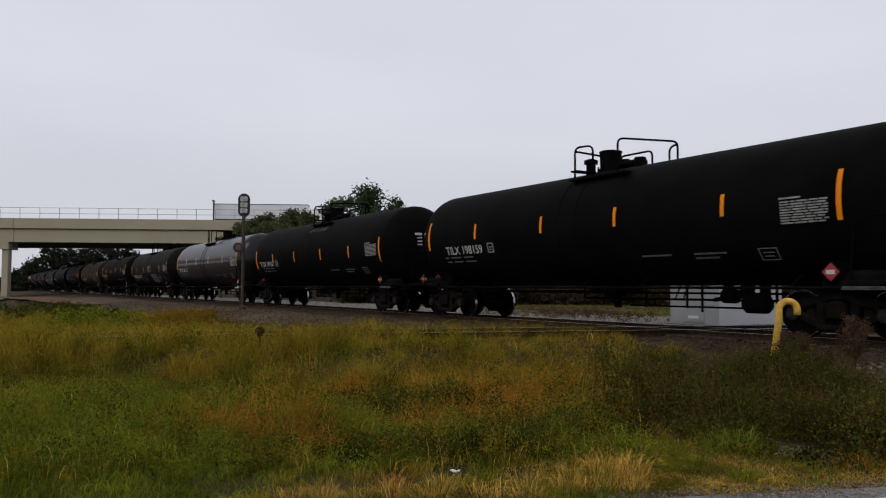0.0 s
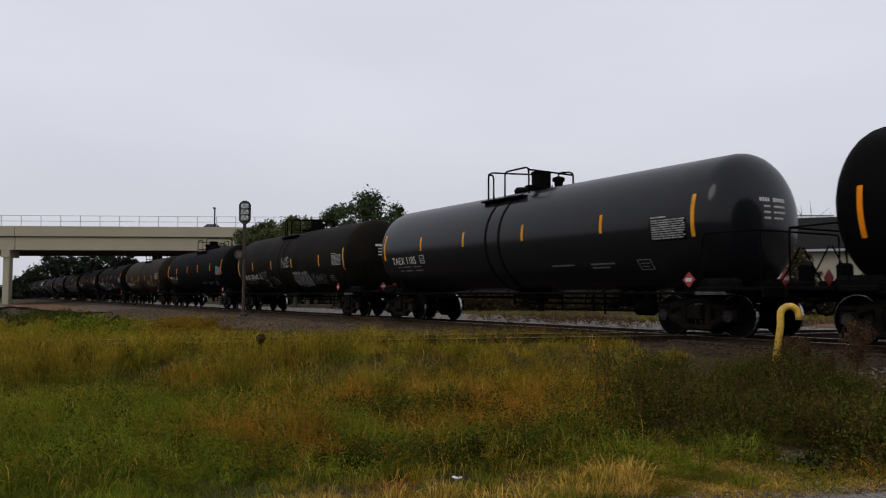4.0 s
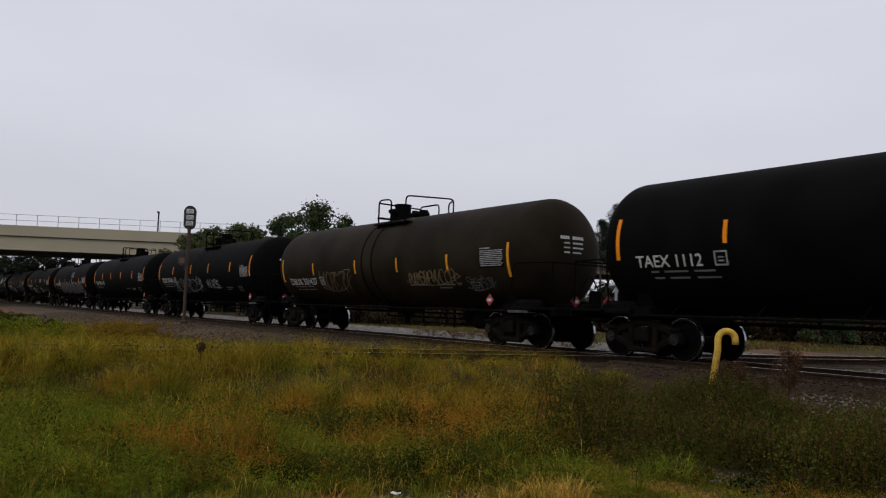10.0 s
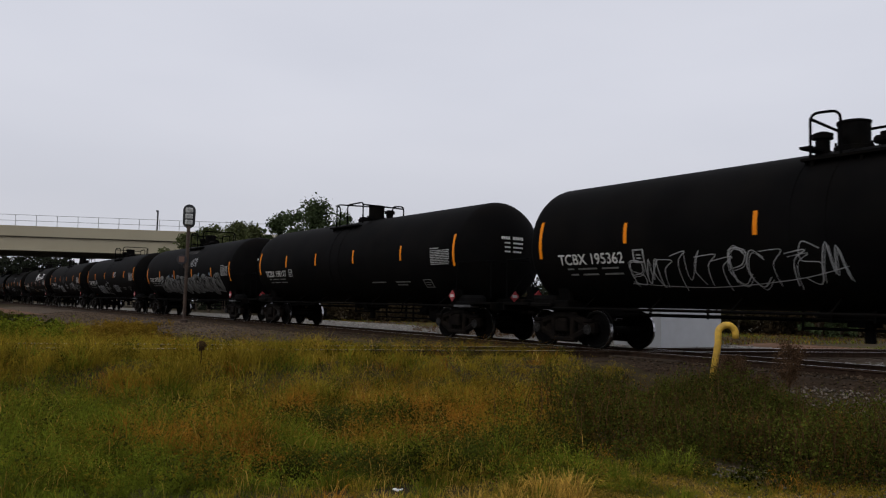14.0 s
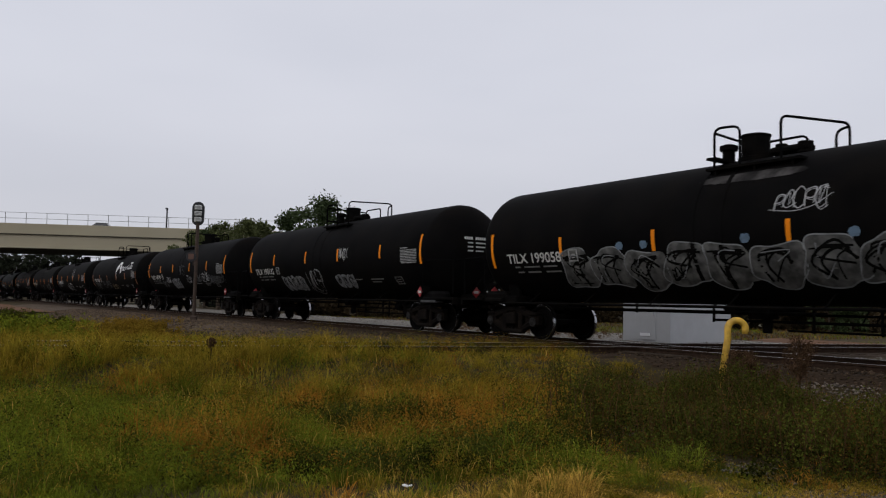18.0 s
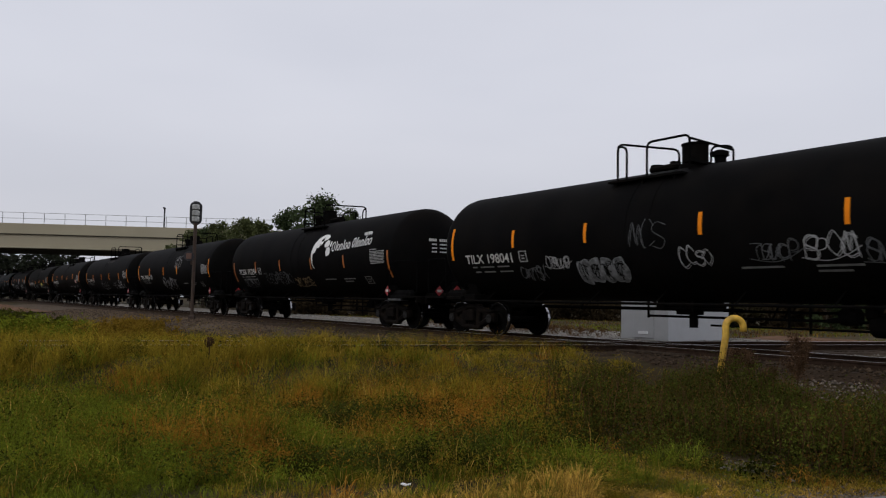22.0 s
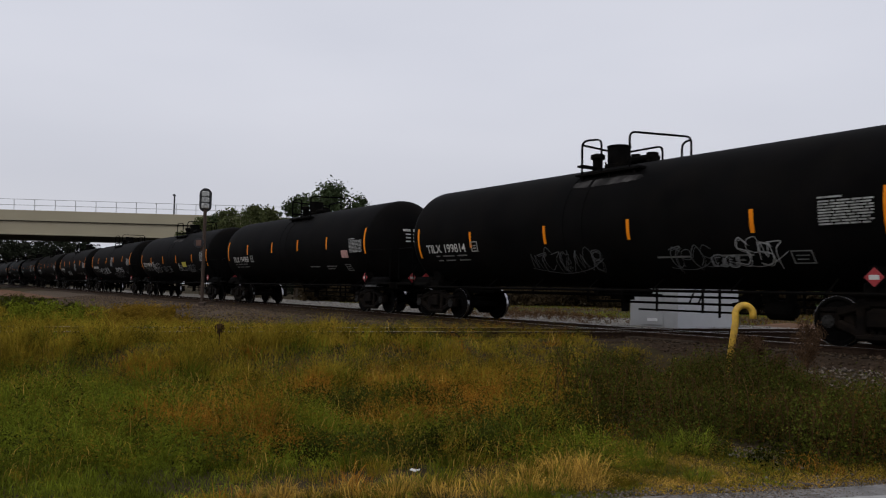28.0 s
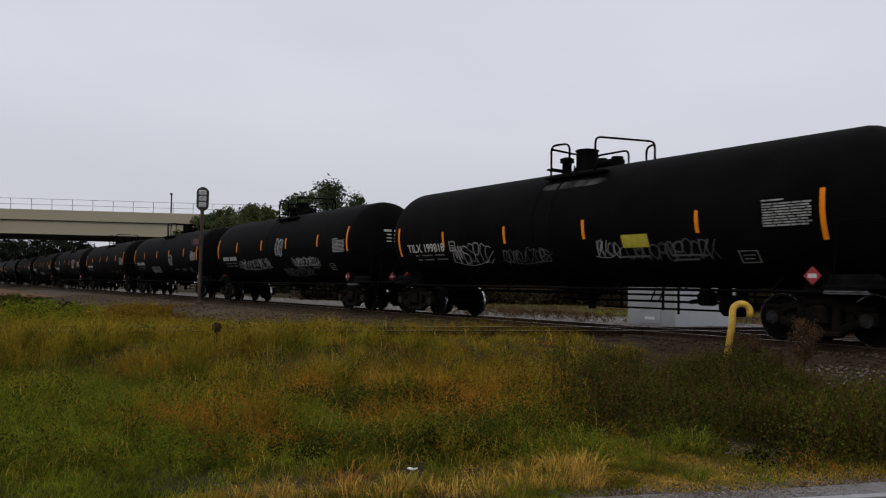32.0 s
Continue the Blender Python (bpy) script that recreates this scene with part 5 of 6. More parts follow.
gr = (rg.random(n) < 0.3 + 0.45 * smooth01(64, 76, az) + 0.4 * stand("green", x, y) - 0.3 * stand("rust", x, y)) & (az > 44)
for nm, m_, lab, s_ in (("under_grass", M_G_GREEN, "short green grass between the tussocks", gr), ("under_stubble", M_G_OLIVE, "short dry olive grass between the tussocks", ~gr)):
    m = int(s_.sum())
    hh = rg.uniform(0.04, 0.17, m) * np.where(az[s_] < 50, 0.45, 1.0) * (0.6 + 0.4 * smooth01(5.5, 8, r[s_]))
    la, lean = rg.uniform(0, 6.283, m), hh * rg.uniform(0.2, 1.3, m)
    put_hair(nm, hair(x[s_], y[s_], ground_z(x[s_], y[s_]) - 0.015, hh, (0.003 + 0.0008 * r[s_]) * rg.uniform(0.6, 1.3, m), np.cos(la) * lean, np.sin(la) * lean, rg), m_, lab)

# small bushy weeds in mounds, each stand in its own colour
n = 9000
az, r = rg.uniform(43, 93, n), np.exp(rg.uniform(math.log(6.8), math.log(26.0), n))
x, y = -np.sin(np.radians(az)) * r, np.cos(np.radians(az)) * r
keep = in_field(x, y)
x, y, r, az = x[keep], y[keep], r[keep], az[keep]
for nm, m_, lab, kd, base_, lf, slim in (("dark_weeds", M_G_LEAFY, "dark green leafy weeds in low mounds", "dark", 0.05, 0.016, 0.42), ("rust_weeds", M_G_RUST, "rusty brown feathery weeds in low mounds", "rust", 0.03, 0.014, 0.2), ("green_weeds", M_G_GREEN, "fresh green leafy weeds in low mounds", "green", 0.035, 0.015, 0.3), ("olive_weeds", M_G_OLIVE, "yellow olive feathery weeds in low mounds", "olive", 0.05, 0.014, 0.2)):
    s_ = rg.random(len(x)) < base_ + (0.55 if kd == "dark" else 0.26) * stand(kd, x, y) * (1.0 if kd in ("dark", "rust") else 0.45)
    mx, my, mr_ = x[s_], y[s_], r[s_]
    m = len(mx)
    mh, mw = rg.uniform(0.16, 0.40, m) * (0.7 + 0.3 * smooth01(7, 9, mr_)), rg.uniform(0.10, 0.26, m)
    i_ = np.repeat(np.arange(m), 130)
    d = rg.normal(size=(len(i_), 3))
    d /= np.linalg.norm(d, axis=1)[:, None]
    d[:, 2] = np.abs(d[:, 2])
    sh = np.clip(rg.normal(0.95, 0.16, len(i_)), 0.3, 1.35)
    cs = np.stack([mx[i_] + d[:, 0] * mw[i_] * sh, my[i_] + d[:, 1] * mw[i_] * sh, ground_z(mx[i_], my[i_]) + d[:, 2] * mh[i_] * sh], 1)
    v, q = leaf_cloud(cs, np.full(len(i_), 0.012), 1, lf, rg, 1.0, slim)
    soup(nm, v, q, np.zeros((0, 3), np.int32), m_, lab, "weeds")
# lone pale stems that arch over the field
n = 3600
az, r = rg.uniform(44, 92, n), np.exp(rg.uniform(math.log(6.2), math.log(17.0), n))
x, y = -np.sin(np.radians(az)) * r, np.cos(np.radians(az)) * r
keep = in_field(x, y) & (patchy(x, y, 0.8, 91) > 0.45)
x, y, r = x[keep], y[keep], r[keep]
m = len(x)
hh, la = rg.uniform(0.2, 0.48, m) * (0.6 + 0.4 * smooth01(6.5, 8.5, r)), rg.uniform(0, 6.283, m)
lean = hh * rg.uniform(0.1, 0.9, m)
put_hair("pale_stems", hair(x, y, ground_z(x, y), hh, 0.0022 + 0.00035 * r, np.cos(la) * lean, np.sin(la) * lean, rg), M_G_STRAW, "lone pale dry stems above the weeds")

# leafy weeds, a thicket of low rounded mounds towards the vent pipe
n = 620
az, r = rg.uniform(21, 52, n), rg.uniform(7.7, 14.5, n)
x, y = -np.sin(np.radians(az)) * r, np.cos(np.radians(az)) * r
keep = (rg.random(n) < smooth01(47, 40, az + 8 * (patchy(x, y, 1.0, 33) - 0.5)) * smooth01(7.8, 8.8, r + 0.6 * (patchy(x, y, 0.8, 34) - 0.5))) & (y < 12.2) & ~bare(x, y) & (y < 10.3 + 0.55 * (-x - 6.0))
x, y, r = x[keep], y[keep], r[keep]
n = len(x)
mh, mr = rg.uniform(0.26, 0.6, n) * (0.35 + 1.0 * patchy(x, y, 0.9, 35)), rg.uniform(0.18, 0.44, n)
per = 620
i_ = np.repeat(np.arange(n), per)
d = rg.normal(size=(n * per, 3))
d /= np.linalg.norm(d, axis=1)[:, None]
d[:, 2] = np.abs(d[:, 2])
shell_r = np.clip(rg.normal(0.97, 0.07, n * per), 0.3, 1.25) * (1 + 0.22 * np.sin(9 * d[:, 0] + i_) * np.sin(8 * d[:, 1] + 2 * i_))
cs = np.stack([x[i_] + d[:, 0] * mr[i_] * shell_r, y[i_] + d[:, 1] * mr[i_] * shell_r, ground_z(x[i_], y[i_]) + d[:, 2] * mh[i_] * shell_r], 1)
rusty = rg.random(n * per) < 0.12 + 0.3 * (patchy(cs[:, 0], cs[:, 1], 0.6, 36) > 0.7)
fresh = ~rusty & (rg.random(n * per) < 0.8 * (patchy(x, y, 0.7, 37)[i_] > 0.52))
for nm, m_, lab, s_, lf in (("leafy_weeds", M_G_LEAFY, "dark green leafy weeds in a dense mounded thicket", ~rusty & ~fresh, 0.0165), ("fresh_weeds", M_G_FRESH, "lighter green leafy weeds in the thicket", fresh, 0.015), ("weed_tips", M_WEEDTIP, "reddish brown twigs and tips of the weeds", rusty, 0.012)):
    v, q = leaf_cloud(cs[s_], np.full(int(s_.sum()), 0.012), 1, lf, rg, 1.0, 0.5)
    soup(nm, v, q, np.zeros((0, 3), np.int32), m_, lab, "weeds")
# lone stems and young grass standing up out of the thicket
m = 2600
s_ = rg.integers(0, n, m)
bx, by = x[s_] + rg.normal(0, 0.25, m), y[s_] + rg.normal(0, 0.25, m)
hh, la = mh[s_] * rg.uniform(0.9, 1.5, m), rg.uniform(0, 6.283, m)
put_hair("weed_stems", hair(bx, by, ground_z(bx, by), hh, np.full(m, 0.008), np.cos(la) * hh * 0.25, np.sin(la) * hh * 0.25, rg), M_BROWNWEED, "thin brown stems above the thicket")
# tufts that fan out at the edge of the field: x, y, height
for nm, m_, lab, spots in (
    ("straw_tufts", M_G_STRAW, "fanned pale straw tufts beside the road", ((-5.5, 2.3, 0.2), (-5.25, 2.45, 0.17), (-5.15, 2.75, 0.22), (-5.2, 3.2, 0.2), (-4.9, 3.8, 0.24), (-4.8, 4.5, 0.3), (-4.68, 4.66, 0.32), (-4.85, 3.35, 0.2), (-4.65, 3.95, 0.24), (-5.45, 2.05, 0.18), (-4.95, 4.25, 0.22), (-4.6, 4.3, 0.2), (-5.0, 2.9, 0.16), (-4.85, 4.8, 0.26), (-4.7, 3.6, 0.2), (-4.5, 4.45, 0.22), (-4.95, 4.55, 0.26), (-5.05, 3.05, 0.2), (-5.3, 2.25, 0.2), (-4.55, 4.1, 0.18))),
    ("olive_tufts", M_G_OLIVE, "round olive grass tufts at the edge of the field", ((-5.6, 3.2, 0.24), (-5.05, 3.5, 0.2), (-5.75, 2.75, 0.2), (-4.75, 4.15, 0.18), (-5.3, 2.6, 0.16), (-4.95, 4.0, 0.2), (-6.0, 2.2, 0.2), (-4.4, 4.75, 0.16))),
    ("fresh_tufts", M_G_GREEN, "tall fresh green grass tufts before the thicket", ((-5.2, 5.2, 0.42), (-5.3, 5.45, 0.36), (-5.45, 4.95, 0.34), (-4.15, 5.35, 0.24), (-5.05, 5.6, 0.34), (-4.75, 5.5, 0.26), (-5.9, 3.1, 0.26), (-5.6, 3.9, 0.28), (-5.0, 6.0, 0.4), (-4.85, 6.2, 0.46), (-5.35, 3.7, 0.22)))):
    tufts = []
    for cx, cy, hi_ in spots:
        m = 170
        oa, orad = rg.uniform(0, 6.283, m), np.sqrt(rg.random(m)) * rg.uniform(0.06, 0.15)
        bx, by = cx * 0.99 + np.cos(oa) * orad, cy * 0.99 + np.sin(oa) * orad
        hh = hi_ * (0.8 if nm == "straw_tufts" else 0.75) * rg.uniform(0.3, 1.25, m)
        lean = hh * rg.uniform(0.1, 1.2, m)
        la = oa + rg.normal(0, 0.8, m)
        tufts.append(hair(bx, by, ground_z(bx, by) - 0.02, hh, rg.uniform(0.0025, 0.0055, m), np.cos(la) * lean, np.sin(la) * lean, rg))
    put_hair(nm, np.concatenate(tufts), m_, lab)
# a thin dry carpet by the road
n = 260000
az, r = rg.uniform(21, 58, n), rg.uniform(4.6, 8.3, n)
cx_, cy_ = -np.sin(np.radians(az)) * r, np.cos(np.radians(az)) * r
keep = ~on_road(cx_ - 0.25, cy_) & ~(bare(cx_, cy_) & (rg.random(n) < 0.62)) & (rg.random(n) < 0.35 + 0.65 * patchy(cx_, cy_, 0.5, 51)) & (rg.random(n) < smooth01(57, 47, az))
cx_, cy_ = cx_[keep], cy_[keep]
n = len(cx_)
half = patchy(cx_, cy_, 0.45, 52) + rg.normal(0, 0.25, n)
for nm, m_, lab, s_ in (("dry_lawn", M_G_STRAW, "short dry straw grass beside the road", half < 0.36), ("short_lawn", M_G_OLIVE, "short olive grass beside the road", (half >= 0.36) & (half < 0.72)), ("green_lawn", M_G_GREEN, "short green grass beside the road", half >= 0.72)):
    m = int(s_.sum())
    hh, la = rg.uniform(0.015, 0.055, m), rg.uniform(0, 6.283, m)
    lean = hh * rg.uniform(0.4, 1.6, m)
    put_hair(nm, hair(cx_[s_], cy_[s_], ground_z(cx_[s_], cy_[s_]) - 0.01, hh, rg.uniform(0.0026, 0.0055, m), np.cos(la) * lean, np.sin(la) * lean, rg), m_, lab)
# rough grass on the yard beyond the track
n = 30000
yx, yy = -58 + 56 * rg.random(n), 18.0 + 26 * rg.random(n) ** 1.3
keep = (((yx > -15.5) & (yy > 24.6)) | ((yx < -18.0) & (yy > 24.5 + rg.normal(0, 0.8, n)))) & ~((yx > -18.8) & (yx < -16.2) & (yy > 20) & (yy < 23.6)) & (np.abs((yx + 15.03) - 0.272 * (yy - 7.0)) > 1.5)
yx, yy = yx[keep], yy[keep]
half = lump(yx, yy, 0.5, 2.2) + rg.normal(0, 0.2, len(yx))
for nm, m_, lab, s_ in (("yard_tufts", M_G_GREEN, "rough green grass tufts on the yard", half > 0.6), ("yard_straw", M_BROWNWEED, "rough brown grass tufts on the yard", half < 0.42), ("yard_dry_grass", M_YELLOWWEED, "dry ochre grass tufts on the yard", (half >= 0.42) & (half <= 0.6))):
    v, q, t3 = blades(yx[s_], yy[s_], np.full(s_.sum(), -0.3), rg.uniform(0.06, 0.2, s_.sum()), rg.uniform(0.02, 0.04, s_.sum()), rg.uniform(0.3, 1.2, s_.sum()), rg)
    soup(nm, v, q, t3, m_, lab, "grass")
# a rounded yellow bush and broad weeds further left near the signal
n = 420
x, y = -29.1 + rg.normal(0, 1.3, n), 6.9 + rg.normal(0, 0.5, n)
cs = np.stack([x, y, ground_z(x, y) + 0.1 + 0.6 * rg.random(n) * np.exp(-((x + 29.1) / 1.8) ** 2)], 1)
v, q = leaf_cloud(cs, rg.uniform(0.12, 0.28, n), 60, 0.035, rg, 1.0)
soup("yellow_bush", v, q, np.zeros((0, 3), np.int32), M_YELLOWWEED, "rounded ochre yellow weed bush", "weeds")
n = 170
x, y = -27.8 + rg.normal(0, 1.6, n), 3.5 + rg.normal(0, 0.8, n)
cs = np.stack([x, y, ground_z(x, y) + rg.uniform(0.1, 0.85, n) * np.exp(-((x + 27.8) / 2.4) ** 2)], 1)
v, q = leaf_cloud(cs, rg.uniform(0.12, 0.26, n), 60, 0.04, rg, 1.1)
soup("leafy_clump", v, q, np.zeros((0, 3), np.int32), M_G_GREEN, "fresh green leafy weed clump in the field", "weeds")
n = 300
x, y = rg.uniform(-62, -36, n), rg.uniform(1.5, 6.4, n)
keep = lump(x, y, 0.8, 2.0) > 0.5
x, y = x[keep], y[keep]
cs = np.stack([x, y, ground_z(x, y) + rg.uniform(0.05, 0.45, len(x))], 1)
v, q = leaf_cloud(cs, rg.uniform(0.15, 0.3, len(x)), 40, 0.06, rg, 1.2)
soup("broad_weeds", v, q, np.zeros((0, 3), np.int32), M_G_LEAFY, "green broadleaf weeds near the track", "weeds")


def dock(x, y, h, seed, label, wide=0.16, low=0.5):
    """A dead dock stalk with a brown seed head."""
    rg = np.random.default_rng(seed)
    t = thing("dock_plant", label, "weed", Matrix.Translation((x, y, float(ground_z(np.float64(x), np.float64(y))) - 0.03)))
    bm = bmesh.new()
    tube(bm, [(0, 0, 0), (0.02, 0.01, h * 0.5), (0.01, 0, h)], 0.011)
    cs, rs = [], []
    for k in range(34):
        a, hz = rg.random() * 6.28, h * rg.uniform(low, 0.9)
        w_ = wide * math.sin(math.pi * (hz / h - low + 0.1) / (1.12 - low)) * rg.uniform(0.5, 1.0)
        e = (math.cos(a) * w_, math.sin(a) * w_, hz + h * 0.1)
        tube(bm, [(0.015, 0, hz * 0.92), e], 0.005, 4)
        cs += [e, (e[0] * 0.55, e[1] * 0.55, e[2] - 0.04)]
        rs += [wide * 0.34] * 2
    part("stem", bm, M_G_SEED, t)
    v, q = leaf_cloud(cs, rs, 60, 0.012, rg, 1.3)
    o = soup("seed_head", v, q, np.zeros((0, 3), np.int32), M_G_SEED, "", "")
    o.parent = t


dock(-6.55, 10.9, 1.22, 1, "dead brown dock plant with a dense seed head", 0.24, 0.42)
dock(-8.15, 11.7, 0.8, 5, "faded brown feathery weed beside the vent pipe", 0.17)
dock(-7.3, 11.35, 0.6, 6, "low faded brown weed beside the vent pipe", 0.15)
dock(-7.75, 11.5, 0.85, 2, "small dead brown dock plant", 0.15)
dock(-13.36, 4.42, 0.46, 4, "lone grey brown dock stalk in the grass", 0.075, 0.72)
n = 130
x, y = -33.2 + rg.normal(0, 1.3, n), 6.2 + rg.normal(0, 0.35, n)
cs = np.stack([x, y, ground_z(x, y) + rg.uniform(0.0, 0.22, n)], 1)
v, q = leaf_cloud(cs, rg.uniform(0.08, 0.18, n), 50, 0.022, rg, 0.8)
soup("brown_clump", v, q, np.zeros((0, 3), np.int32), M_BROWNWEED, "dry reddish brown weed clump by the gravel bank", "weeds")
n = 260
x, y = rg.uniform(-30, -19.5, n), rg.uniform(19.0, 23.5, n)
cs = np.stack([x, y, -0.2 + rg.uniform(0.0, 0.22, n)], 1)
v, q = leaf_cloud(cs, rg.uniform(0.1, 0.2, n), 40, 0.025, rg, 0.8)
soup("hut_weeds", v, q, np.zeros((0, 3), np.int32), M_BROWNWEED, "dry brown weeds on the gravel beside the hut", "weeds")
litter = tagged(part("litter", box(box(bmesh.new(), (0.06, 0.035, 0.01), (0, 0, 0.006), pose(0, 0, 0, 4, 6, 20), bevel=0.003), (0.035, 0.035, 0.008), (0.04, 0.015, 0.012), pose(0, 0, 0, 0, -14, 50)), M_LITTER), "crumpled white scrap of litter on the grass", "litter")
litter.location = (-5.46, 3.45, float(ground_z(np.float64(-5.46), np.float64(3.45))) + 0.025)


# loose stones on the ballast, in the gravel and by the road
def stones(name, n, fx, material, label, lo, hi, rg):
    x, y, z = fx(n)
    s = rg.uniform(lo, hi, len(x))
    base = np.array([(1, 0, 0), (-1, 0, 0), (0, 1, 0), (0, -1, 0), (0, 0, 0.7), (0, 0, -0.7)], float)
    v = base[None] * s[:, None, None] * rg.uniform(0.6, 1.25, (len(x), 6, 1))
    a = rg.uniform(0, 6.28, len(x))
    c_, s_ = np.cos(a)[:, None], np.sin(a)[:, None]
    v = np.stack([v[..., 0] * c_ - v[..., 1] * s_, v[..., 0] * s_ + v[..., 1] * c_, v[..., 2]], -1) + np.stack([x, y, z], 1)[:, None]
    f = np.array([(0, 2, 4), (2, 1, 4), (1, 3, 4), (3, 0, 4), (2, 0, 5), (1, 2, 5), (3, 1, 5), (0, 3, 5)])
    t3 = (np.arange(len(x))[:, None, None] * 6 + f[None]).reshape(-1, 3)
    soup(name, v.reshape(-1, 3), np.zeros((0, 4), np.int32), t3, material, label, "stones")


def along_main(n):
    x = -4 - 60 * rg.random(n) ** 1.6
    o = rg.uniform(-2.9, 2.6, n)
    z = -0.13 - 0.3 * np.clip((np.abs(o) - 1.5) / 0.9, 0, 1.2)
    return x, D + o, z


def near_road(n):
    x, y = rg.uniform(-5.4, -3.3, n), rg.uniform(5.6, 7.9, n)
    k = (bare(x, y) & (patchy(x, y, 0.3, 77) > 0.3)) | (rg.random(n) < 0.03)
    x, y = x[k], y[k]
    return x, y, ground_z(x, y) + 0.008


def by_track_right(n):
    x, y = rg.uniform(-7.5, 1, n), rg.uniform(10.2, 13.2, n)
    return x, y, ground_z(x, y) + 0.01


def left_bank(n):
    x = -20 - 45 * rg.random(n)
    y = 12.9 - rg.random(n) * (1.2 + 4.0 * smooth01(-20, -34, x))
    return x, y, ground_z(x, y) + 0.06


def service(n):
    x = -1 - 62 * rg.random(n) ** 1.2
    return x, rg.uniform(16.9, 25.0, n), np.full(n, -0.215)


stones("ballast_stones", 15000, along_main, M_STONE_DK, "loose brown ballast stones", 0.02, 0.05, rg)
stones("shoulder_stones", 3500, near_road, M_STONE_GREY, "loose gravel at the road edge", 0.006, 0.018, rg)
stones("pale_shoulder_stones", 600, near_road, M_PALESTONE, "pale loose stones at the road edge", 0.008, 0.022, rg)
def road_edge(n):
    y = rg.uniform(4.0, 9.0, n)
    x = -6.25 + 0.364 * (y + 1.0) + rg.normal(0.3, 0.16, n)
    return x, y, np.maximum(ground_z(x, y), -0.6) + 0.004


stones("road_edge_stones", 6000, road_edge, M_STONE_GREY, "loose grey grit along the asphalt edge", 0.004, 0.013, rg)
stones("left_bank_stones", 9000, left_bank, M_STONE, "loose stones on the gravel bank", 0.03, 0.07, rg)
stones("bank_stones", 5200, by_track_right, M_STONE_GREY, "loose stones on the bank below the track", 0.015, 0.045, rg)
stones("service_stones", 9000, service, M_PALESTONE, "pale crushed stones on the service strip", 0.02, 0.06, rg)


# ---- the train ----
SHELL = shell_mesh()
SHELL_GLOSS, SHELL_BROWN, SHELL_DUSK = SHELL.copy(), SHELL.copy(), SHELL.copy()
SHELL_DUSK.materials.append(M_TANK_DUSK)
SHELL_GLOSS.materials.append(M_TANK_GLOSS)
SHELL_BROWN.materials.append(M_TANK_BROWN)


STROKES = (((0.9, 0.85), (0.3, 1.0), (0.1, 0.65), (0.85, 0.4), (0.6, 0.0), (0.05, 0.12)), ((0.1, 0.0), (0.2, 0.9), (0.8, 0.95), (0.7, 0.5), (0.15, 0.45)), ((0.85, 0.8), (0.35, 1.0), (0.05, 0.45), (0.4, 0.0), (0.95, 0.2)), ((0.05, 0.1), (0.3, 1.0), (0.5, 0.2), (0.7, 0.95), (0.95, 0.0)),
           ((0.5, 0.0), (0.05, 0.5), (0.45, 1.0), (0.95, 0.55), (0.55, 0.02)), ((0.0, 0.9), (0.95, 0.95), (0.5, 0.6), (0.45, -0.15)), ((0.1, 1.0), (0.12, 0.05), (0.55, 0.45), (0.9, 1.0), (0.6, 0.5), (0.95, -0.1)))


def curve_of(pts, n=5):
    """A smooth line through points."""
    pts = [pts[0], *pts, pts[-1]]
    out = []
    for p0, p1, p2, p3 in zip(pts, pts[1:], pts[2:], pts[3:]):
        for k in range(n):
            t = k / n
            out.append(tuple(0.5 * (2 * b + (c - a) * t + (2 * a - 5 * b + 4 * c - d) * t * t + (3 * b - a - 3 * c + d) * t ** 3) for a, b, c, d in zip(p0, p1, p2, p3)))
    return out + [pts[-2]]


def scribble(seed, u0, u1, z0, z1, w=0.024):
    """Unreadable spray strokes: overlapping looped shapes with a doubled edge and a few flourishes."""
    rg = random.Random(seed)
    bm = bmesh.new()
    high = z1 - z0
    glyphs = max(3, round((u1 - u0) / (high * 0.55)))
    step = (u1 - u0) / glyphs
    level = 0.006
    for g in range(glyphs):
        lean, grow = rg.uniform(-0.1, 0.3), rg.uniform(0.8, 1.1)
        base_u, base_z = u0 + step * g, z0 + high * rg.uniform(-0.04, 0.1)
        for shape in rg.sample(STROKES, rg.choice((1, 1, 2))):
            pts = [(x + rg.uniform(-0.08, 0.08), z + rg.uniform(-0.08, 0.08)) for x, z in shape]
            line = [(base_u + step * (1.35 * x + lean * z - 0.15), base_z + high * grow * z) for x, z in curve_of(pts)]
            ribbon(bm, line, w * rg.uniform(0.7, 1.1), level)
            if rg.random() < 0.55:
                du, dz = step * rg.uniform(0.07, 0.14), -high * rg.uniform(0.05, 0.1)
                ribbon(bm, [(a + du, b + dz) for a, b in line], w * 0.6, level + 0.0005)
            level += 0.0004
    sweep = [(u0 - 0.1, z0 + high * rg.uniform(0.0, 0.25)), (u0 + (u1 - u0) * 0.4, z0 - high * 0.08), (u0 + (u1 - u0) * 0.8, z0 + high * 0.12), (u1 + 0.12, z0 + high * rg.uniform(0.4, 0.8))]
    if rg.random() < 0.6:
        ribbon(bm, curve_of(sweep), w * 0.7, level)
    return bm


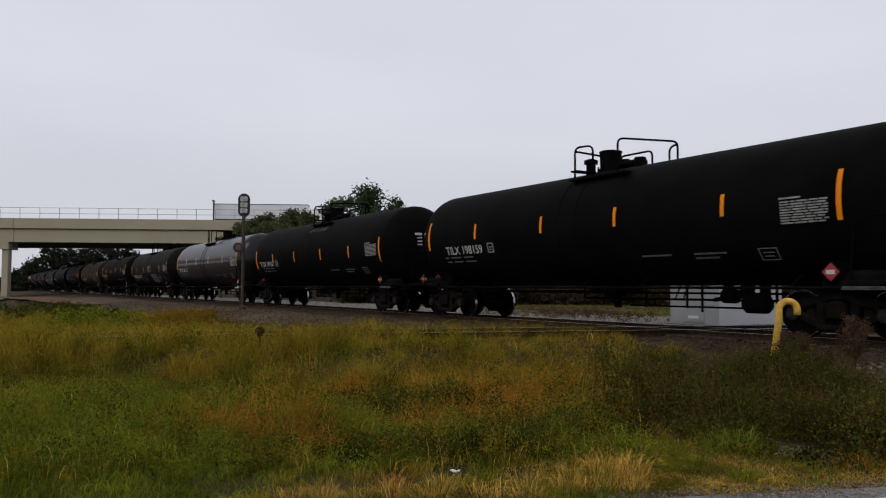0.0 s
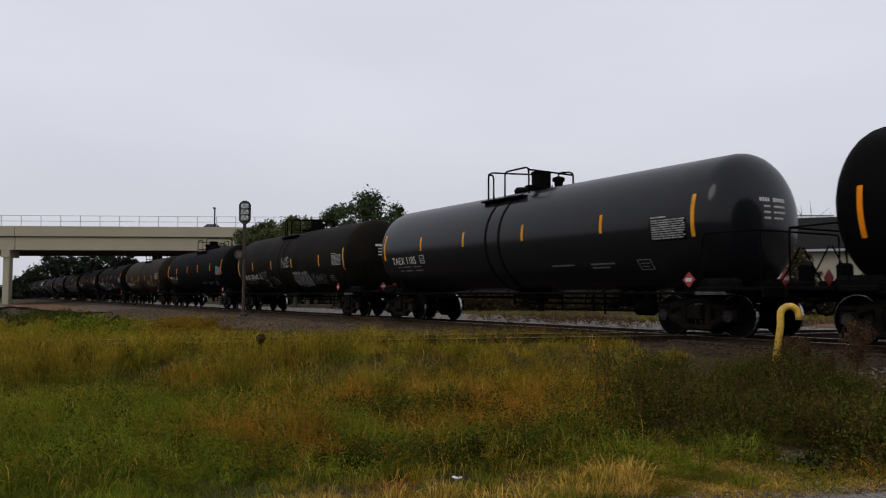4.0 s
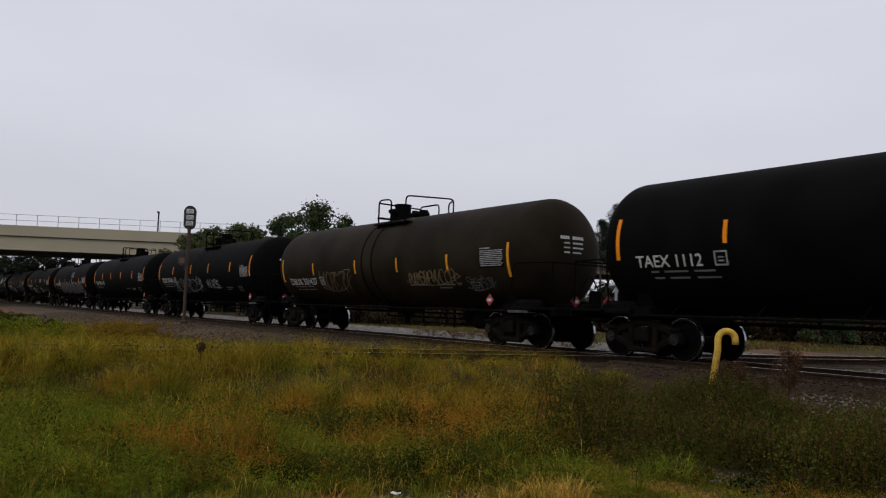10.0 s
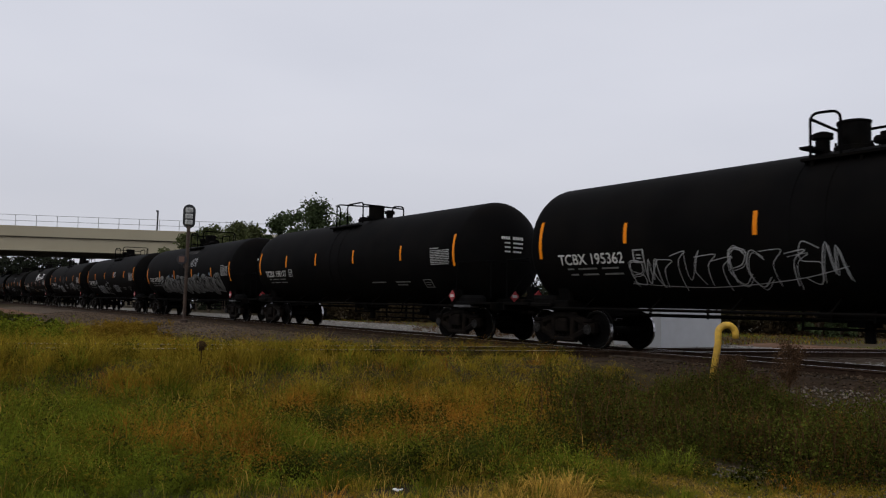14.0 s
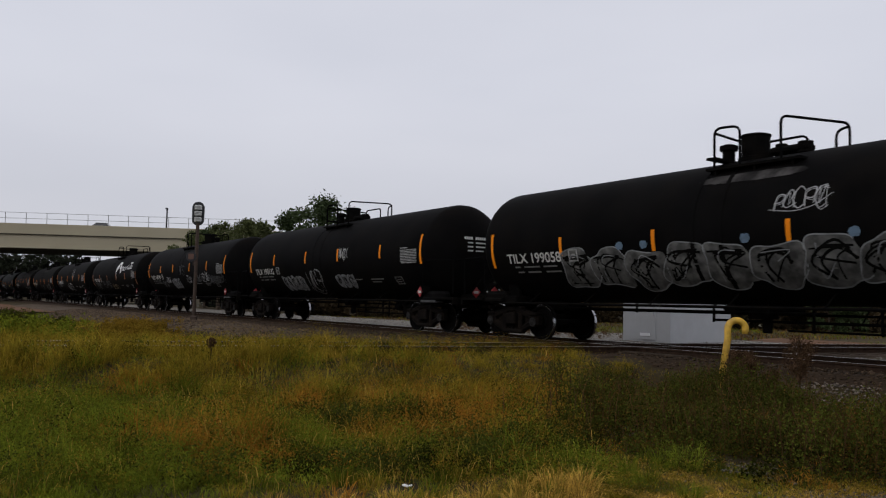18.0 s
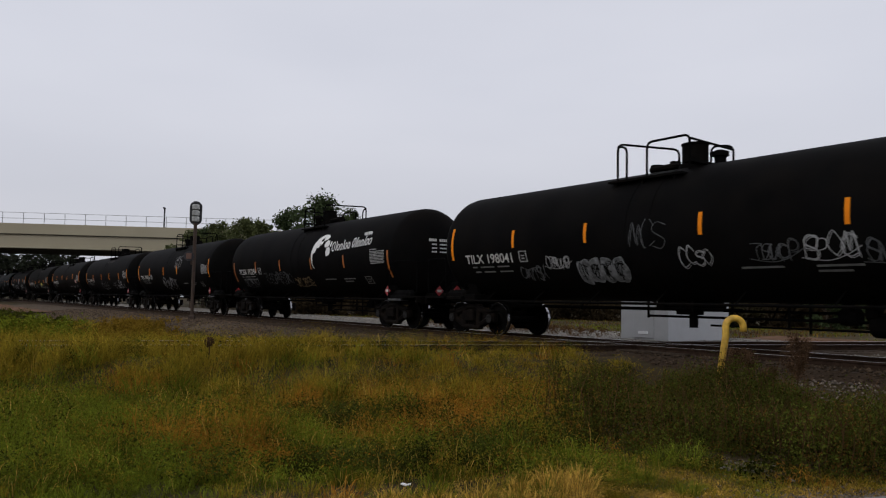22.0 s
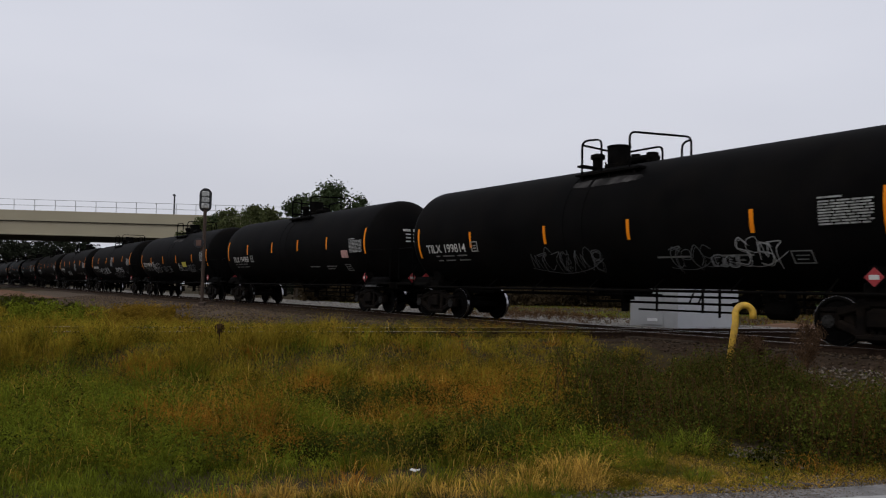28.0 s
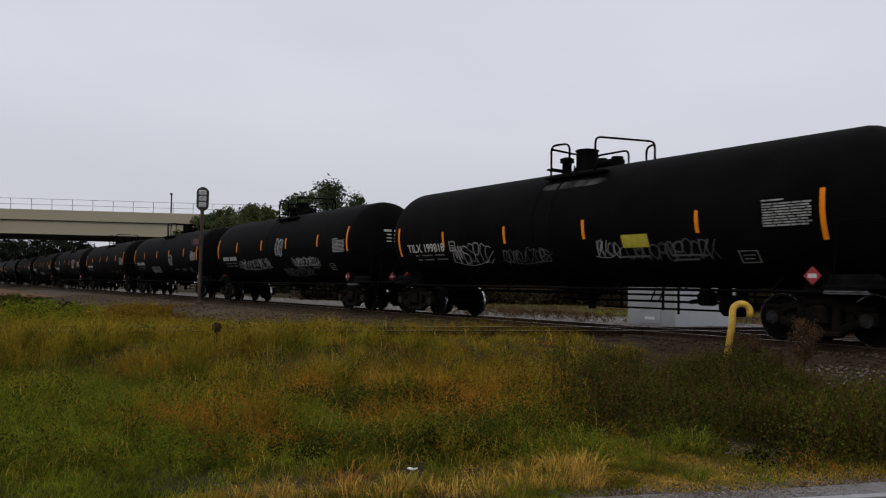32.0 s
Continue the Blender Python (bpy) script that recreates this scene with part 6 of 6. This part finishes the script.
def blob(seed, u0, u1, z0, z1, n=26, lift=0.009):
    """A filled area of paint with an uneven edge."""
    rg = random.Random(seed)
    bm = bmesh.new()
    last = None
    for k in range(n + 1):
        u = u0 + (u1 - u0) * k / n
        e = math.sin(math.pi * min(1, max(0, k / n))) ** 0.25
        top, bot = z0 + (z1 - z0) * (0.5 + 0.5 * e * rg.uniform(0.75, 1.0)), z0 + (z1 - z0) * (0.5 - 0.5 * e * rg.uniform(0.75, 1.0))
        col = [bm.verts.new(on_tank(u, bot + (top - bot) * j / 4, lift)) for j in range(5)]
        if last:
            for j in range(4):
                bm.faces.new((last[j], col[j], col[j + 1], last[j + 1]))
        last = col
    return bm


def bubble(car, seed, u0, u1, z0, z1, fill, label, edge, w, lift):
    """One swollen, unreadable letter shape: a fill with notches, a partly worn outline and inner strokes."""
    rg = random.Random(seed)
    um, zm, hw, hh = (u0 + u1) / 2, (z0 + z1) / 2, (u1 - u0) * 0.5, (z1 - z0) * 0.5
    p1, p2, lean = rg.uniform(0, 6.28), rg.uniform(0, 6.28), rg.uniform(-0.1, 0.25)
    rim = []
    for q in range(36):
        a = 2 * math.pi * q / 36
        k = 1 + 0.10 * math.sin(3 * a + p1) + 0.07 * math.sin(5 * a + p2)
        c, d = math.cos(a), math.sin(a)
        z = k * math.copysign(abs(d) ** 0.7, d)
        rim.append((um + hw * (k * math.copysign(abs(c) ** 0.7, c) + lean * z), zm + hh * 0.92 * z))
    bm = bmesh.new()
    mid = bm.verts.new(on_tank(um, zm, lift))
    inner = [bm.verts.new(on_tank(um + (u - um) * 0.55, zm + (z - zm) * 0.55, lift)) for u, z in rim]
    outer = [bm.verts.new(on_tank(u, z, lift)) for u, z in rim]
    for q in range(36):
        r_ = (q + 1) % 36
        bm.faces.new((mid, inner[q], inner[r_]))
        bm.faces.new((inner[q], outer[q], outer[r_], inner[r_]))
    letter = part("spray_letter", bm, fill, car, label)
    start, length = rg.randrange(0, 10), rg.randrange(26, 36)
    bm = ribbon(bmesh.new(), [rim[(start + q) % 36] for q in range(length)], w, lift + 0.0006)
    part("spray_outline", bm, edge, letter)
    bm = bmesh.new()
    for j in range(4):
        shape = rg.choice(STROKES)
        ribbon(bm, curve_of([(um + hw * 1.2 * (x - 0.5) + hw * rg.uniform(-0.3, 0.3), zm + hh * rg.uniform(0.9, 1.5) * (z - 0.5)) for x, z in shape[:4]]), w * rg.uniform(1.2, 2.6), lift + 0.0003 + 0.0001 * j)
    part("spray_stroke", bm, M_TANK, letter, "black inner spray strokes")
    bm = ribbon(bmesh.new(), curve_of([(um + hw * 1.1 * (x - 0.5), zm + hh * 1.3 * (z - 0.5)) for x, z in rg.choice(STROKES)[:3]]), w * 0.8, lift + 0.0008)
    part("spray_highlight", bm, edge, letter)


def logo(car):
    """The white emblem and two words of a trade mark, as plain shapes."""
    bm = bmesh.new()
    n = 40
    for k in range(n):
        edge = []
        for j in (k, k + 1):
            a = radians(62 + 158 * j / n)
            th = 0.04 + 0.50 * math.sin(math.pi * min(1, j / 34)) ** 0.8 * (1 - j / 70) + 0.05 * math.sin(j * 0.8) + 0.03 * math.sin(j * 1.7)
            edge += [(0.88, a), (0.88 - max(0.03, th), a)]
        o0, i0, o1, i1 = edge
        bm.faces.new([bm.verts.new(on_tank(2.25 + q * math.cos(a), 2.6 + q * 0.9 * math.sin(a), 0.012)) for q, a in (o0, o1, i1, i0)])
    part("emblem", bm, M_LOGO, car, "white crescent emblem with a ragged inner edge")
    part("emblem", blob(9, 2.42, 2.86, 2.86, 3.16, 9, 0.013), M_LOGO, car)
    part("emblem", blob(5, 2.62, 2.98, 2.52, 2.9, 8, 0.014), M_LOGO, car)
    part("emblem", blob(4, 2.9, 3.04, 2.86, 3.1, 5, 0.015), M_LOGO, car)
    for u0, u1, slant in ((3.1, 4.5, 0.0), (4.66, 6.02, 0.07)):
        u, k = u0, 0
        while u < u1 - 0.1:
            first = u == u0
            tall = first or k % 3 == 1
            w_ = 0.26 if first and slant == 0 else 0.1 if tall and not first else 0.19
            z0 = 2.70 + 0.045 * (u - 3.1)
            hi = 0.36 if tall else 0.23
            bm = bmesh.new()
            if tall and not first:
                ribbon(bm, [(u + 0.05, z0), (u + 0.05 + slant * 1.3, z0 + hi)], 0.055, 0.012)
            else:
                ring = [(u + slant * (0.5 + 0.5 * math.sin(a)) + w_ / 2 + w_ * 0.42 * math.cos(a), z0 + hi / 2 + hi * 0.46 * math.sin(a)) for a in [2 * math.pi * q / 14 for q in range(15)]]
                ribbon(bm, ring, 0.045, 0.012)
            part("word_shape", bm, M_LOGO, car)
            u += w_ + 0.035
            k += 1
    for k in range(3):
        part("dot", box(bmesh.new(), (0.15, 0.02, 0.13), on_tank(5.48 + 0.17 * k, 3.22 + 0.008 * k, 0.012), bevel=0.03), M_LOGO, car)


M_LOGO = mat("logo_white", (0.72, 0.72, 0.70), 0.6, var=0.06)
base_car = build_car()
# where each car's middle stands along the train, its number's place, and how far its stripes sit from the usual height
CENTRE = [118.49, 100.34, 82.26, 64.07, 46.0, 27.77, 9.66, -8.45, -26.7, -44.72, -62.78, -80.9, -99.19, -117.0, -135.01, -153.08, -171.2]
CENTRE += [CENTRE[-1] - 18.15 * (k + 1) for k in range(9)]
REVERSED = (2, 3, 7, 10, 17, 20)
MARK_AT = {0: -5.14, 1: -5.61, 2: -5.8, 3: -5.27, 4: -5.85, 5: -5.43, 11: -5.52, 13: -5.75, 14: -5.47, 15: -5.68}
# the four middle stripes of the cars that have them at other places
STRIPES = {1: (-4.62, -1.66, 1.51, 4.46), 2: (-4.52, -1.86, 1.18, 4.36), 3: (-4.68, -1.7, 1.18, 4.59), 5: (-4.41, -1.11, 1.64, 4.43), 7: (-4.45, -1.76, 1.2, 4.33), 8: (-4.51, -1.63, 1.5, 4.6), 10: (-4.46, -1.82, 1.42, 4.42), 11: (-4.5, -1.77, 1.28, 4.05), 14: (-4.5, -1.44, 1.36, 4.12), 15: (-4.66, -1.74, 1.26, 4.52)}
HATCH = {3: 0.49, 5: -0.33}
DROP = {1: 0.27, 3: 0.24, 5: 0.33, 7: 0.06, 8: 0.29, 9: 0.05, 10: 0.05, 11: 0.34, 12: 0.2, 13: 0.33, 14: 0.08, 15: 0.3}
CARS = []
# number, finish, paint strokes (kind, seed, u0, u1, z0, z1)
PLAN = [
    ("TILX 198159", "k", []),
    ("TCBX 199367", "k", []),
    ("TAEX 1185", "g", []),
    ("DBUX 301643", "b", [("w", 11, -0.12, 0.84, 2.25, 2.7), ("f", 12, 1.06, 3.05, 1.3, 2.0), ("w", 13, -3.5, -2.7, 1.35, 2.05), ("s", 14, -2.2, -1.2, 1.45, 1.8), ("s", 15, 3.1, 4.9, 1.45, 1.85)]),
    ("TAEX 1112", "k", []),
    ("DBUX 301427", "b", [("o", 21, -3.9, -1.6, 1.55, 2.2), ("o", 22, 2.2, 4.9, 1.7, 2.1), ("s", 23, 5.2, 6.4, 1.55, 1.85)]),
    ("TCBX 195362", "k", [("w", 31, -4.4, 0.3, 1.5, 2.15), ("w", 32, 1.2, 2.9, 1.65, 2.1)]),
    ("TCBX 198117", "k", []),
    ("TILX 199058", "k", [("m", 41, -4.6, 5.85, 1.3, 2.3), ("w", 42, 1.2, 2.2, 2.75, 3.15)]),
    ("TILX 198132", "k", [("f", 51, -3.9, -1.8, 1.3, 1.9), ("w", 52, -1.5, -0.15, 1.25, 2.1), ("w", 53, 1.64, 2.34, 2.45, 2.8), ("f", 54, 1.1, 2.5, 1.4, 1.9)]),
    ("TILX 198041", "k", [("s", 61, -4.35, -3.4, 1.55, 1.85), ("w", 67, -3.25, -2.47, 1.8, 2.05), ("f", 62, -2.24, -0.72, 1.4, 2.0), ("s", 65, -0.46, 0.5, 2.15, 2.75), ("w", 66, 0.82, 1.6, 1.75, 2.15), ("s", 63, 2.55, 3.45, 1.8, 2.15), ("w", 64, 3.6, 4.5, 1.8, 2.2), ("s", 68, 4.68, 7.0, 1.7, 2.05)]),
    ("TCBX 192294", "l", [("s", 71, -6.3, -4.6, 1.45, 1.8), ("s", 72, -3.6, -0.8, 1.55, 2.0), ("o", 73, -0.6, 1.0, 1.45, 1.75)]),
    ("TILX 199826", "k", [("w", 81, -1.85, 0.9, 1.35, 1.95), ("w", 82, 1.2, 2.4, 2.6, 3.25)]),
    ("TILX 199814", "k", [("s", 91, -2.0, 0.5, 1.4, 1.9), ("s", 92, 2.57, 3.6, 1.45, 1.9), ("f", 94, 3.55, 4.2, 1.45, 1.7), ("w", 93, 4.2, 5.2, 1.5, 2.0)]),
    ("TILX 194950", "k", [("p", 0, 5.35, 5.85, 1.98, 2.25)]),
    ("TILX 199818", "k", [("w", 101, -4.3, -2.43, 1.6, 2.1), ("s", 102, -1.92, -0.08, 1.6, 1.95), ("y", 0, 2.45, 3.2, 1.88, 2.16), ("w", 103, 1.6, 2.3, 1.7, 2.05), ("s", 105, 2.5, 4.9, 1.6, 2.0)]),
    ("", "k", [("w", 111, -4.4, -0.5, 1.6, 2.0), ("f", 112, 0.4, 1.2, 2.1, 2.9), ("w", 113, 2.0, 4.6, 1.7, 2.0), ("s", 114, 0.6, 3.6, 1.3, 1.6)]),
    ("", "k", [("f", 121, -3.0, -1.0, 1.5, 1.9), ("f", 122, 1.5, 2.2, 1.9, 2.6)]),
    ("", "k", []),
    ("", "k", [("f", 131, 3.0, 4.2, 2.0, 2.9)]),
    ("", "k", [("f", 141, -2.0, 1.0, 1.5, 1.8)]),
    ("", "k", []), ("", "k", []), ("", "k", []), ("", "k", []), ("", "k", []),
]
SPRAY = {"s": (M_SPRAYFAINT, 0.02, "faint grey spray scribble"), "w": (M_SPRAYWHITE, 0.019, "white looping spray scribble"), "o": (mat("tan_spray_paint", (0.16, 0.11, 0.05), 0.7), 0.026, "tan spray scribble")}
for k, (number, finish, paint) in enumerate(PLAN):
    x0 = CENTRE[k]
    car = base_car if k == 0 else copy_thing(base_car, Matrix())
    CARS.append((car, x0))
for k, (number, finish, paint) in enumerate(PLAN):
    car = CARS[k][0]
    shell = [c for c in car.children if c.name.startswith("tank_shell")][0]
    looks = "black"
    if finish == "g":
        shell.data, looks = SHELL_GLOSS, "glossy dark grey"
    if finish == "b":
        shell.data, looks = (SHELL_DUSK, "dull dark brown") if k == 3 else (SHELL_BROWN, "dusty olive brown")
    if number:
        wide = 2.35 if finish == "b" else 2.05 if len(number) > 10 else 1.7
        low = 0.25 if finish == "b" else 0.0
        mid = MARK_AT.get(k, -5.56)
        ub = mid + wide / 2 + 0.28
        bm = bmesh.new()
        for u0, u1, z0, z1 in ((0, 0.3, 2.24, 2.27), (0, 0.3, 1.98, 2.01), (0, 0.03, 1.98, 2.27), (0.27, 0.3, 1.98, 2.27), (0.09, 0.21, 2.13, 2.16), (0.09, 0.21, 2.06, 2.09)):
            wrap_strip(bm, ub + u0, ub + u1, z0 - low, z1 - low, 0.011, 3)
        part("square_mark", bm, M_PANEL, car)
        for one in lettering(number, mid - wide / 2, mid + wide / 2, 1.985 - low, 2.235 - low, 0.012):
            part("stencil_character", one, M_WHITE, car, "white stencilled character")
    else:
        for u0, u1 in ((-6.5, -5.7), (-5.55, -4.6)):
            part("lettering", wrap_strip(bmesh.new(), u0, u1, 2.02, 2.2, 0.012, 2), M_PANEL, car, "unreadable white mark")
    if k in DROP or k in STRIPES:
        inner = [c for c in car.children if c.name.startswith("reflective_stripe")]
        inner.sort(key=lambda c: sum(v.co.x for v in c.data.vertices))
        for c in car.children:
            if "stripe" in c.name:
                move = STRIPES[k][inner.index(c)] - (-4.45, -1.26, 1.55, 4.68)[inner.index(c)] if c in inner and k in STRIPES else 0.0
                c.matrix_basis = Matrix.Translation((move, 0, 0)) @ Matrix.Translation((0, 0, TZ)) @ pose(0, 0, 0, math.degrees((DROP.get(k, 0.0) + (0.18 if k == 11 and c not in inner else 0.0)) / TR)) @ Matrix.Translation((0, 0, -TZ))
    if finish == "b":
        for c in car.children:
            if c.name.startswith("stencil_line") and c.data.vertices[0].co.x < -4:
                c.matrix_basis = Matrix.Translation((0, 0, TZ)) @ pose(0, 0, 0, math.degrees(0.25 / TR)) @ Matrix.Translation((0, 0, -TZ))
            if c.name.startswith("placard") and abs(c.matrix_basis.translation.x) < 8.0:
                c.matrix_basis = Matrix.Translation((-0.66, 0, 0)) @ c.matrix_basis
    stripe = {"b": M_GOLD, "g": M_GOLD, "l": M_DULLORANGE}.get(finish)
    if stripe:
        for c in car.children:
            if "stripe" in c.name:
                c.data = c.data.copy()
                c.data.materials.clear()
                c.data.materials.append(stripe)
    if k in REVERSED:
        for c in car.children:
            if c.name.split(".")[0] in ("manway", "safety_valve", "valve_block", "top_platform", "railing"):
                c.matrix_basis = pose(0, 0, 0, 0, 0, 180)
    if k in HATCH:
        for c in car.children:
            if c.name.startswith("manway"):
                c.matrix_basis = Matrix.Translation((HATCH[k], 0, 0)) @ c.matrix_basis
    if k in (1, 8, 13, 15):
        part("worn_patch", blob(200 + k, -0.7, 1.7, 3.42, 3.64, 22, 0.004), M_SCUFF, car, "pale worn patch below the top platform")
    if finish == "l":
        logo(car)
    marked = False
    for what, seed, u0, u1, z0, z1 in paint:
        marked = marked or what in "wfms"
        if what in SPRAY:
            m_, w_, lab = SPRAY[what]
            tagged(part("spray_scribble", scribble(seed, u0, u1, z0, z1, w_), m_, car, lab), kind="stuff")
        elif what == "f":
            step = (u1 - u0) / max(2, round((u1 - u0) / 0.42))
            for i in range(round((u1 - u0) / step)):
                bubble(car, seed + i, u0 + step * i, u0 + step * (i + 1.12), z0, z1, M_SPRAYMID, "mottled silver spray letter", M_SPRAY, 0.014, 0.006 + 0.0012 * i)
        elif what == "m":
            step = (u1 - u0) / 10
            for i in range(10):
                bubble(car, seed + i, u0 + step * i, u0 + step * (i + 1.1), z0 + 0.04 * (i % 2), z1 - 0.05 * (i % 3), M_SPRAYDIM, "silver spray mural letter", M_SPRAY, 0.024, 0.005 + 0.001 * i)
            for ua in (u0 + 1.9, u0 + 2.6, u0 + 5.1, u0 + 7.2, u0 + 8.9):
                part("mural_accent", blob(int(ua * 10), ua, ua + 0.22, z1 - 0.12, z1 + 0.08, 6, 0.018), M_SPRAYBLUE, car, "blue mural accent")
        elif what == "y":
            part("yellow_plate", wrap_strip(bmesh.new(), u0, u1, z0, z1, 0.02), M_YELLOWPLATE, car, "yellow rectangular notice plate")
        elif what == "p":
            part("notice_plate", wrap_strip(bmesh.new(), u0, u1, z0, z1, 0.02), M_PINKPLATE, car, "pale pink notice plate")
    tail = {"l": " and a large white emblem", "k": ""}.get(finish, "")
    if finish == "k" and marked:
        tail = " and spray-painted scribbles"
    tagged(car, looks + " railway tank car with orange stripes" + tail, "tank car", "tank cars of the train")


# ---- vehicles on the overpass ----
def wheel_of(parent, u, v, r, name="wheel"):
    bm = lathe(bmesh.new(), [(-0.11, r * 0.6), (-0.11, r * 0.95), (-0.08, r), (0.08, r), (0.11, r * 0.95), (0.11, r * 0.6)], "y", 18)
    o = part(name, bm, M_RUBBER, parent)
    o.location = (u, v, r)
    part("rim", lathe(bmesh.new(), [(-0.115, 0.05), (-0.115, r * 0.58), (0.115, r * 0.58), (0.115, 0.05)], "y", 12), M_GALV, o)


def sedan(label, m_):
    c = thing("car", label, "car")
    bm = bmesh.new()
    prof = [(-2.2, 0.3), (2.2, 0.3), (2.28, 0.62), (2.05, 0.82), (0.95, 0.95), (-1.75, 1.0), (-2.25, 0.92)]
    a, b = [bm.verts.new((x, -0.88, z)) for x, z in prof], [bm.verts.new((x, 0.88, z)) for x, z in prof]
    bm.faces.new(a)
    bm.faces.new(b[::-1])
    for k in range(len(prof)):
        bm.faces.new((a[k], b[k], b[(k + 1) % len(prof)], a[(k + 1) % len(prof)]))
    bmesh.ops.bevel(bm, geom=bm.edges[:], offset=0.06, segments=2, affect="EDGES")
    part("body", bm, m_, c)
    bm = bmesh.new()
    lo, hi = [(-1.75, -0.8), (0.95, -0.8), (0.95, 0.8), (-1.75, 0.8)], [(-1.1, -0.62), (0.2, -0.62), (0.2, 0.62), (-1.1, 0.62)]
    p, q = [bm.verts.new((x, y, 0.94)) for x, y in lo], [bm.verts.new((x, y, 1.42)) for x, y in hi]
    for k in range(4):
        bm.faces.new((p[k], p[(k + 1) % 4], q[(k + 1) % 4], q[k]))
    bm.faces.new(q)
    part("cabin_glass", bm, M_WINDOW, c)
    part("roof", box(bmesh.new(), (1.4, 1.3, 0.06), (-0.45, 0, 1.44), bevel=0.02), m_, c)
    for u in (-1.35, 1.4):
        for v in (-0.82, 0.82):
            wheel_of(c, u, v, 0.33)
    return c


def lorry(label):
    c = thing("lorry", label, "truck")
    part("trailer", box(bmesh.new(), (13.6, 2.5, 2.15), (-3.4, 0, 2.2), bevel=0.04), M_TRUCKWHITE, c)
    part("trailer_roof_rail", box(bmesh.new(), (13.7, 2.56, 0.1), (-3.4, 0, 3.3), bevel=0.02), M_DARKMETAL, c)
    part("chassis", box(bmesh.new(), (17.0, 0.9, 0.3), (-1.8, 0, 0.95), bevel=0.03), M_FRAME, c)
    part("cab", box(box(bmesh.new(), (2.2, 2.4, 2.0), (5.2, 0, 1.9), bevel=0.15), (1.3, 2.0, 1.1), (6.7, 0, 1.4), bevel=0.15), M_TRUCKWHITE, c)
    part("windscreen", box(bmesh.new(), (0.05, 2.0, 0.7), (6.31, 0, 2.35), bevel=0.01), M_WINDOW, c)
    for u in (-9.0, -7.7, 3.6, 4.9, 6.8):
        for v in (-1.05, 1.05):
            wheel_of(c, u, v, 0.5)
    return c


def box_van(label):
    c = thing("box_van", label, "truck")
    part("cargo_box", box(bmesh.new(), (5.0, 2.2, 1.9), (0, 0, 1.68), bevel=0.04), M_TRUCKWHITE, c)
    part("roof_rail", box(bmesh.new(), (5.06, 2.26, 0.08), (0, 0, 2.62), bevel=0.02), M_DARKMETAL, c)
    part("chassis", box(bmesh.new(), (7.0, 0.9, 0.25), (0.8, 0, 0.6), bevel=0.03), M_FRAME, c)
    part("cab", box(box(bmesh.new(), (1.4, 2.0, 1.5), (3.25, 0, 1.3), bevel=0.15), (0.9, 1.8, 0.7), (4.2, 0, 0.9), bevel=0.12), M_TRUCKWHITE, c)
    part("windscreen", box(bmesh.new(), (0.05, 1.7, 0.6), (3.96, 0, 1.66), bevel=0.01), M_WINDOW, c)
    for u in (-1.5, 3.6):
        for v in (-0.95, 0.95):
            wheel_of(c, u, v, 0.4)
    return c


# seconds at which each one passes the bridge's middle, and its lane
TRAFFIC = [(lorry("white box lorry crossing the overpass"), -1.35, 3.0, 17.5), (sedan("dark car crossing the overpass", M_CARPAINT), 1.3, 3.0, 15.5),
           (sedan("grey car crossing the overpass", M_CARPAINT), 3.1, 3.0, 15.5), (box_van("white box van crossing the overpass"), 12.22, 8.5, 18.0), (sedan("dark car ahead of the white van on the overpass", M_CARPAINT), 11.87, 3.0, 17.0), (sedan("dark car crossing the overpass", M_CARPAINT), 17.65, 3.0, 15.5),
           (sedan("white car crossing the overpass", M_TRUCKWHITE), 19.0, 3.0, 15.5), (sedan("dark car crossing the overpass", M_CARPAINT), 23.45, 3.0, 15.5), (sedan("grey car crossing the overpass", M_CARPAINT), 32.8, 3.0, 15.5)]


# ---- keys ----
def motions():
    for k, (car, x0) in enumerate(CARS):
        walk(car, [(t, pose(x0 + s, D, 0)) for t, s in enumerate(ROLL)])
        sets = [w for b in car.children for w in b.children if w.name.startswith("wheelset")]
        rows = []
        steps = [i / 15 for i in range(32 * 15 + 1)]
        for t in steps:
            i = min(int(t), 31)
            x = x0 + ROLL[i] + (ROLL[i + 1] - ROLL[i]) * (t - i)
            if -46 < x < 6:
                rows.append((t, math.degrees(x / 0.457)))
        if rows:
            rows = ([(0.0, rows[0][1])] if rows[0][0] > 0 else []) + rows + ([(32.0, rows[-1][1])] if rows[-1][0] < 32 else [])
            for w in sets:
                at = w.location.copy()
                walk(w, [(t, pose(*at, 0, a, 0)) for t, a in rows])
    for i, (v, t0, lane, speed) in enumerate(TRAFFIC):
        lo, hi = -40 - 15 * i, 60 + 5 * (len(TRAFFIC) - i)
        ts = sorted({0.0, 32.0, *[round(t0 + u / speed, 2) for u in (lo, -20, 0, 20, hi) if 0 < t0 + u / speed < 32]})
        rows = []
        for t in ts:
            u = max(lo, min(hi, (t - t0) * speed))
            p = BO + BU * u + BV * lane
            rows.append((t, pose(p.x, p.y, 9.66, 0, 0, byaw)))
        walk(v, rows)


motions()
